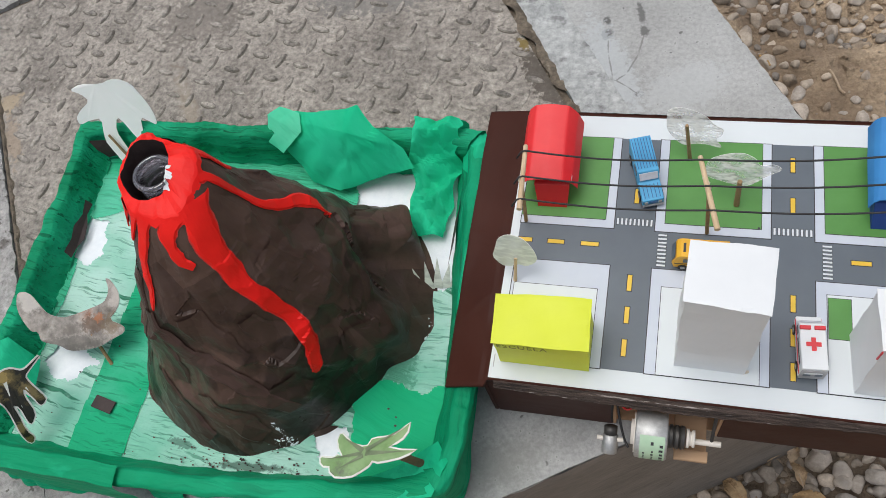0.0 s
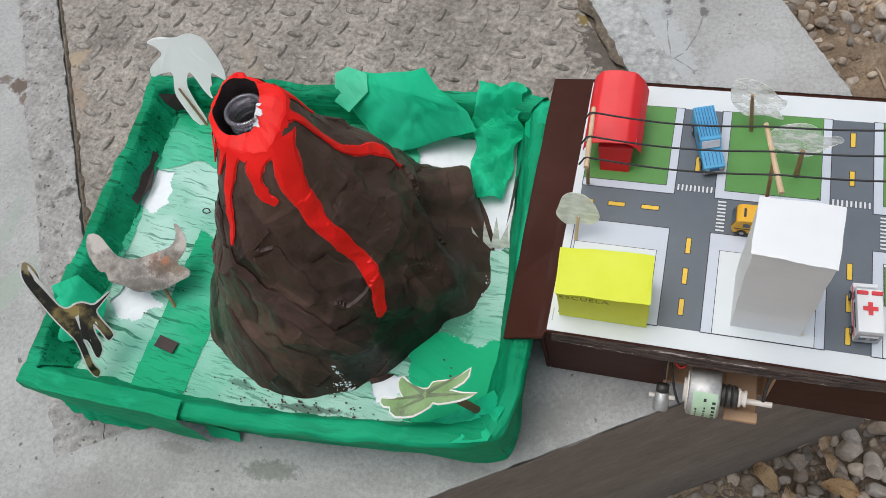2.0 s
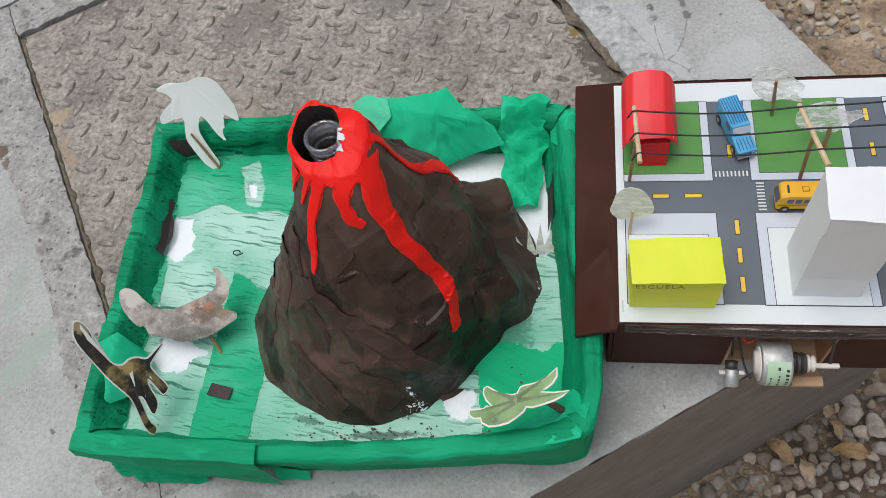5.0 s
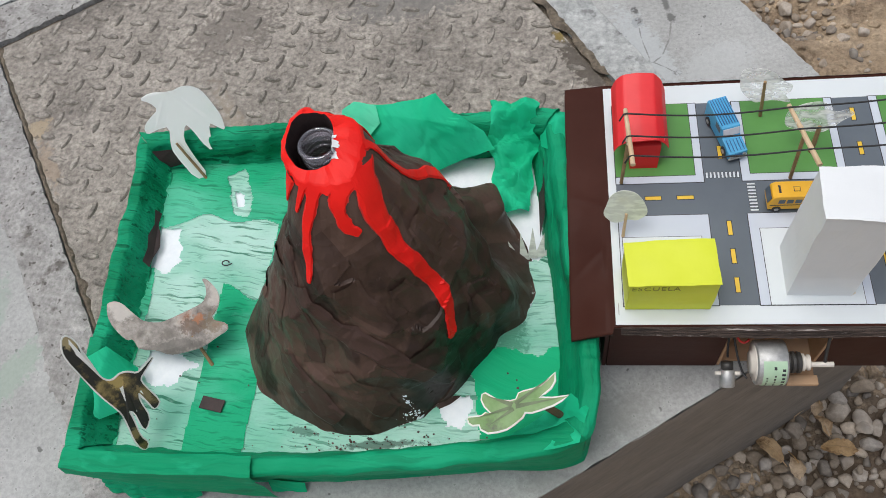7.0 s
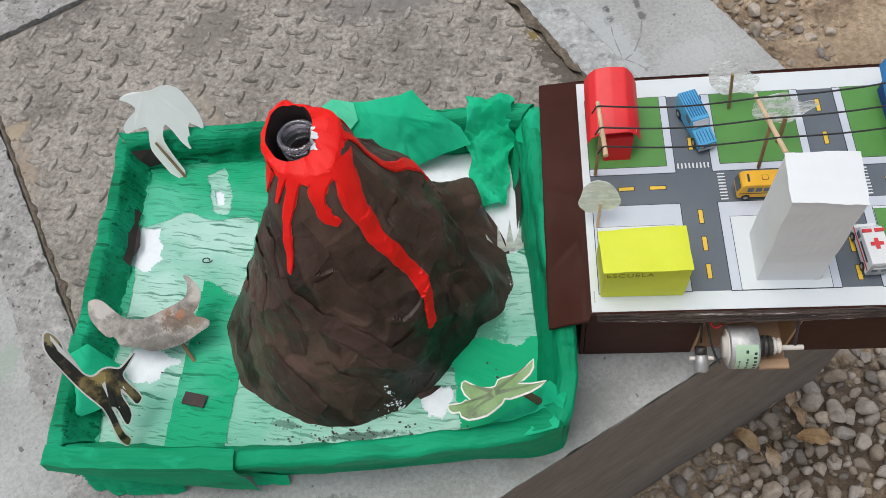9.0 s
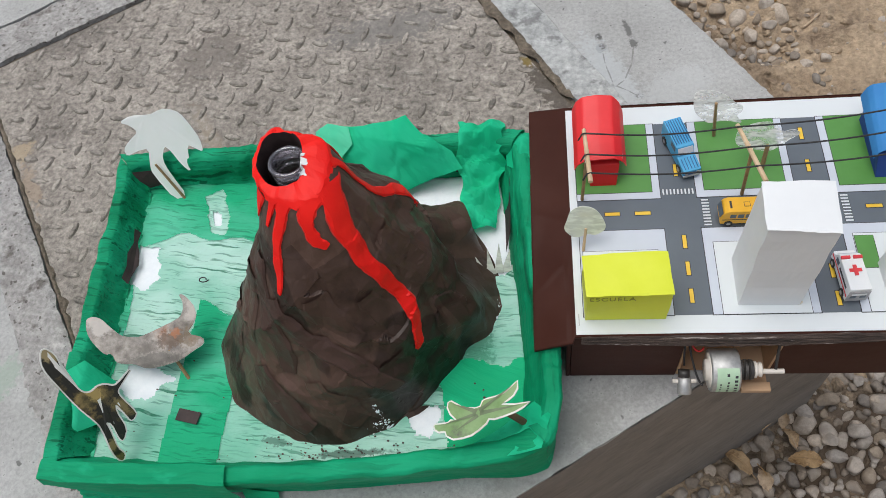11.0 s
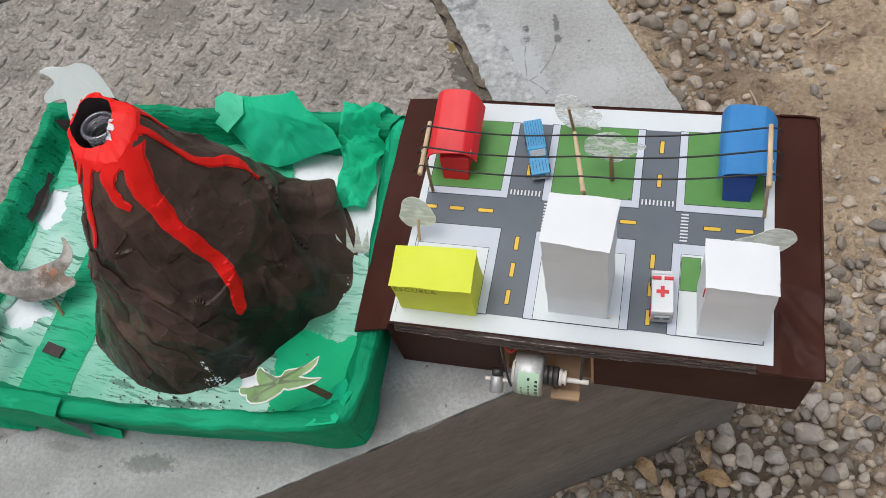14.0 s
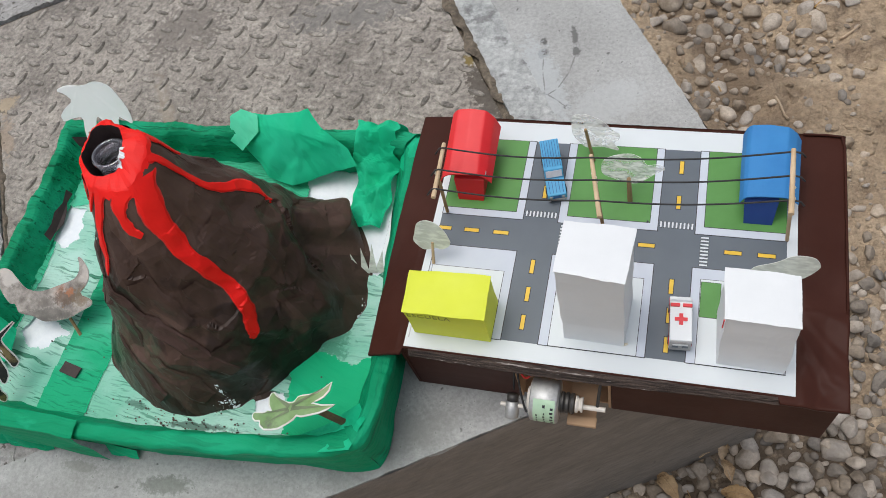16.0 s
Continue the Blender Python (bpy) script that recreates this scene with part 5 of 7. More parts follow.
for i, (dx, h, lean) in enumerate([(-0.012, 0.018, -0.008), (-0.006, 0.025, -0.003), (0.001, 0.030, 0.001), (0.007, 0.023, 0.005), (0.013, 0.018, 0.010)]):
    bm = bmesh.new()
    a = [bm.verts.new((-0.066 + dx + q * 0.0045, 0.086 + 0.001 * i, FLOOR_Z)) for q in (-1, 1)] + [bm.verts.new((-0.066 + dx + lean, 0.088 + 0.001 * i + h * 0.5, FLOOR_Z + h * 0.85))]
    bm.faces.new(a)
    out = bmesh.ops.extrude_face_region(bm, geom=bm.faces[:])
    bmesh.ops.translate(bm, vec=(0, 0.0005, 0), verts=[v for v in out["geom"] if isinstance(v, bmesh.types.BMVert)])
    part("blade", bm, FILM, tuft)

# ---- cardboard box that carries the model town ----
TOP = 0.0925
carton = thing("cardboard_box", "cardboard box covered in dark brown satin paper", "box", at=(0.15, 0.11, 0))


LID_CREASES = [(0.298, 0.052, 0.326, 0.006, 0.0012), (0.300, 0.040, 0.318, 0.003, -0.0012), (0.304, 0.062, 0.331, 0.030, 0.0012), (0.300, 0.075, 0.330, 0.060, 0.0008), (0.310, 0.016, 0.331, 0.010, 0.0010), (-0.030, 0.045, -0.004, 0.070, 0.0008), (-0.032, 0.120, -0.003, 0.105, 0.0006)]


def lid(u, v):
    x, y = -0.034 + 0.367 * u, -0.0015 + 0.234 * v - (0.005 * (1 - v) ** 8 if u < 0.09 or u > 0.87 else 0)
    z = TOP - 0.0004
    if x < 0:
        z += x * (0.34 * (1 - v) ** 1.5 + 0.08)
    z += wob(x, y, 0, 14, 0.0006) + (crumple((x, y, 0.3), 0.0016 + (0.004 if x > 0.3 and y < 0.07 else 0)) if x > 0.3 or x < -0.006 else 0)
    for ax, ay, bx, by, h in LID_CREASES:
        k = max(0.0, min(1.0, ((x - ax) * (bx - ax) + (y - ay) * (by - ay)) / ((bx - ax) ** 2 + (by - ay) ** 2)))
        d = math.hypot(x - ax - k * (bx - ax), y - ay - k * (by - ay))
        z += h * max(0.0, 1 - d / 0.0042) * math.sin(math.pi * (0.12 + 0.76 * k))
    return Vector((x + (wob(0, y, 2, 40, 0.0008) if u in (0, 1) else 0), y, z))


def shell(bm, t):
    """Gives a sheet a thickness t downwards."""
    out = bmesh.ops.extrude_face_region(bm, geom=bm.faces[:])
    low = [v for v in out["geom"] if isinstance(v, bmesh.types.BMVert)]
    bmesh.ops.translate(bm, vec=(0, 0, -t), verts=low)
    bmesh.ops.recalc_face_normals(bm, faces=bm.faces[:])
    return bm


part("lid", shell(grid_sheet(200, 130, lid), 0.0035), BOXPAPER, carton, smooth=True)
part("front_panel", block(-0.0035, 0.088, 0.0005, 0.004, 0.001, TOP - 0.0055, 0.0006), BOXPAPER, carton)
part("front_panel", block(0.166, 0.331, 0.0005, 0.004, 0.001, TOP - 0.0055, 0.0006), BOXPAPER, carton)
part("back_panel", block(-0.030, 0.331, 0.2265, 0.230, 0.001, TOP - 0.0055, 0.0006), BOXPAPER, carton)
part("left_panel", block(-0.0072, -0.0038, 0.0005, 0.2262, 0.001, TOP - 0.0105, 0.0006), BOXPAPER, carton)
part("right_panel", block(0.3275, 0.331, 0.0042, 0.2262, 0.001, TOP - 0.0055, 0.0006), BOXPAPER, carton)
part("inner_board", block(0.086, 0.170, 0.030, 0.033, 0.001, TOP - 0.0055, 0.0003), KRAFT, carton, "raw brown cardboard inside the opening")
part("inner_board", block(0.086, 0.170, 0.0045, 0.030, 0.001, 0.004, 0.0003), KRAFT, carton, "raw brown cardboard inside the opening")
part("inner_board", block(0.0882, 0.0905, 0.0002, 0.030, 0.004, TOP - 0.0055, 0.0003), KRAFT, carton, "raw brown cardboard inside the opening")
part("inner_board", block(0.1635, 0.1658, 0.0002, 0.030, 0.004, TOP - 0.0055, 0.0003), KRAFT, carton, "raw brown cardboard inside the opening")


def torn_edge(k):
    x0, x1 = 0.004, 0.288

    def at(u, v):
        x = x0 + (x1 - x0) * u
        out = 0.0018 * math.sin(math.pi * v) + wob(x, v, k, 90, 0.0012) + 0.0012 * k
        lean = 0.004 * math.sin(math.pi * min(1, u * 1.1))
        return Vector((x, -0.0012 - out - lean * v, TOP - 0.0004 - 0.0022 * k - 0.0040 * v + wob(x, v, k + 5, 60, 0.0010)))
    return grid_sheet(150, 5, at)


for k in range(3):
    part("torn_edge", torn_edge(k), TORN, carton, "rough torn corrugated cardboard edge")

part("torn_edge", grid_sheet(150, 4, lambda u, v: Vector((0.002 + 0.33 * u, 0.2318 + 0.0014 * math.sin(math.pi * v) + wob(u, v, 1, 60, 0.0008), TOP + 0.0004 - 0.004 * v + wob(u, v, 3, 70, 0.0006)))), TORN, carton, "dark corrugated edge")
part("fold", tube([(0.300, 0.2310, TOP + 0.0008), (0.318, 0.2312, TOP + 0.0012), (0.330, 0.2305, TOP + 0.001), (0.3322, 0.22, TOP + 0.0006), (0.3326, 0.15, TOP), (0.3326, 0.06, TOP)], 0.0011), BOXPAPER, carton, "folded paper rim", True)
# ---- printed street sheet ----
SHEET = TOP + 0.0004
street = thing("printed_street_sheet", "white paper sheet printed with crossing streets", "printed sheet", at=(0.15, 0.11, TOP))
part("paper", block(0.0, 0.297, 0.0, 0.2285, TOP - 0.0001, SHEET, 0.0), PAPER, street)
LAYER = 0.00014


def printed(name, x0, x1, y0, y1, level, material, label=""):
    return part(name, block(x0, x1, y0, y1, SHEET + LAYER * (level - 1) + 0.00002, SHEET + LAYER * level), material, street, label)


printed("road", 0.0065, 0.2893, 0.0155, 0.2078, 1, ASPHALT, "grey printed carriageway")
BLOCKS = [(0.0068, 0.0778, 0.1268, 0.2078), (0.1083, 0.1897, 0.1268, 0.2078), (0.2198, 0.2893, 0.1268, 0.2078),
          (0.0068, 0.0778, 0.0155, 0.0956), (0.1083, 0.1897, 0.0155, 0.0956), (0.2198, 0.2893, 0.0155, 0.0956)]
INNER = [(0.0068, 0.0712, 0.1338, 0.2078), (0.1153, 0.1832, 0.1338, 0.2078), (0.2265, 0.2885, 0.1338, 0.2078),
         (0.0090, 0.0705, 0.0155, 0.0755), (0.1160, 0.1832, 0.0155, 0.0815), (0.2268, 0.2885, 0.0155, 0.0860)]
LINE = 0.00065
for k, (x0, x1, y0, y1) in enumerate(BLOCKS):
    printed("outline", x0 - LINE, x1 + LINE, y0 - LINE, y1 + LINE, 2, INK)
    printed("pavement", x0, x1, y0, y1, 3, WALKWAY, "pale printed pavement")
    x0, x1, y0, y1 = INNER[k]
    printed("outline", x0 - LINE * 0.7, x1 + LINE * 0.7, y0 - LINE * 0.7, y1 + LINE * 0.7, 4, INK)
    printed("lawn" if k < 3 else "plot", x0, x1, y0, y1, 5, LAWN if k < 3 else PAPER, "green printed lawn" if k < 3 else "blank white plot")
printed("outline", 0.2270, 0.2422, 0.0535, 0.0840, 6, INK)
printed("lawn", 0.2274, 0.2418, 0.0539, 0.0836, 7, LAWN, "green printed lawn")
DASHES = [(0.0068, 0.0175, 0), (0.0295, 0.042, 0), (0.055, 0.068, 0), (0.176, 0.189, 0), (0.243, 0.2558, 0), (0.268, 0.281, 0)]
for x0, x1, _ in DASHES:
    printed("dash_outline", x0 - 0.0006, x1 + 0.0006, 0.1100, 0.1144, 2, INK)
    printed("dash", x0, x1, 0.1106, 0.1138, 3, DASH, "yellow lane dash")
for cx, ys in ((0.0932, (0.0262, 0.0512, 0.0765, 0.1495, 0.1845)), (0.2048, (0.0215, 0.046, 0.071, 0.149, 0.1838))):
    for y in ys:
        printed("dash_outline", cx - 0.0022, cx + 0.0022, y - 0.0006, y + 0.0131, 2, INK)
        printed("dash", cx - 0.0016, cx + 0.0016, y, y + 0.0125, 3, DASH, "yellow lane dash")
for cx in (0.0931, 0.2048):
    for i in range(9):
        x = cx - 0.0125 + i * 0.0031
        printed("crossing_outline", x - 0.0010, x + 0.0010, 0.1300, 0.1362, 2, INK)
        printed("crossing_bar", x - 0.0007, x + 0.0007, 0.1304, 0.1358, 3, PAPER)
for cx in (0.1142, 0.2275):
    for i in range(9):
        y = 0.0988 + i * 0.0031
        printed("crossing_outline", cx - 0.0034, cx + 0.0034, y - 0.0010, y + 0.0010, 2, INK)
        printed("crossing_bar", cx - 0.0031, cx + 0.0031, y - 0.0007, y + 0.0007, 3, PAPER)
part("date_mark", block(0.0024, 0.0031, 0.0080, 0.0180, SHEET, SHEET + LAYER), GREY, street, "tiny illegible grey print")
hole = part("pin_hole", polygon_prism([(0.1815 + 0.0009 * math.cos(a * 0.7), 0.1345 + 0.0009 * math.sin(a * 0.7)) for a in range(9)], SHEET + LAYER * 5, SHEET + LAYER * 6), INK, street)
BASE = SHEET + LAYER * 5 + 0.0001


# ---- paper houses ----
def paper_box(foot, head, z1, seed, lip=0.0011):
    """A folded card box, slightly out of square, whose top sheet juts out a little; corners in order from the front."""
    rnd = random.Random(seed)
    bm = bmesh.new()
    low = [bm.verts.new((x, y, BASE)) for x, y in foot]
    hi = [bm.verts.new((x, y, z1 + rnd.uniform(-0.0004, 0.0004))) for x, y in head]
    bm.faces.new(low[::-1])
    bm.faces.new(hi)
    for i in range(4):
        k = (i + 1) % 4
        bm.faces.new((low[i], low[k], hi[k], hi[i]))
    bmesh.ops.subdivide_edges(bm, edges=bm.edges[:], cuts=7, use_grid_fill=True)
    for v in bm.verts:
        k = min(1.0, (v.co.z - BASE) * 60, max(0.0, (z1 - v.co.z) * 60))
        v.co += Vector((wob(*v.co, 38, 0.0012), wob(v.co.y, v.co.x, v.co.z, 38, 0.0012), 0)) * k
    a, b, c, d = (Vector((x, y, 0)) for x, y in head)
    mid = (a + b + c + d) / 4

    def at(u, v):
        q = a.lerp(b, u).lerp(d.lerp(c, u), v)
        q += (q - mid).normalized() * lip * max(abs(2 * u - 1), abs(2 * v - 1)) ** 3
        dip = 0.0010 * math.sin(math.pi * u) * (1 - v) ** 2
        edge = max(abs(2 * u - 1), abs(2 * v - 1)) ** 8
        return Vector((q.x + wob(q.x, q.y, seed, 60, 0.0006), q.y + wob(q.y, q.x, seed, 60, 0.0006), z1 + 0.0009 + dip + wob(q.x, q.y, seed, 45, 0.0009) - 0.0009 * edge * abs(wob(q.x, q.y, seed + 4, 90, 1.6))))
    return bm, shell(grid_sheet(24, 22, at), 0.0006)


def paper_house(name, label, foot, head, z1, material, seed):
    house = thing(name, label, "paper house", at=(foot[0][0] / 2 + foot[2][0] / 2, foot[0][1] / 2 + foot[2][1] / 2, BASE))
    walls, top = paper_box(foot, head, z1, seed)
    part("body", walls, material, house)
    part("roof", top, material, house)
    return house


school = paper_house("yellow_paper_house", "low bright yellow folded paper house", [(0.0074, 0.0125), (0.0708, 0.0122), (0.0706, 0.0482), (0.0068, 0.0475)], [(0.0082, 0.0110), (0.0714, 0.0118), (0.0698, 0.0482), (0.0062, 0.0462)], 0.1382, YELLOW, 3)
txt = bpy.data.curves.new("lettering", "FONT")
txt.body, txt.size, txt.extrude = "ESCUELA", 0.0078, 0.00008
txt.space_character = 1.15
tmp = bpy.data.objects.new("lettering", txt)
scene.collection.objects.link(tmp)
bpy.context.view_layer.update()
letters = bpy.data.meshes.new_from_object(tmp.evaluated_get(bpy.context.evaluated_depsgraph_get()))
bpy.data.objects.remove(tmp)
letters.transform(pose(0.0095, 0.0110, 0.1300, 88, 0, 0))
letters.materials.clear()
letters.materials.append(surface("pencil", (0.22, 0.24, 0.02), (0.30, 0.33, 0.04), 200, 0.6, 0.0))
lettering = new("lettering", letters)
lettering.parent, lettering.matrix_parent_inverse = school, school.matrix_basis.inverted()
tagged(lettering, "faint pencil lettering")
tower = paper_house("white_paper_tower", "tall blank white folded card tower", [(0.1277, 0.0232), (0.1740, 0.0222), (0.1765, 0.0635), (0.1285, 0.0650)], [(0.1275, 0.0262), (0.1740, 0.0222), (0.1770, 0.0632), (0.1297, 0.0646)], 0.2036, CARD, 8)
second = paper_house("white_paper_block", "blank white folded card block", [(0.2416, 0.0175), (0.2890, 0.0160), (0.2880, 0.0565), (0.2400, 0.0580)], [(0.2408, 0.0215), (0.2872, 0.0200), (0.2860, 0.0570), (0.2390, 0.0592)], 0.1682, CARD, 12)
part("red_mark", block(0.2392, 0.24, 0.0195, 0.0205, 0.156, 0.168), CROSS, second, "red felt-pen stroke")
part("glue_bead", rod((0.173, 0.0232, BASE + 0.0008), (0.1765, 0.0242, BASE + 0.0012), 0.0013, 0.0009), GLUE, tower, "drop of hot glue")


def roofed_house(name, label, profile, y0, y1, wx0, wx1, wy0, roof, wall, front, drop):
    """A card house with a folded roof sheet that slopes down to the front over narrower walls."""
    house = thing(name, label, "paper house", at=((wx0 + wx1) / 2, (y0 + y1) / 2, BASE))
    n = len(profile)
    eave = (profile[0][1] + profile[-1][1]) / 2

    def at(u, v):
        x = z = total = 0.0
        for i, (px, pz) in enumerate(profile):
            w = math.exp(-((u * (n - 1) - i) / 0.60) ** 2)
            x, z, total = x + px * w, z + pz * w, total + w
        x, z = x / total, z / total
        z = front + drop * v + (z - eave) * (0.50 + 0.30 * v)
        y = y0 + (y1 - y0) * v
        return Vector((x + wob(x, y, 2, 30, 0.0005), y + 0.003 * (u - 0.5) * (1 - 2 * v) + wob(x, y, 6, 60, 0.0007), z + wob(x, y, 4, 30, 0.0008)))
    part("roof", shell(grid_sheet((n - 1) * 6, 24, at), 0.0011), roof, house)
    bm = bmesh.new()
    low, high = front + 0.003, front + drop + 0.010
    a = [bm.verts.new((x, y, z)) for x, y, z in ((wx0, wy0, BASE), (wx1, wy0, BASE), (wx1 + 0.002, y0 + 0.0012, low), (wx0 - 0.002, y0 + 0.0012, low))]
    b = [bm.verts.new((x, y1 - 0.004, z)) for x, z in ((wx0, BASE), (wx1, BASE), (wx1, high), (wx0, high))]
    bm.faces.new(a)
    bm.faces.new(b[::-1])
    for i in range(4):
        bm.faces.new((a[(i + 1) % 4], a[i], b[i], b[(i + 1) % 4]))
    bmesh.ops.recalc_face_normals(bm, faces=bm.faces[:])
    part("body", bm, wall, house)
    return house


red = roofed_house("red_paper_house", "red card house with a folded overhanging roof", [(0.0045, 0.1200), (0.0075, 0.1340), (0.0130, 0.1425), (0.0260, 0.1455), (0.0385, 0.1445), (0.0450, 0.1340), (0.0490, 0.1185)], 0.1475, 0.2045, 0.0185, 0.0410, 0.1418, REDCARD, REDWALL, 0.1125, 0.008)
part("sticker", polygon_prism([(0.0450 + 0.0001 * k, 0.150 + 0.004 * math.sin(k)) for k in range(3)], 0.120, 0.124), CARD, red, "white scrap on the side")
blue = roofed_house("blue_paper_house", "blue foam-paper house with a folded overhanging roof", [(0.2500, 0.1180), (0.2520, 0.1310), (0.2550, 0.1370), (0.2680, 0.1400), (0.2830, 0.1390), (0.2900, 0.1300), (0.2945, 0.1190)], 0.1480, 0.2060, 0.2560, 0.2775, 0.1400, BLUE, BLUEDARK, 0.1120, 0.008)


# ---- paper trees on toothpicks ----
def paper_tree(label, base, lean, outline, material, trunk, thick=0.0005):
    tree = thing("paper_tree", label, "paper tree", "trees in the model town", at=base)
    uy = Vector((0, lean, 1)).normalized()
    c = cutout("crown", "", "", base, (1, 0, 0), uy, outline, material, 0, thick, EDGE, 2)
    c.parent, c.matrix_parent_inverse = tree, tree.matrix_basis.inverted()
    foot, tip, r, wood = trunk
    part("trunk", rod((foot[0], foot[1], BASE), tip, r, r * 0.8), wood, tree, "toothpick trunk")
    return tree


paper_tree("pale green laminated tree cut-out on a toothpick", (0.010, 0.078, BASE), 0.35, [(-3.2, 14), (-9.6, 13), (-17.3, 21), (-14.4, 30), (-11.7, 41), (-2.7, 47), (7.5, 45), (14.2, 36), (18.2, 24), (9.3, 16.5), (2.7, 18)], FILM, ((0.0093, 0.0768), (0.0112, 0.0847, BASE + 0.0227), 0.0014, WOOD))
paper_tree("grey-streaked clear film tree cut-out on a dark stick", (0.129, 0.19, BASE), 0.5, [(-5.5, 13), (-16.5, 23), (-18.5, 30), (-18.3, 44), (-3.7, 45), (9.3, 40), (17, 32), (23.5, 29.5), (22.5, 23.6), (17.6, 21), (25, 13), (11, 16.5), (3.4, 16)], FILM_CLEAR, ((0.1303, 0.1915), (0.1250, 0.1911, 0.1388), 0.0016, DARKWOOD))
paper_tree("clear film tree cut-out with a brown trunk", (0.167, 0.15, BASE), 0.5, [(-13, 22), (-26.7, 26), (-26, 40), (-13, 46), (-1.5, 48), (7, 44), (10, 38), (19.4, 41), (26, 36.5), (17.4, 32), (10.6, 26), (2.5, 20)], FILM_CLEAR, ((0.1654, 0.1531), (0.1640, 0.1540, 0.1258), 0.0022, DARKWOOD))
paper_tree("pale green laminated tree cut-out leaning behind a tower", (0.262, 0.075, BASE), 0.3, [(-3, 0), (-4, 24), (-0.6, 34), (14.6, 42), (23, 50), (32, 51), (40, 49), (45, 40), (40, 33), (33, 26), (10, 22), (3, 0)], FILM, ((0.262, 0.0738), (0.263, 0.0813, BASE + 0.0249), 0.0013, WOOD))


# ---- poles and wires ----
def crossarm_pole(base, top, far, near):
    pole = thing("toothpick_pole", "wooden toothpick pole with a glued crossarm", "pole", "poles carrying the wires", at=base)
    part("post", rod(base, top, 0.0015, 0.0015), WOOD if base[0] > 0.2 else DARKWOOD, pole)
    part("crossarm", rod(near, far, 0.0020, 0.0017), WOOD, pole, "pale wooden crossarm")
    bm = bmesh.new()
    for i in range(5):
        p = Vector(top).lerp(Vector(far), 0.12 * i - 0.1)
        bmesh.ops.create_icosphere(bm, subdivisions=1, radius=0.0013 + 0.0006 * random.random(), matrix=Matrix.Translation(p + Vector((0.0012 * random.uniform(-1, 1), 0, 0.0008))))
    part("glue", bm, GLUE, pole, "dried glue lumps", True)


crossarm_pole((0.0108, 0.1280, BASE), (0.0128, 0.1300, 0.1500), (0.0121, 0.1601, 0.1509), (0.0148, 0.1062, 0.1523))
crossarm_pole((0.1455, 0.1280, BASE), (0.1415, 0.1270, 0.1535), (0.1345, 0.1555, 0.1540), (0.1478, 0.0990, 0.1550))
crossarm_pole((0.2890, 0.1279, BASE), (0.2785, 0.1150, 0.1800), (0.2785, 0.1511, 0.1829), (0.2779, 0.0985, 0.1807))
for yl, ym, yr, zl in ((0.1540, 0.1515, 0.1490, 0.0), (0.1325, 0.1310, 0.1300, 0.0), (0.1140, 0.1125, 0.1110, 0.0)):
    xm = 0.1345 + (0.1555 - ym) * 0.235
    L, Mid, R = Vector((0.0128 + (0.154 - yl) * 0.05, yl, 0.1536)), Vector((xm, ym, 0.1565)), Vector((0.279, yr, 0.1835 - (0.154 - yr) * 0.1))
    pts = [L + Vector((-0.006, -0.005, -0.003)), L + Vector((-0.0025, -0.001, 0.0005))]
    for a, b in ((L, Mid), (Mid, R)):
        for i in range(13):
            s = i / 13
            pts.append(a.lerp(b, s) + Vector((0, 0, -0.006 * math.sin(math.pi * s))))
    pts += [R, R + Vector((0.005, -0.001, 0)), R + Vector((0.008, -0.003, -0.002))]
    line = thing("power_wire", "thin black thread strung between the poles", "wire", "wires between the poles", at=(0.0098, yl, 0.1445))
    part("thread", tube(pts, 0.00072), WIRE, line, smooth=True)


# ---- folded paper vehicles ----
def vehicle(name, label, place, yaw):
    v = thing(name, label, "paper vehicle")
    v.matrix_basis = pose(*place, 0, 0, yaw)
    return v


def vpart(name, bm, material, v, label=""):
    """A part given in the vehicle's own axes: x to its right, y ahead."""
    ob = part(name, bm, material, v, label)
    ob.matrix_parent_inverse = Matrix()
    return ob


def wheels(v, half, ys, r):
    for s in (-1, 1):
        for y in ys:
            w = vpart("wheel", rod((s * (half - 0.0008), y, r), (s * (half + 0.0006), y, r), r, sides=18), WIRE, v)
            ob = part("hub", rod((s * (half + 0.0005), y, r), (s * (half + 0.0008), y, r), r * 0.5, sides=12), GREY, w)


def hull(pts, half, bevel=0.0006):
    """A body whose side outline (y, z) is extruded across its width."""
    bm = bmesh.new()
    a = [bm.verts.new((-half, y, z)) for y, z in pts]
    b = [bm.verts.new((half, y, z)) for y, z in pts]
    bm.faces.new(a)
    bm.faces.new(b[::-1])
    for i in range(len(pts)):
        k = (i + 1) % len(pts)
        bm.faces.new((a[k], a[i], b[i], b[k]))
    bmesh.ops.recalc_face_normals(bm, faces=bm.faces[:])
    bmesh.ops.bevel(bm, geom=bm.edges[:], offset=bevel, segments=2, affect="EDGES", profile=0.5)
    return bm


truck = vehicle("blue_paper_truck", "folded blue paper pick-up truck with ribbed cover", (0.0985, 0.1715, BASE), 196)
vpart("body", hull([(-0.025, 0.003), (0.025, 0.003), (0.0255, 0.0105), (0.0095, 0.0125), (0.0055, 0.0205), (-0.025, 0.0215)], 0.0080), CARBLUE, truck)
for i in range(7):
    x = -0.0066 + i * 0.0022
    vpart("roof_rib", block(x - 0.00018, x + 0.00018, -0.0235, 0.003, 0.0211, 0.0221), CARLINE, truck)
for i in range(5):
    x = -0.0056 + i * 0.0028
    vpart("bonnet_rib", block(x - 0.00022, x + 0.00022, 0.0125, 0.0238, 0.0, 0.0006, 0, pose(0, 0, 0.0139, -7.2)), CARLINE, truck)
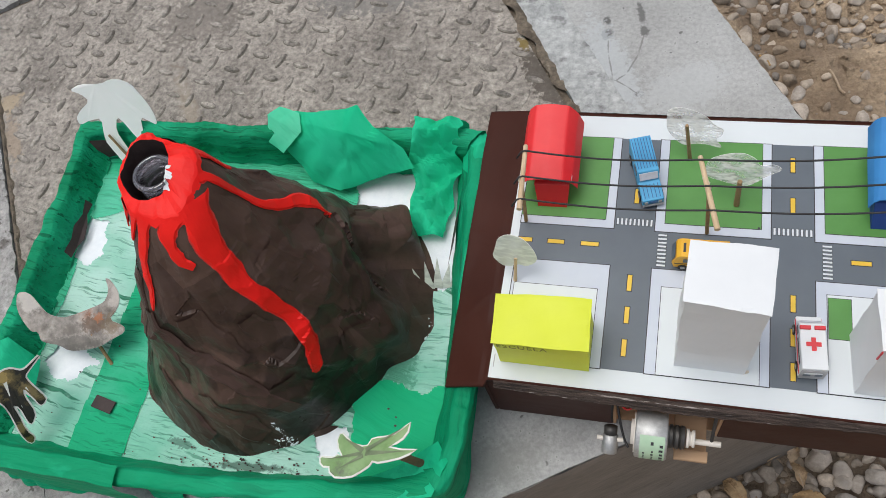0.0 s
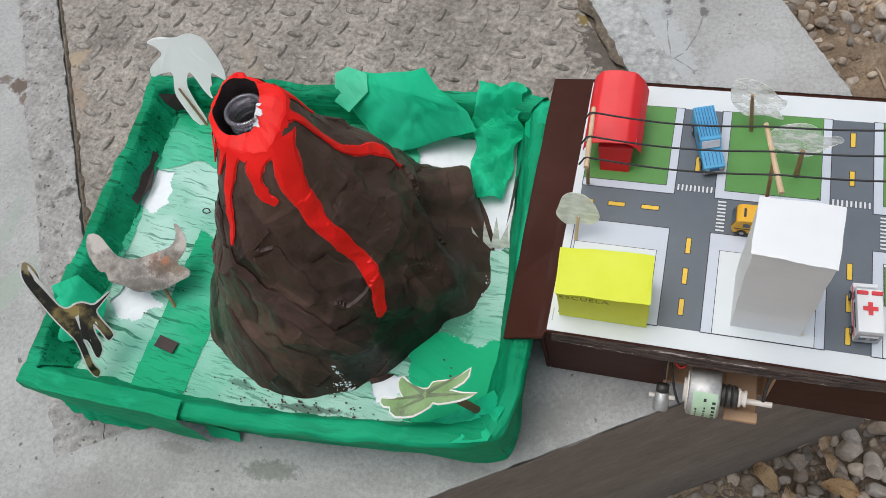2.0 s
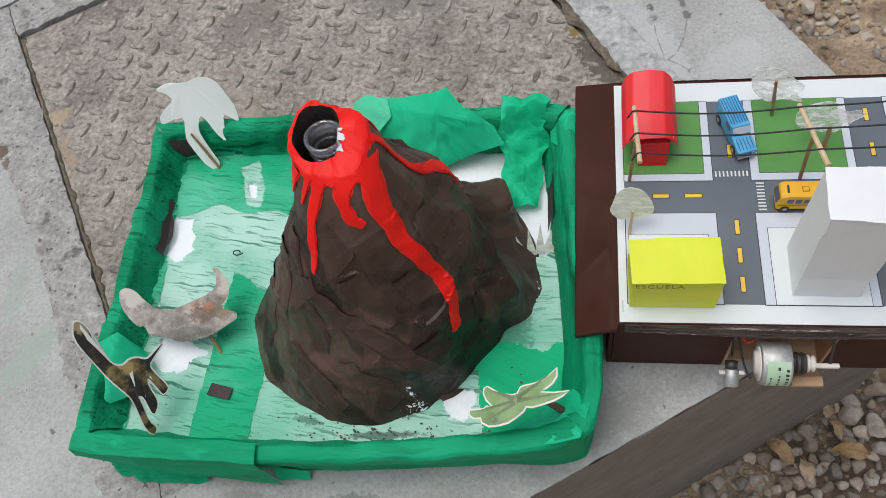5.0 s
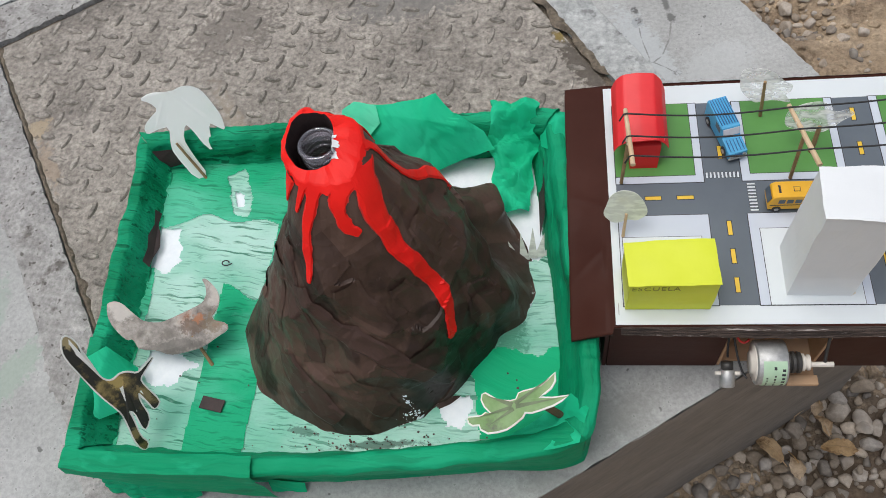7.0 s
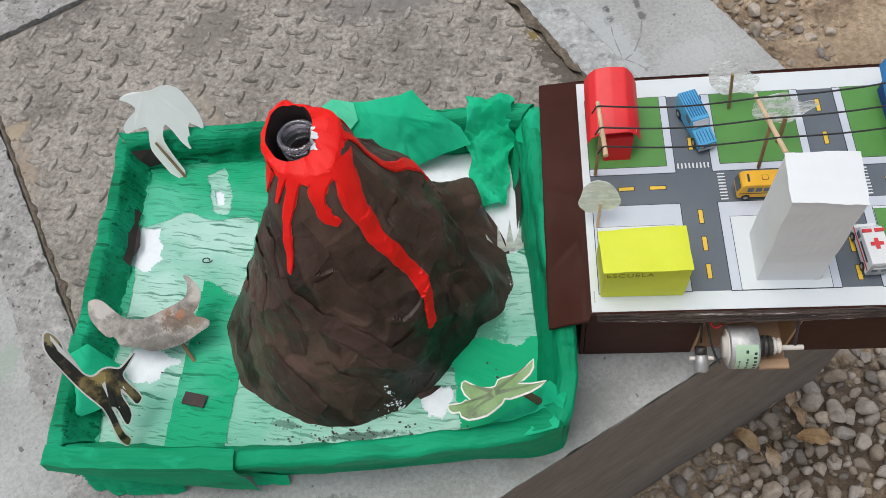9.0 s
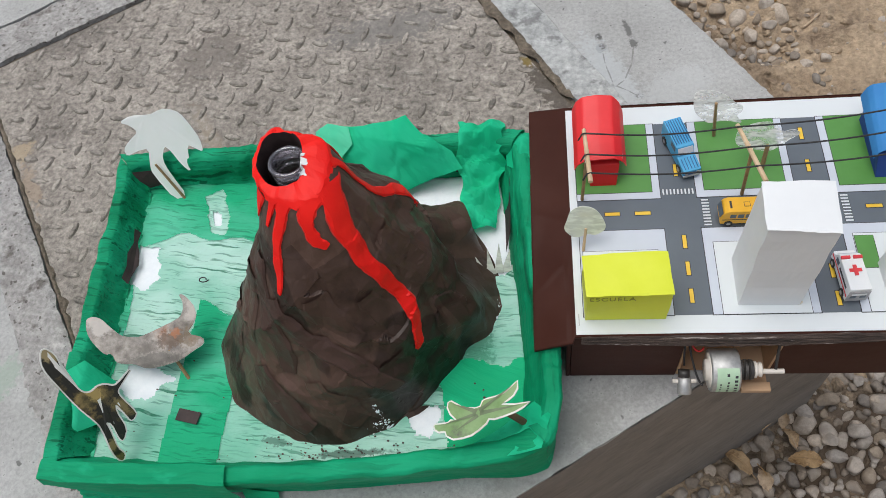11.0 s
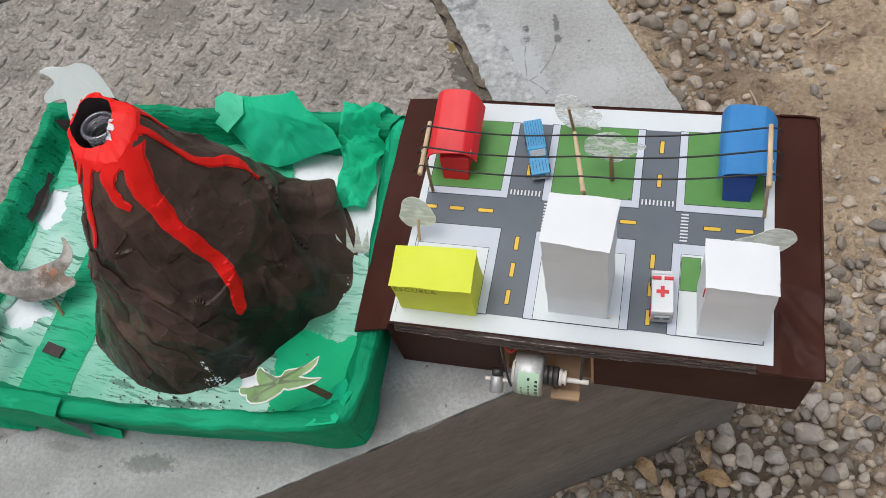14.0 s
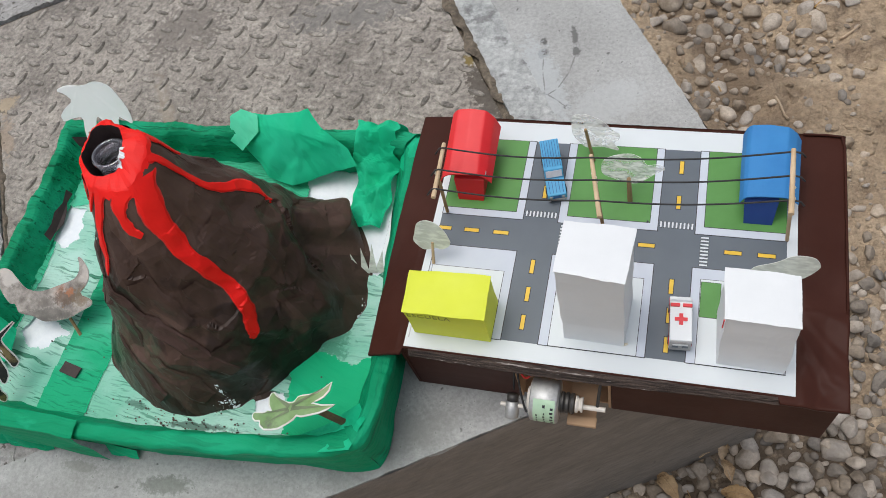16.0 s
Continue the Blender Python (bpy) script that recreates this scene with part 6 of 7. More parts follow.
vpart("windscreen", block(-0.0068, 0.0068, -0.0030, 0.0030, 0.0, 0.0006, 0, pose(0, 0.0078, 0.0168, -62)), SCREEN, truck, "pale printed windscreen")
for s in (-1, 1):
    vpart("side_window", block(s * 0.0081 - 0.0002, s * 0.0081 + 0.0002, -0.004, 0.004, 0.0135, 0.0185), WINDOW, truck)
    vpart("headlight", rod((s * 0.0052, 0.0252, 0.0075), (s * 0.0052, 0.0262, 0.0075), 0.0014, sides=12), GREY, truck)
vpart("bumper", block(-0.0078, 0.0078, 0.0252, 0.0264, 0.0030, 0.0050, 0.0003), GREY, truck)
vpart("grille", block(-0.0034, 0.0034, 0.0252, 0.0259, 0.0060, 0.0092), CARLINE, truck)
wheels(truck, 0.0082, (-0.016, 0.0165), 0.0042)

bus = vehicle("yellow_paper_bus", "folded yellow paper bus with printed windows", (0.1410, 0.1045, BASE), 90)
vpart("body", hull([(-0.019, 0.0025), (0.018, 0.0025), (0.0195, 0.009), (0.0165, 0.0185), (0.0135, 0.0205), (-0.019, 0.0205)], 0.0074), BUSYELLOW, bus)
vpart("windscreen", block(-0.0062, 0.0062, -0.0032, 0.0032, 0, 0.0005, 0, pose(0, 0.0183, 0.0140, -73)), WINDOW, bus, "dark printed windscreen")
for s in (-1, 1):
    for i in range(5):
        y = -0.0155 + i * 0.0062
        vpart("side_window", block(s * 0.0075 - 0.0002, s * 0.0075 + 0.0002, y - 0.0024, y + 0.0024, 0.0115, 0.0165), WINDOW, bus)
    vpart("trim_line", block(s * 0.0075 - 0.00015, s * 0.0075 + 0.00015, -0.0185, 0.0175, 0.0085, 0.0092), INK, bus)
vpart("roof_hatch", block(-0.0022, 0.0022, -0.004, 0.001, 0.0204, 0.0208), INK, bus)
vpart("roof_hatch_panel", block(-0.0018, 0.0018, -0.0036, 0.0006, 0.0206, 0.0210), BUSYELLOW, bus)
vpart("roof_vent", block(-0.0035, 0.0035, 0.0105, 0.0122, 0.0204, 0.0209), INK, bus)
wheels(bus, 0.0076, (-0.0115, 0.0115), 0.0034)

amb = vehicle("white_paper_ambulance", "folded white paper ambulance with a red cross", (0.2136, 0.0435, BASE), 3)
vpart("body", hull([(-0.0195, 0.003), (0.0205, 0.003), (0.0208, 0.0105), (0.0170, 0.0115), (0.0135, 0.0180), (0.0120, 0.0198), (-0.0195, 0.0205)], 0.0080), CARD, amb)
vpart("cross_upright", block(-0.0014, 0.0014, -0.0070, 0.0022, 0.0203, 0.0209), CROSS, amb, "red cross")
vpart("cross_arm", block(-0.0046, 0.0046, -0.0038, -0.0010, 0.0204, 0.0210), CROSS, amb, "red cross")
for s in (-1, 1):
    vpart("light_bar", block(s * 0.0045 - 0.0034, s * 0.0045 + 0.0034, 0.0078, 0.0104, 0.0196, 0.0214, 0.0003), CROSS, amb, "red light bar")
    vpart("side_stripe", block(s * 0.0081 - 0.0002, s * 0.0081 + 0.0002, -0.019, 0.0195, 0.0085, 0.0098), CROSS, amb)
    vpart("side_window", block(s * 0.0081 - 0.0002, s * 0.0081 + 0.0002, 0.007, 0.0125, 0.0115, 0.016), WINDOW, amb)
    vpart("side_print", block(s * 0.0081 - 0.0002, s * 0.0081 + 0.0002, -0.014, 0.004, 0.0125, 0.0145), INK, amb, "illegible dark print")
vpart("windscreen", block(-0.0066, 0.0066, -0.0026, 0.0026, 0, 0.0005, 0, pose(0, 0.0154, 0.0149, -62)), SCREEN, amb)
vpart("rear_panel", block(-0.0078, 0.0078, -0.0202, -0.0196, 0.0032, 0.0178), GREY, amb, "grey printed rear doors")
vpart("rear_print", block(-0.0055, 0.0055, -0.0205, -0.0203, 0.0125, 0.0150), CARD, amb)
for s in (-1, 1):
    vpart("rear_window", block(s * 0.0036 - 0.0022, s * 0.0036 + 0.0022, -0.0205, -0.0201, 0.0085, 0.0115), WINDOW, amb)
wheels(amb, 0.0082, (-0.0125, 0.0135), 0.0036)

# ---- small electric motor in the opening of the box ----
motor = thing("electric_motor", "small round steel motor with a green label", "motor", at=(0.117, -0.017, 0.06))
axis = pose(0.1055, -0.0175, 0.0585, 0, 90, 0)
part("can", lathe([(0.0002, 0), (0.0165, 0), (0.0175, 0.001), (0.0175, 0.0212), (0.0165, 0.0222), (0.007, 0.0222), (0.007, 0.024), (0.0002, 0.024)], axis, 48), METAL, motor, "brushed steel can", True)
part("end_cap", lathe([(0.0002, -0.003), (0.009, -0.003), (0.009, -0.001), (0.0145, -0.0008), (0.0145, 0.0002), (0.0002, 0.0002)], axis, 40), PLASTIC, motor, "off-white plastic end", True)
bm = grid_sheet(14, 20, lambda u, v: Vector((0.1090 + 0.0170 * u + wob(u, v, 2, 4, 0.0005), -0.0175 - 0.01775 * math.cos(radians(-40 + 112 * v)), 0.0585 + 0.01775 * math.sin(radians(-40 + 112 * v)))))
label_ob = part("label", bm, LABEL, motor, "pale green paper label", True)


def label_mark(x0, x1, a0, a1, material=INK):
    """A printed mark on the curved label between two angles above the horizontal."""
    return grid_sheet(3, 6, lambda u, v: Vector((x0 + (x1 - x0) * u, -0.0175 - 0.01787 * math.cos(radians(a0 + (a1 - a0) * v)), 0.0585 + 0.01787 * math.sin(radians(a0 + (a1 - a0) * v)))))


PRINT = [(0.1165, 0.1185, 50, 58)]
for x0, size, first, last, step in ((0.1112, 0.0013, -30, 30, 9), (0.1168, 0.0016, -30, 40, 10), (0.1222, 0.0026, -26, 56, 12)):
    PRINT += [(x0 + 0.0004 * ((k // step) % 2), x0 + size, k, k + step * 0.55) for k in range(first, last, step)]
for x0, x1, a0, a1 in PRINT:
    part("printed_mark", label_mark(x0, x1, a0, a1), INK, label_ob, "illegible dark print")
part("gear_collar", lathe([(0.0002, 0), (0.0085, 0), (0.0085, 0.002), (0.0072, 0.003), (0.0085, 0.004), (0.0085, 0.006), (0.0072, 0.007), (0.0085, 0.008), (0.0080, 0.0105), (0.0002, 0.0105)], pose(0.1290, -0.0175, 0.0585, 0, 90, 0), 30), DARKMETAL, motor, "dark gear collar")
part("pulley", lathe([(0.0002, 0.0), (0.0068, 0.0), (0.0068, 0.0018), (0.005, 0.0026), (0.005, 0.0036), (0.0062, 0.0044), (0.0062, 0.0058), (0.0002, 0.0058)], pose(0.1405, -0.0175, 0.0585, 0, 90, 0), 30), PLASTIC, motor, "white plastic pulley", True)
part("shaft", rod((0.1460, -0.0190, 0.0580), (0.1640, -0.0190, 0.0580), 0.0021), PLASTIC, motor, "white plastic rod")
part("crank_clip", tube([(0.158, 0.006, 0.086), (0.159, -0.004, 0.078), (0.158, -0.012, 0.066), (0.1575, -0.019, 0.0575)], 0.0013), DARKMETAL, motor)
part("wood_block", block(0.1335, 0.1570, -0.0285, -0.0205, 0.034, 0.0385, 0.0006), surface("pale_wood", (0.40, 0.25, 0.14), (0.50, 0.33, 0.20), 60, 0.8, 0.3, stretch=(0.2, 1, 1)), motor, "pale wooden strip")
part("wood_block", block(0.1330, 0.1560, -0.0200, 0.0290, 0.030, 0.0340, 0.0006), KRAFT, motor, "pale wooden strip")
small = thing("small_motor", "tiny steel cylinder motor hanging beside the larger one", "motor", at=(0.088, -0.02, 0.04))
part("can", lathe([(0.0002, 0), (0.0052, 0), (0.0058, 0.0006), (0.0058, 0.0135), (0.0050, 0.0142), (0.0002, 0.0142)], pose(0.0880, -0.0300, 0.0370, -58, 0, 0), 28), METAL, small, "", True)
part("terminal", rod((0.0785, -0.0215, 0.0445), (0.0828, -0.0215, 0.0445), 0.0017), PLASTIC, small)
part("terminal", rod((0.0932, -0.0215, 0.0445), (0.0975, -0.0215, 0.0445), 0.0017), PLASTIC, small)
part("cap", lathe([(0.0002, 0.0), (0.0048, 0.0), (0.0048, 0.006), (0.0002, 0.006)], pose(0.0880, -0.0180, 0.0445, -58, 0, 0), 20), DARKMETAL, small, "", True)
for pts, mat, name in ((((0.0885, -0.010, 0.050), (0.0870, 0.000, 0.062), (0.0900, 0.006, 0.074), (0.0915, 0.012, 0.082)), WIRE, "black"),
                       (((0.0900, 0.010, 0.078), (0.0930, -0.002, 0.064), (0.0985, -0.007, 0.062), (0.1025, -0.002, 0.068)), REDWIRE, "red"),
                       (((0.0905, 0.004, 0.072), (0.0935, -0.010, 0.058), (0.0975, -0.022, 0.046), (0.1015, -0.027, 0.048)), WIRE, "black")):
    w = thing("lead_wire", name + " insulated lead between the motors", "wire", "motor leads", at=pts[0])
    q = [Vector(p) for p in pts]
    fine = [q[0].lerp(q[1], s).lerp(q[1].lerp(q[2], s), s).lerp(q[1].lerp(q[2], s).lerp(q[2].lerp(q[3], s), s), s) for s in [i / 12 for i in range(13)]]
    part("lead", tube(fine, 0.0009), mat, w, smooth=True)

# ---- ground below the platform ----
def spread_axis(n, near, far):
    return [near * t + (far - near) * t ** 7 for t in [(2 * i / n - 1) for i in range(n + 1)]]


CELLS = 330
xs = [0.35 + a for a in spread_axis(CELLS, 1.3, 60)]
ys = [0.4 + a for a in spread_axis(CELLS, 1.3, 60)]


DRIFTS = [(0.165, 0.875, 0.055), (0.225, 0.850, 0.050), (0.290, 0.825, 0.045), (0.350, 0.780, 0.040), (0.395, 0.755, 0.032), (0.250, 0.765, 0.038), (0.235, 0.690, 0.030), (0.290, 0.655, 0.036), (0.50, 0.47, 0.06), (0.50, 0.36, 0.06)]


def drift(x, y):
    """Where washed-up pebbles lie in hollows of the sandy soil, 0 to 1."""
    return min(1.0, sum(math.exp(-((x - a) ** 2 + (y - b) ** 2) / (r * r)) for a, b, r in DRIFTS))


def ground_z(x, y):
    u, v = to_uv(x, y)
    rise = 0.045 * max(0.0, min(1.0, (y - 0.25) / 0.6)) if u > 0 else 0.0
    far = max(0.0, min(1.0, (y - 0.45) / 0.15))
    mounds = far * (0.016 * (0.4 - abs(wob(x, y, 9, 9, 1.5))) + 0.011 * (0.4 - abs(wob(y, x, 5, 23, 1.5))) - 0.020 * drift(x, y))
    clods = max(0.0, wob(x, y, 6, 4, 1.0) + 0.35) * (0.013 * (0.5 - abs(wob(x, y, 2, 17, 1.6))) + 0.007 * (0.5 - abs(wob(y, x, 3, 41, 1.6))))
    return GROUND_Z + rise + mounds + wob(x, y, 0, 5, 0.020) + wob(x, y, 4, 19, 0.010) + clods + wob(x, y, 8, 70, 0.004)


bm = bmesh.new()
vs = [[bm.verts.new((x, y, ground_z(x, y))) for x in xs] for y in ys]
for j in range(CELLS):
    for i in range(CELLS):
        bm.faces.new((vs[j][i], vs[j][i + 1], vs[j + 1][i + 1], vs[j + 1][i]))
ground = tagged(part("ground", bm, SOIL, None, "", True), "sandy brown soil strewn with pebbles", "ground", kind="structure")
STONES = []
for k in range(48):
    rnd = random.Random(100 + k % 24)
    bm = bmesh.new()
    bmesh.ops.create_icosphere(bm, subdivisions=3 - k // 24, radius=1.0)
    flat, wide = rnd.uniform(0.5, 0.85), rnd.uniform(0.62, 0.95)
    chips = []
    for _ in range((4, 8, 11)[k % 3]):
        n = Vector((rnd.gauss(0, 1), rnd.gauss(0, 1), rnd.gauss(0, 0.8))).normalized()
        chips.append((n, rnd.uniform(0.52, 0.84)))
    for v in bm.verts:
        q = v.co * (1 + 0.26 * noise.noise(v.co * 1.1 + Vector((k % 24 * 7, 0, 0))))
        for n, d in chips:
            over = q.dot(n) - d
            if over > 0:
                q = q - n * over * 0.96
        q *= 1 + 0.05 * noise.noise(v.co * 3.5 + Vector((0, k * 5, 0)))
        v.co = Vector((q.x, q.y * wide, q.z * flat)) * 1.12
    me = bpy.data.meshes.new("pebble")
    bm.to_mesh(me)
    bm.free()
    me.materials.append(STONE)
    for p in me.polygons:
        p.use_smooth = True
    STONES.append(me)


def stone_density(x, y):
    """How thickly pebbles lie: a drift beside the platform, sandy soil with loose ones further out."""
    u, v = to_uv(x, y)
    heap = max(0.0, 1 - abs(u - 0.62) / 0.20) * max(0.0, min(1.0, (v - 0.18) / 0.12)) * max(0.0, min(1.0, (0.62 - y) / 0.1))
    d = 0.025 + 0.25 * max(0.0, wob(x, y, 2, 6.5, 1.0) - 0.15) + heap * (0.35 + wob(x, y, 4, 11, 1.2)) + 1.1 * max(0.0, drift(x, y) - 0.22)
    return max(0.02, min(1.0, d))


rnd = random.Random(5)
placed, cells = [], {}


def strew(count, size, area, chance, gap, heap=0.0):
    """Drops pebbles of about one size at random where they find room."""
    x0, x1, y0, y1 = area
    for _ in range(count):
        r = size * rnd.uniform(0.72, 1.25)
        x, y = rnd.uniform(x0, x1), rnd.uniform(y0, y1)
        u, v = to_uv(x, y)
        if u < EDGE_U + r * 0.8 and v > EDGE_V - r * 0.8 or rnd.random() > chance(x, y):
            continue
        cx, cy = int(x / 0.03), int(y / 0.03)
        if any((x - a) ** 2 + (y - b) ** 2 < ((r + c) * gap) ** 2 for i in (-1, 0, 1) for j in (-1, 0, 1) for a, b, c in cells.get((cx + i, cy + j), ())):
            continue
        cells.setdefault((cx, cy), []).append((x, y, r))
        placed.append((x, y, r, rnd.randrange(24) + (24 if r < 0.0085 else 0), rnd.uniform(0, 6.28), rnd.uniform(-0.5, 0.5), rnd.uniform(-0.5, 0.5), rnd.uniform(-0.25, 0.3) + heap))


def bank(x, y):
    """The dense bank of pebbles along the front wall."""
    u, v = to_uv(x, y)
    return 1.0 if v < 0.20 + wob(x, y, 3, 6, 0.08) and u < 0.66 and v > -0.42 + wob(x, y, 1, 5, 0.1) else 0.0


FRONT, ALL = (-0.25, 0.75, -0.45, 0.40), (-0.2, 1.0, -0.3, 1.3)
strew(260, 0.0165, FRONT, bank, 0.84)
strew(5000, 0.0112, FRONT, bank, 0.74)
strew(12000, 0.0078, FRONT, bank, 0.74)
strew(12000, 0.0050, FRONT, bank, 0.76)
ground_layer = {k: list(q) for k, q in cells.items()}
cells.clear()
strew(900, 0.0120, FRONT, lambda x, y: bank(x, y) * 0.7, 1.0, 0.9)
strew(2500, 0.0080, FRONT, lambda x, y: bank(x, y) * 0.7, 1.0, 1.1)
cells.clear()
cells.update(ground_layer)
HOLLOW = (0.10, 0.48, 0.58, 0.98)
strew(70, 0.0200, HOLLOW, stone_density, 0.95)
strew(800, 0.0140, HOLLOW, stone_density, 0.84)
strew(2500, 0.0098, HOLLOW, stone_density, 0.80)
strew(3500, 0.0065, HOLLOW, stone_density, 0.80)
strew(60, 0.0230, ALL, stone_density, 0.95)
strew(700, 0.0160, ALL, stone_density, 0.88)
strew(4500, 0.0118, ALL, stone_density, 0.80)
strew(6000, 0.0078, ALL, stone_density, 0.85)
strew(9000, 0.0050, ALL, stone_density, 0.85)
strew(5000, 0.0030, ALL, lambda x, y: 0.18 + 0.6 * drift(x, y), 0.9)
near = sorted((p for p in placed if 0.05 < p[0] < 0.62 and -0.15 < p[1] < 0.95), key=lambda p: -p[2])[:300]
chosen = set(near)
rest_v, rest_f = [], []
for p in placed:
    x, y, r, k, a, b, c, up = p
    m = Matrix.Translation((x, y, ground_z(x, y) + r * up)) @ Euler((b, c, a)).to_matrix().to_4x4() @ Matrix.Diagonal((r, r, r, 1))
    if p in chosen:
        ob = new("pebble", STONES[k])
        ob.matrix_basis = m
        ob.parent = ground
    else:
        o = len(rest_v)
        rest_v += [m @ v.co for v in STONES[k].vertices]
        rest_f += [[o + i for i in f.vertices] for f in STONES[k].polygons]
me = bpy.data.meshes.new("gravel")
me.from_pydata(rest_v, [], rest_f)
GRAVEL = STONE.copy()
GRAVEL.name = "loose_gravel"
info = next(n for n in GRAVEL.node_tree.nodes if n.bl_idname == "ShaderNodeObjectInfo")
isle = GRAVEL.node_tree.nodes.new("ShaderNodeNewGeometry")
for l in list(info.outputs["Random"].links):
    GRAVEL.node_tree.links.new(isle.outputs["Random Per Island"], l.to_socket)
me.materials.append(GRAVEL)
for p in me.polygons:
    p.use_smooth = True
gravel = new("gravel", me)
gravel.parent = ground
tagged(gravel, "small grey and tan gravel", kind="stuff")

clod = bmesh.new()
bmesh.ops.create_icosphere(clod, subdivisions=2, radius=1.0)
lump = [v.co.copy() for v in clod.verts]
lump_faces = [[v.index for v in f.verts] for f in clod.faces]
clod.free()
rest_v, rest_f = [], []
for i in range(2600):
    x, y = rnd.uniform(0.0, 1.0), rnd.uniform(-0.3, 1.3)
    u, v = to_uv(x, y)
    if u < EDGE_U + 0.02 and v > EDGE_V - 0.02 or wob(x, y, 6, 7, 1.0) < rnd.uniform(-0.5, 0.35):
        continue
    r = 0.0025 + 0.008 * rnd.random() ** 3
    m = Matrix.Translation((x, y, ground_z(x, y))) @ Euler((0, 0, rnd.uniform(0, 6.3))).to_matrix().to_4x4() @ Matrix.Diagonal((r * rnd.uniform(0.8, 1.7), r, r * rnd.uniform(0.4, 0.9), 1))
    o, k = len(rest_v), rnd.uniform(0, 50)
    rest_v += [m @ (p * (1 + 0.5 * noise.noise(p * 1.6 + Vector((k, 0, 0))))) for p in lump]
    rest_f += [[o + n for n in f] for f in lump_faces]
me = bpy.data.meshes.new("soil_clods")
me.from_pydata(rest_v, [], rest_f)
me.materials.append(SOIL)
clods = new("soil_clods", me)
clods.parent = ground
tagged(clods, "crumbly clods of sandy soil", kind="stuff")

for ax, ay, bx, by in ((0.400, 0.855, 0.428, 0.885), (0.440, 0.800, 0.468, 0.818), (0.262, 0.690, 0.247, 0.716), (0.345, 0.680, 0.366, 0.640), (0.545, 0.62, 0.575, 0.655)):
    straw = thing("dry_straw", "short dry tan straw lying on the soil", "straw", "straws on the soil", at=(ax, ay, ground_z(ax, ay)))
    part("stalk", tube([(ax + (bx - ax) * k / 4, ay + (by - ay) * k / 4 + 0.002 * math.sin(k), ground_z(ax + (bx - ax) * k / 4, ay + (by - ay) * k / 4) + 0.004) for k in range(5)], 0.0020, 6), DRYLEAF, straw)

for x, y, a, ln in ((0.2325, 0.0394, -48, 0.042), (0.303, 0.072, -62, 0.030), (0.322, 0.045, -8, 0.044), (0.300, 0.103, 80, 0.026), (0.277, 0.092, 35, 0.026), (0.262, 0.022, 110, 0.032)):
    leaf = thing("dry_leaf", "curled dry tan leaf lying on the pebbles", "leaf", "dry leaves", at=(x, y, ground_z(x, y) + 0.020))

    def leaf_at(s, t):
        w = ln * 0.36 * math.sin(math.pi * min(0.985, 0.015 + s)) ** 0.75 * (1 + wob(s, x, 3, 9, 0.3))
        q = 2 * t - 1
        return Vector((ln * (s - 0.5) + wob(s, t, x, 6, 0.002), w * q * (1 - 0.25 * abs(q)), 0.34 * w * abs(q) ** 1.3 + 0.010 * math.sin(3.2 * s) + 0.005 * math.sin(6 * s + 9 * x) * q + 0.020))
    bm = shell(grid_sheet(16, 10, leaf_at), 0.0006)
    bmesh.ops.transform(bm, matrix=pose(x, y, ground_z(x, y), 10 * math.sin(40 * x), -8, a), verts=bm.verts[:])
    blade = part("blade", bm, DRYLEAF, leaf, smooth=True)
    part("midrib", tube([Vector((x, y, ground_z(x, y))) + Matrix.Rotation(radians(a), 3, "Z") @ Vector((ln * (s - 0.5), 0, 0.010 * math.sin(3.2 * s) + 0.0212)) for s in (0.05, 0.3, 0.55, 0.8, 1.12)], 0.0007), DRYLEAF, blade, "leaf stalk")

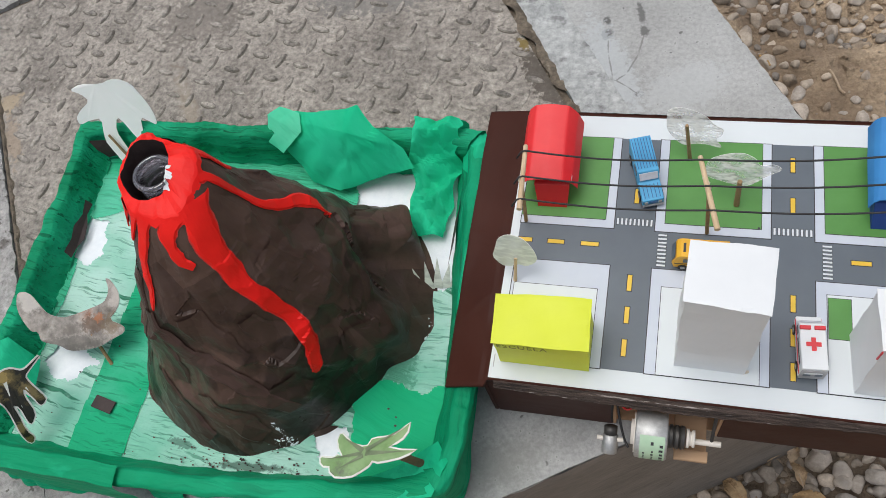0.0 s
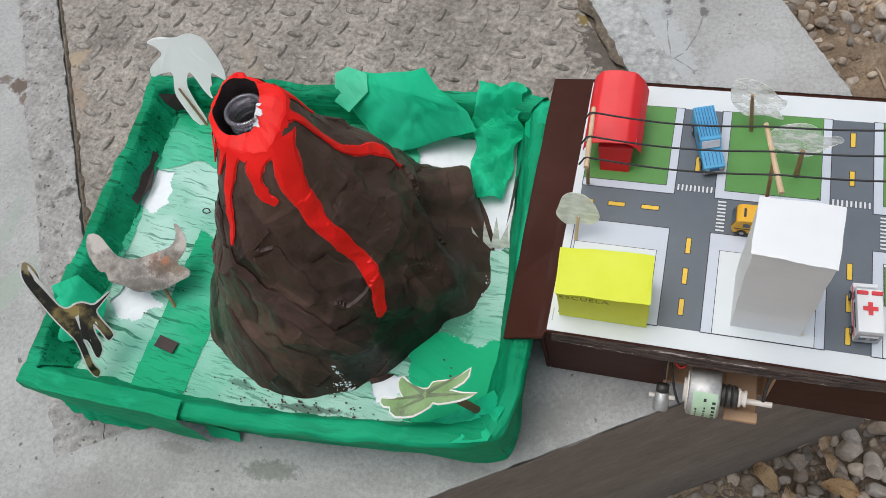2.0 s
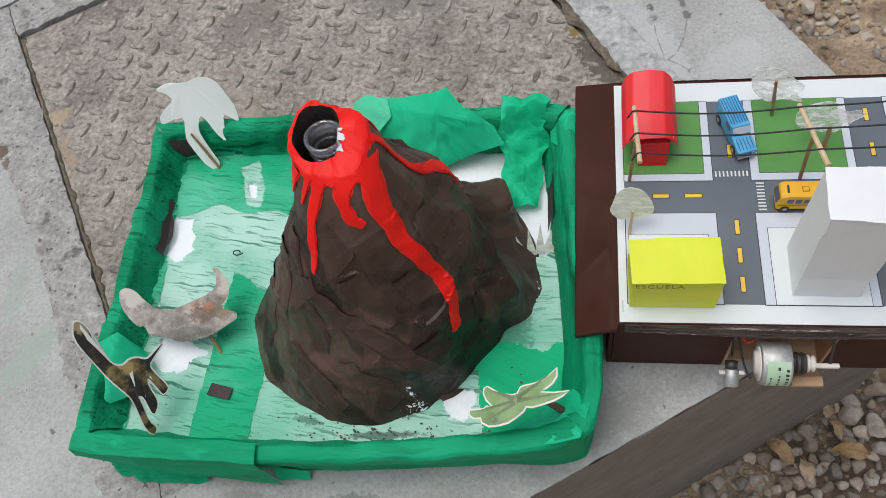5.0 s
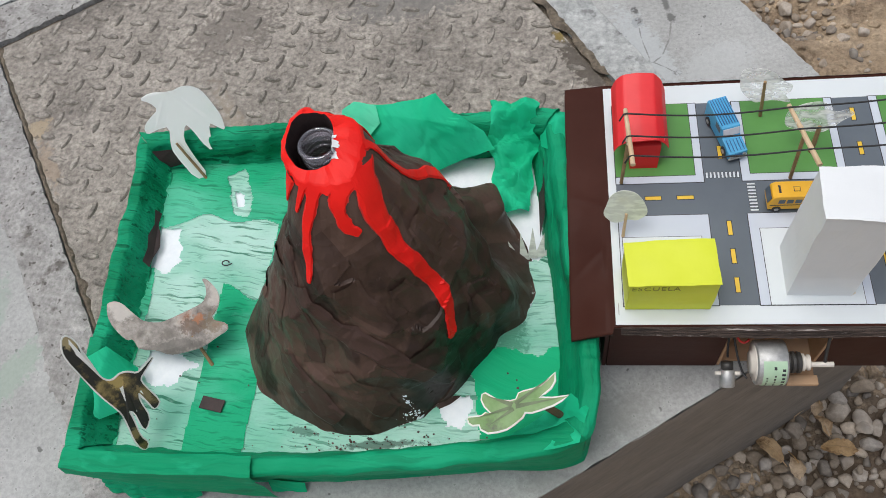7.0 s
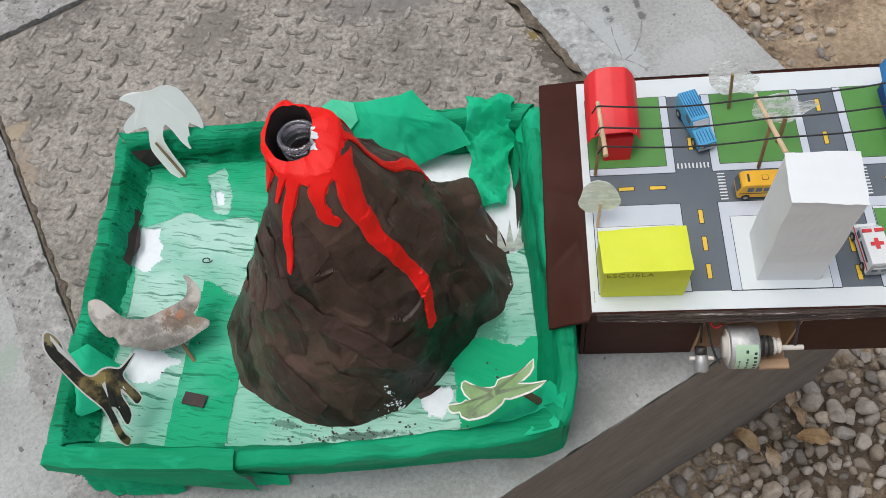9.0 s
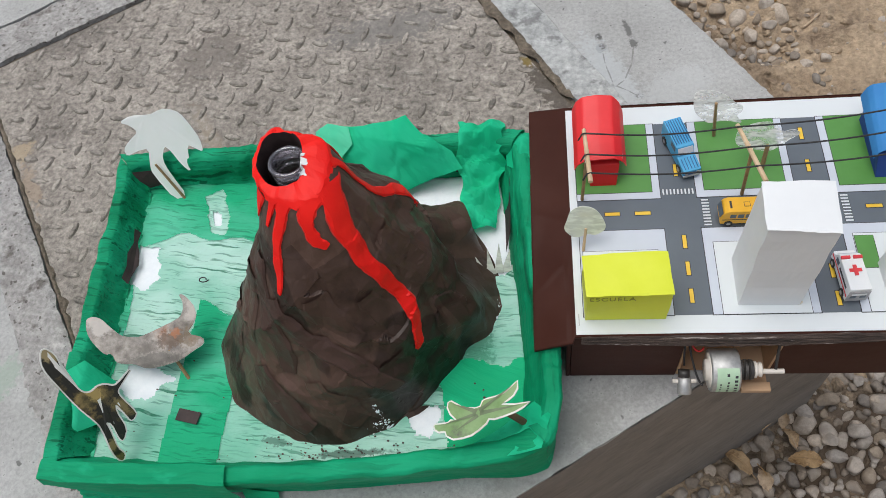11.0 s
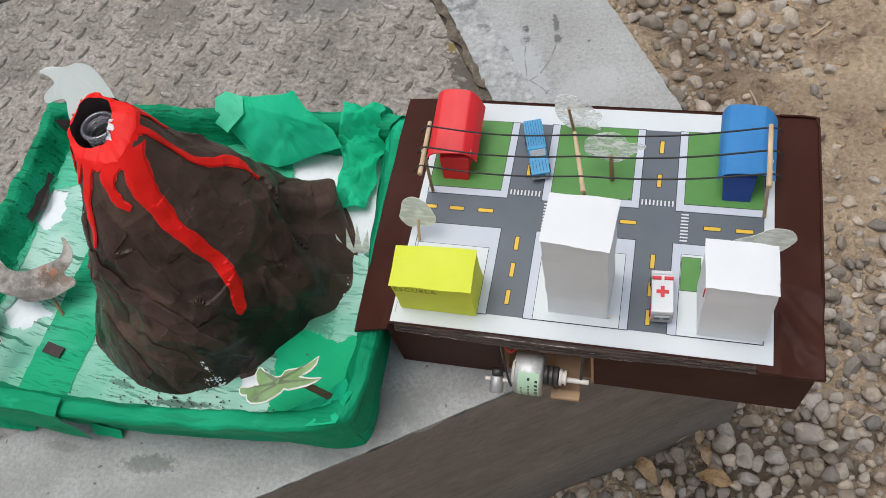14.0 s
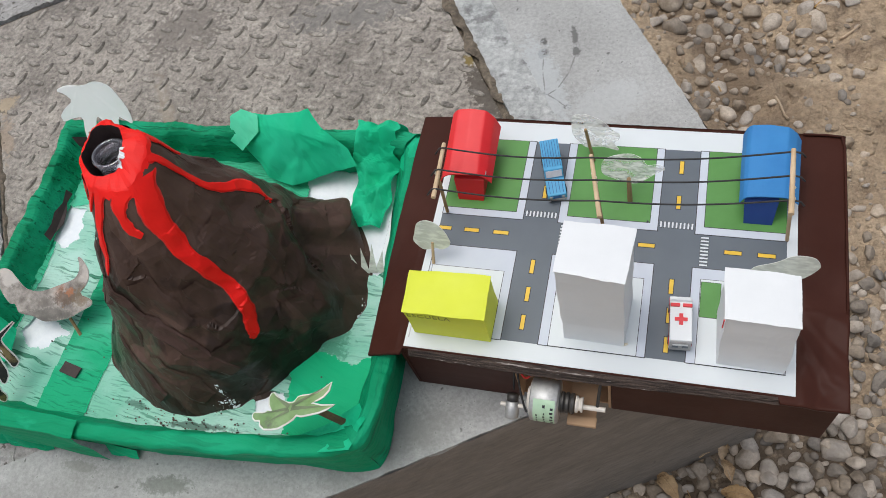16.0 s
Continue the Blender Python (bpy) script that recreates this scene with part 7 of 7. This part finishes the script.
# ---- raised bars of the tread plate ----
def lozenge():
    bm = bmesh.new()
    n = 10
    low, mid, hi = [], [], []
    for i in range(n):
        a = 2 * math.pi * i / n
        c, s = math.cos(a), math.sin(a)
        low.append(bm.verts.new((0.0118 * c, 0.0048 * s * (1 - 0.12 * abs(c)), 0)))
        mid.append(bm.verts.new((0.0104 * c, 0.0038 * s * (1 - 0.12 * abs(c)), 0.0009)))
        hi.append(bm.verts.new((0.0088 * c, 0.0026 * s * (1 - 0.12 * abs(c)), 0.0024)))
    bm.faces.new(hi)
    for i in range(n):
        k = (i + 1) % n
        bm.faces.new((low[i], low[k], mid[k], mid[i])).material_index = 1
        bm.faces.new((mid[i], mid[k], hi[k], hi[i]))
    me = bpy.data.meshes.new("raised_bar")
    bm.to_mesh(me)
    bm.free()
    me.materials.append(LOZENGE)
    me.materials.append(LOZENGE_FOOT)
    return me


bar = lozenge()
STEP, LEAN_A = 0.0255, radians(-13.8)
spots = []
for i in range(-60, 60):
    for j in range(-60, 60):
        x = -0.3465 + STEP * (i * math.cos(LEAN_A) - j * math.sin(LEAN_A))
        y = 0.393 + STEP * (i * math.sin(LEAN_A) + j * math.cos(LEAN_A))
        u, v = to_uv(x, y)
        if U0 + 0.014 < u < U1 - 0.016 and V0 + 0.012 < v < V1 - 0.012:
            spots.append((x, y, LEAN_A + (math.pi / 2 if (i + j) % 2 else 0)))
spots.sort(key=lambda p: (p[0] + 0.25) ** 2 + (p[1] - 0.36) ** 2)
rest_v, rest_f = [], []
for n, (x, y, a) in enumerate(spots):
    m = pose(x + random.gauss(0, 0.0006), y + random.gauss(0, 0.0006), -0.0053, 0, 0, math.degrees(a) + random.gauss(0, 3)) @ Matrix.Diagonal((random.uniform(0.85, 1.08), random.uniform(0.8, 1.1), random.uniform(0.6, 1.1), 1))
    if n < 300:
        ob = new("raised_bar", bar)
        ob.matrix_basis = m
        ob.parent = plate
    else:
        o = len(rest_v)
        rest_v += [m @ v.co for v in bar.vertices]
        rest_f += [[o + i for i in f.vertices] for f in bar.polygons]
me = bpy.data.meshes.new("raised_bars")
me.from_pydata(rest_v, [], rest_f)
me.materials.append(LOZENGE)
me.materials.append(LOZENGE_FOOT)
per = len(bar.polygons)
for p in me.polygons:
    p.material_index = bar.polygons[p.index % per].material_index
ob = new("raised_bars", me)
ob.parent = plate
tagged(ob, "", kind="stuff")
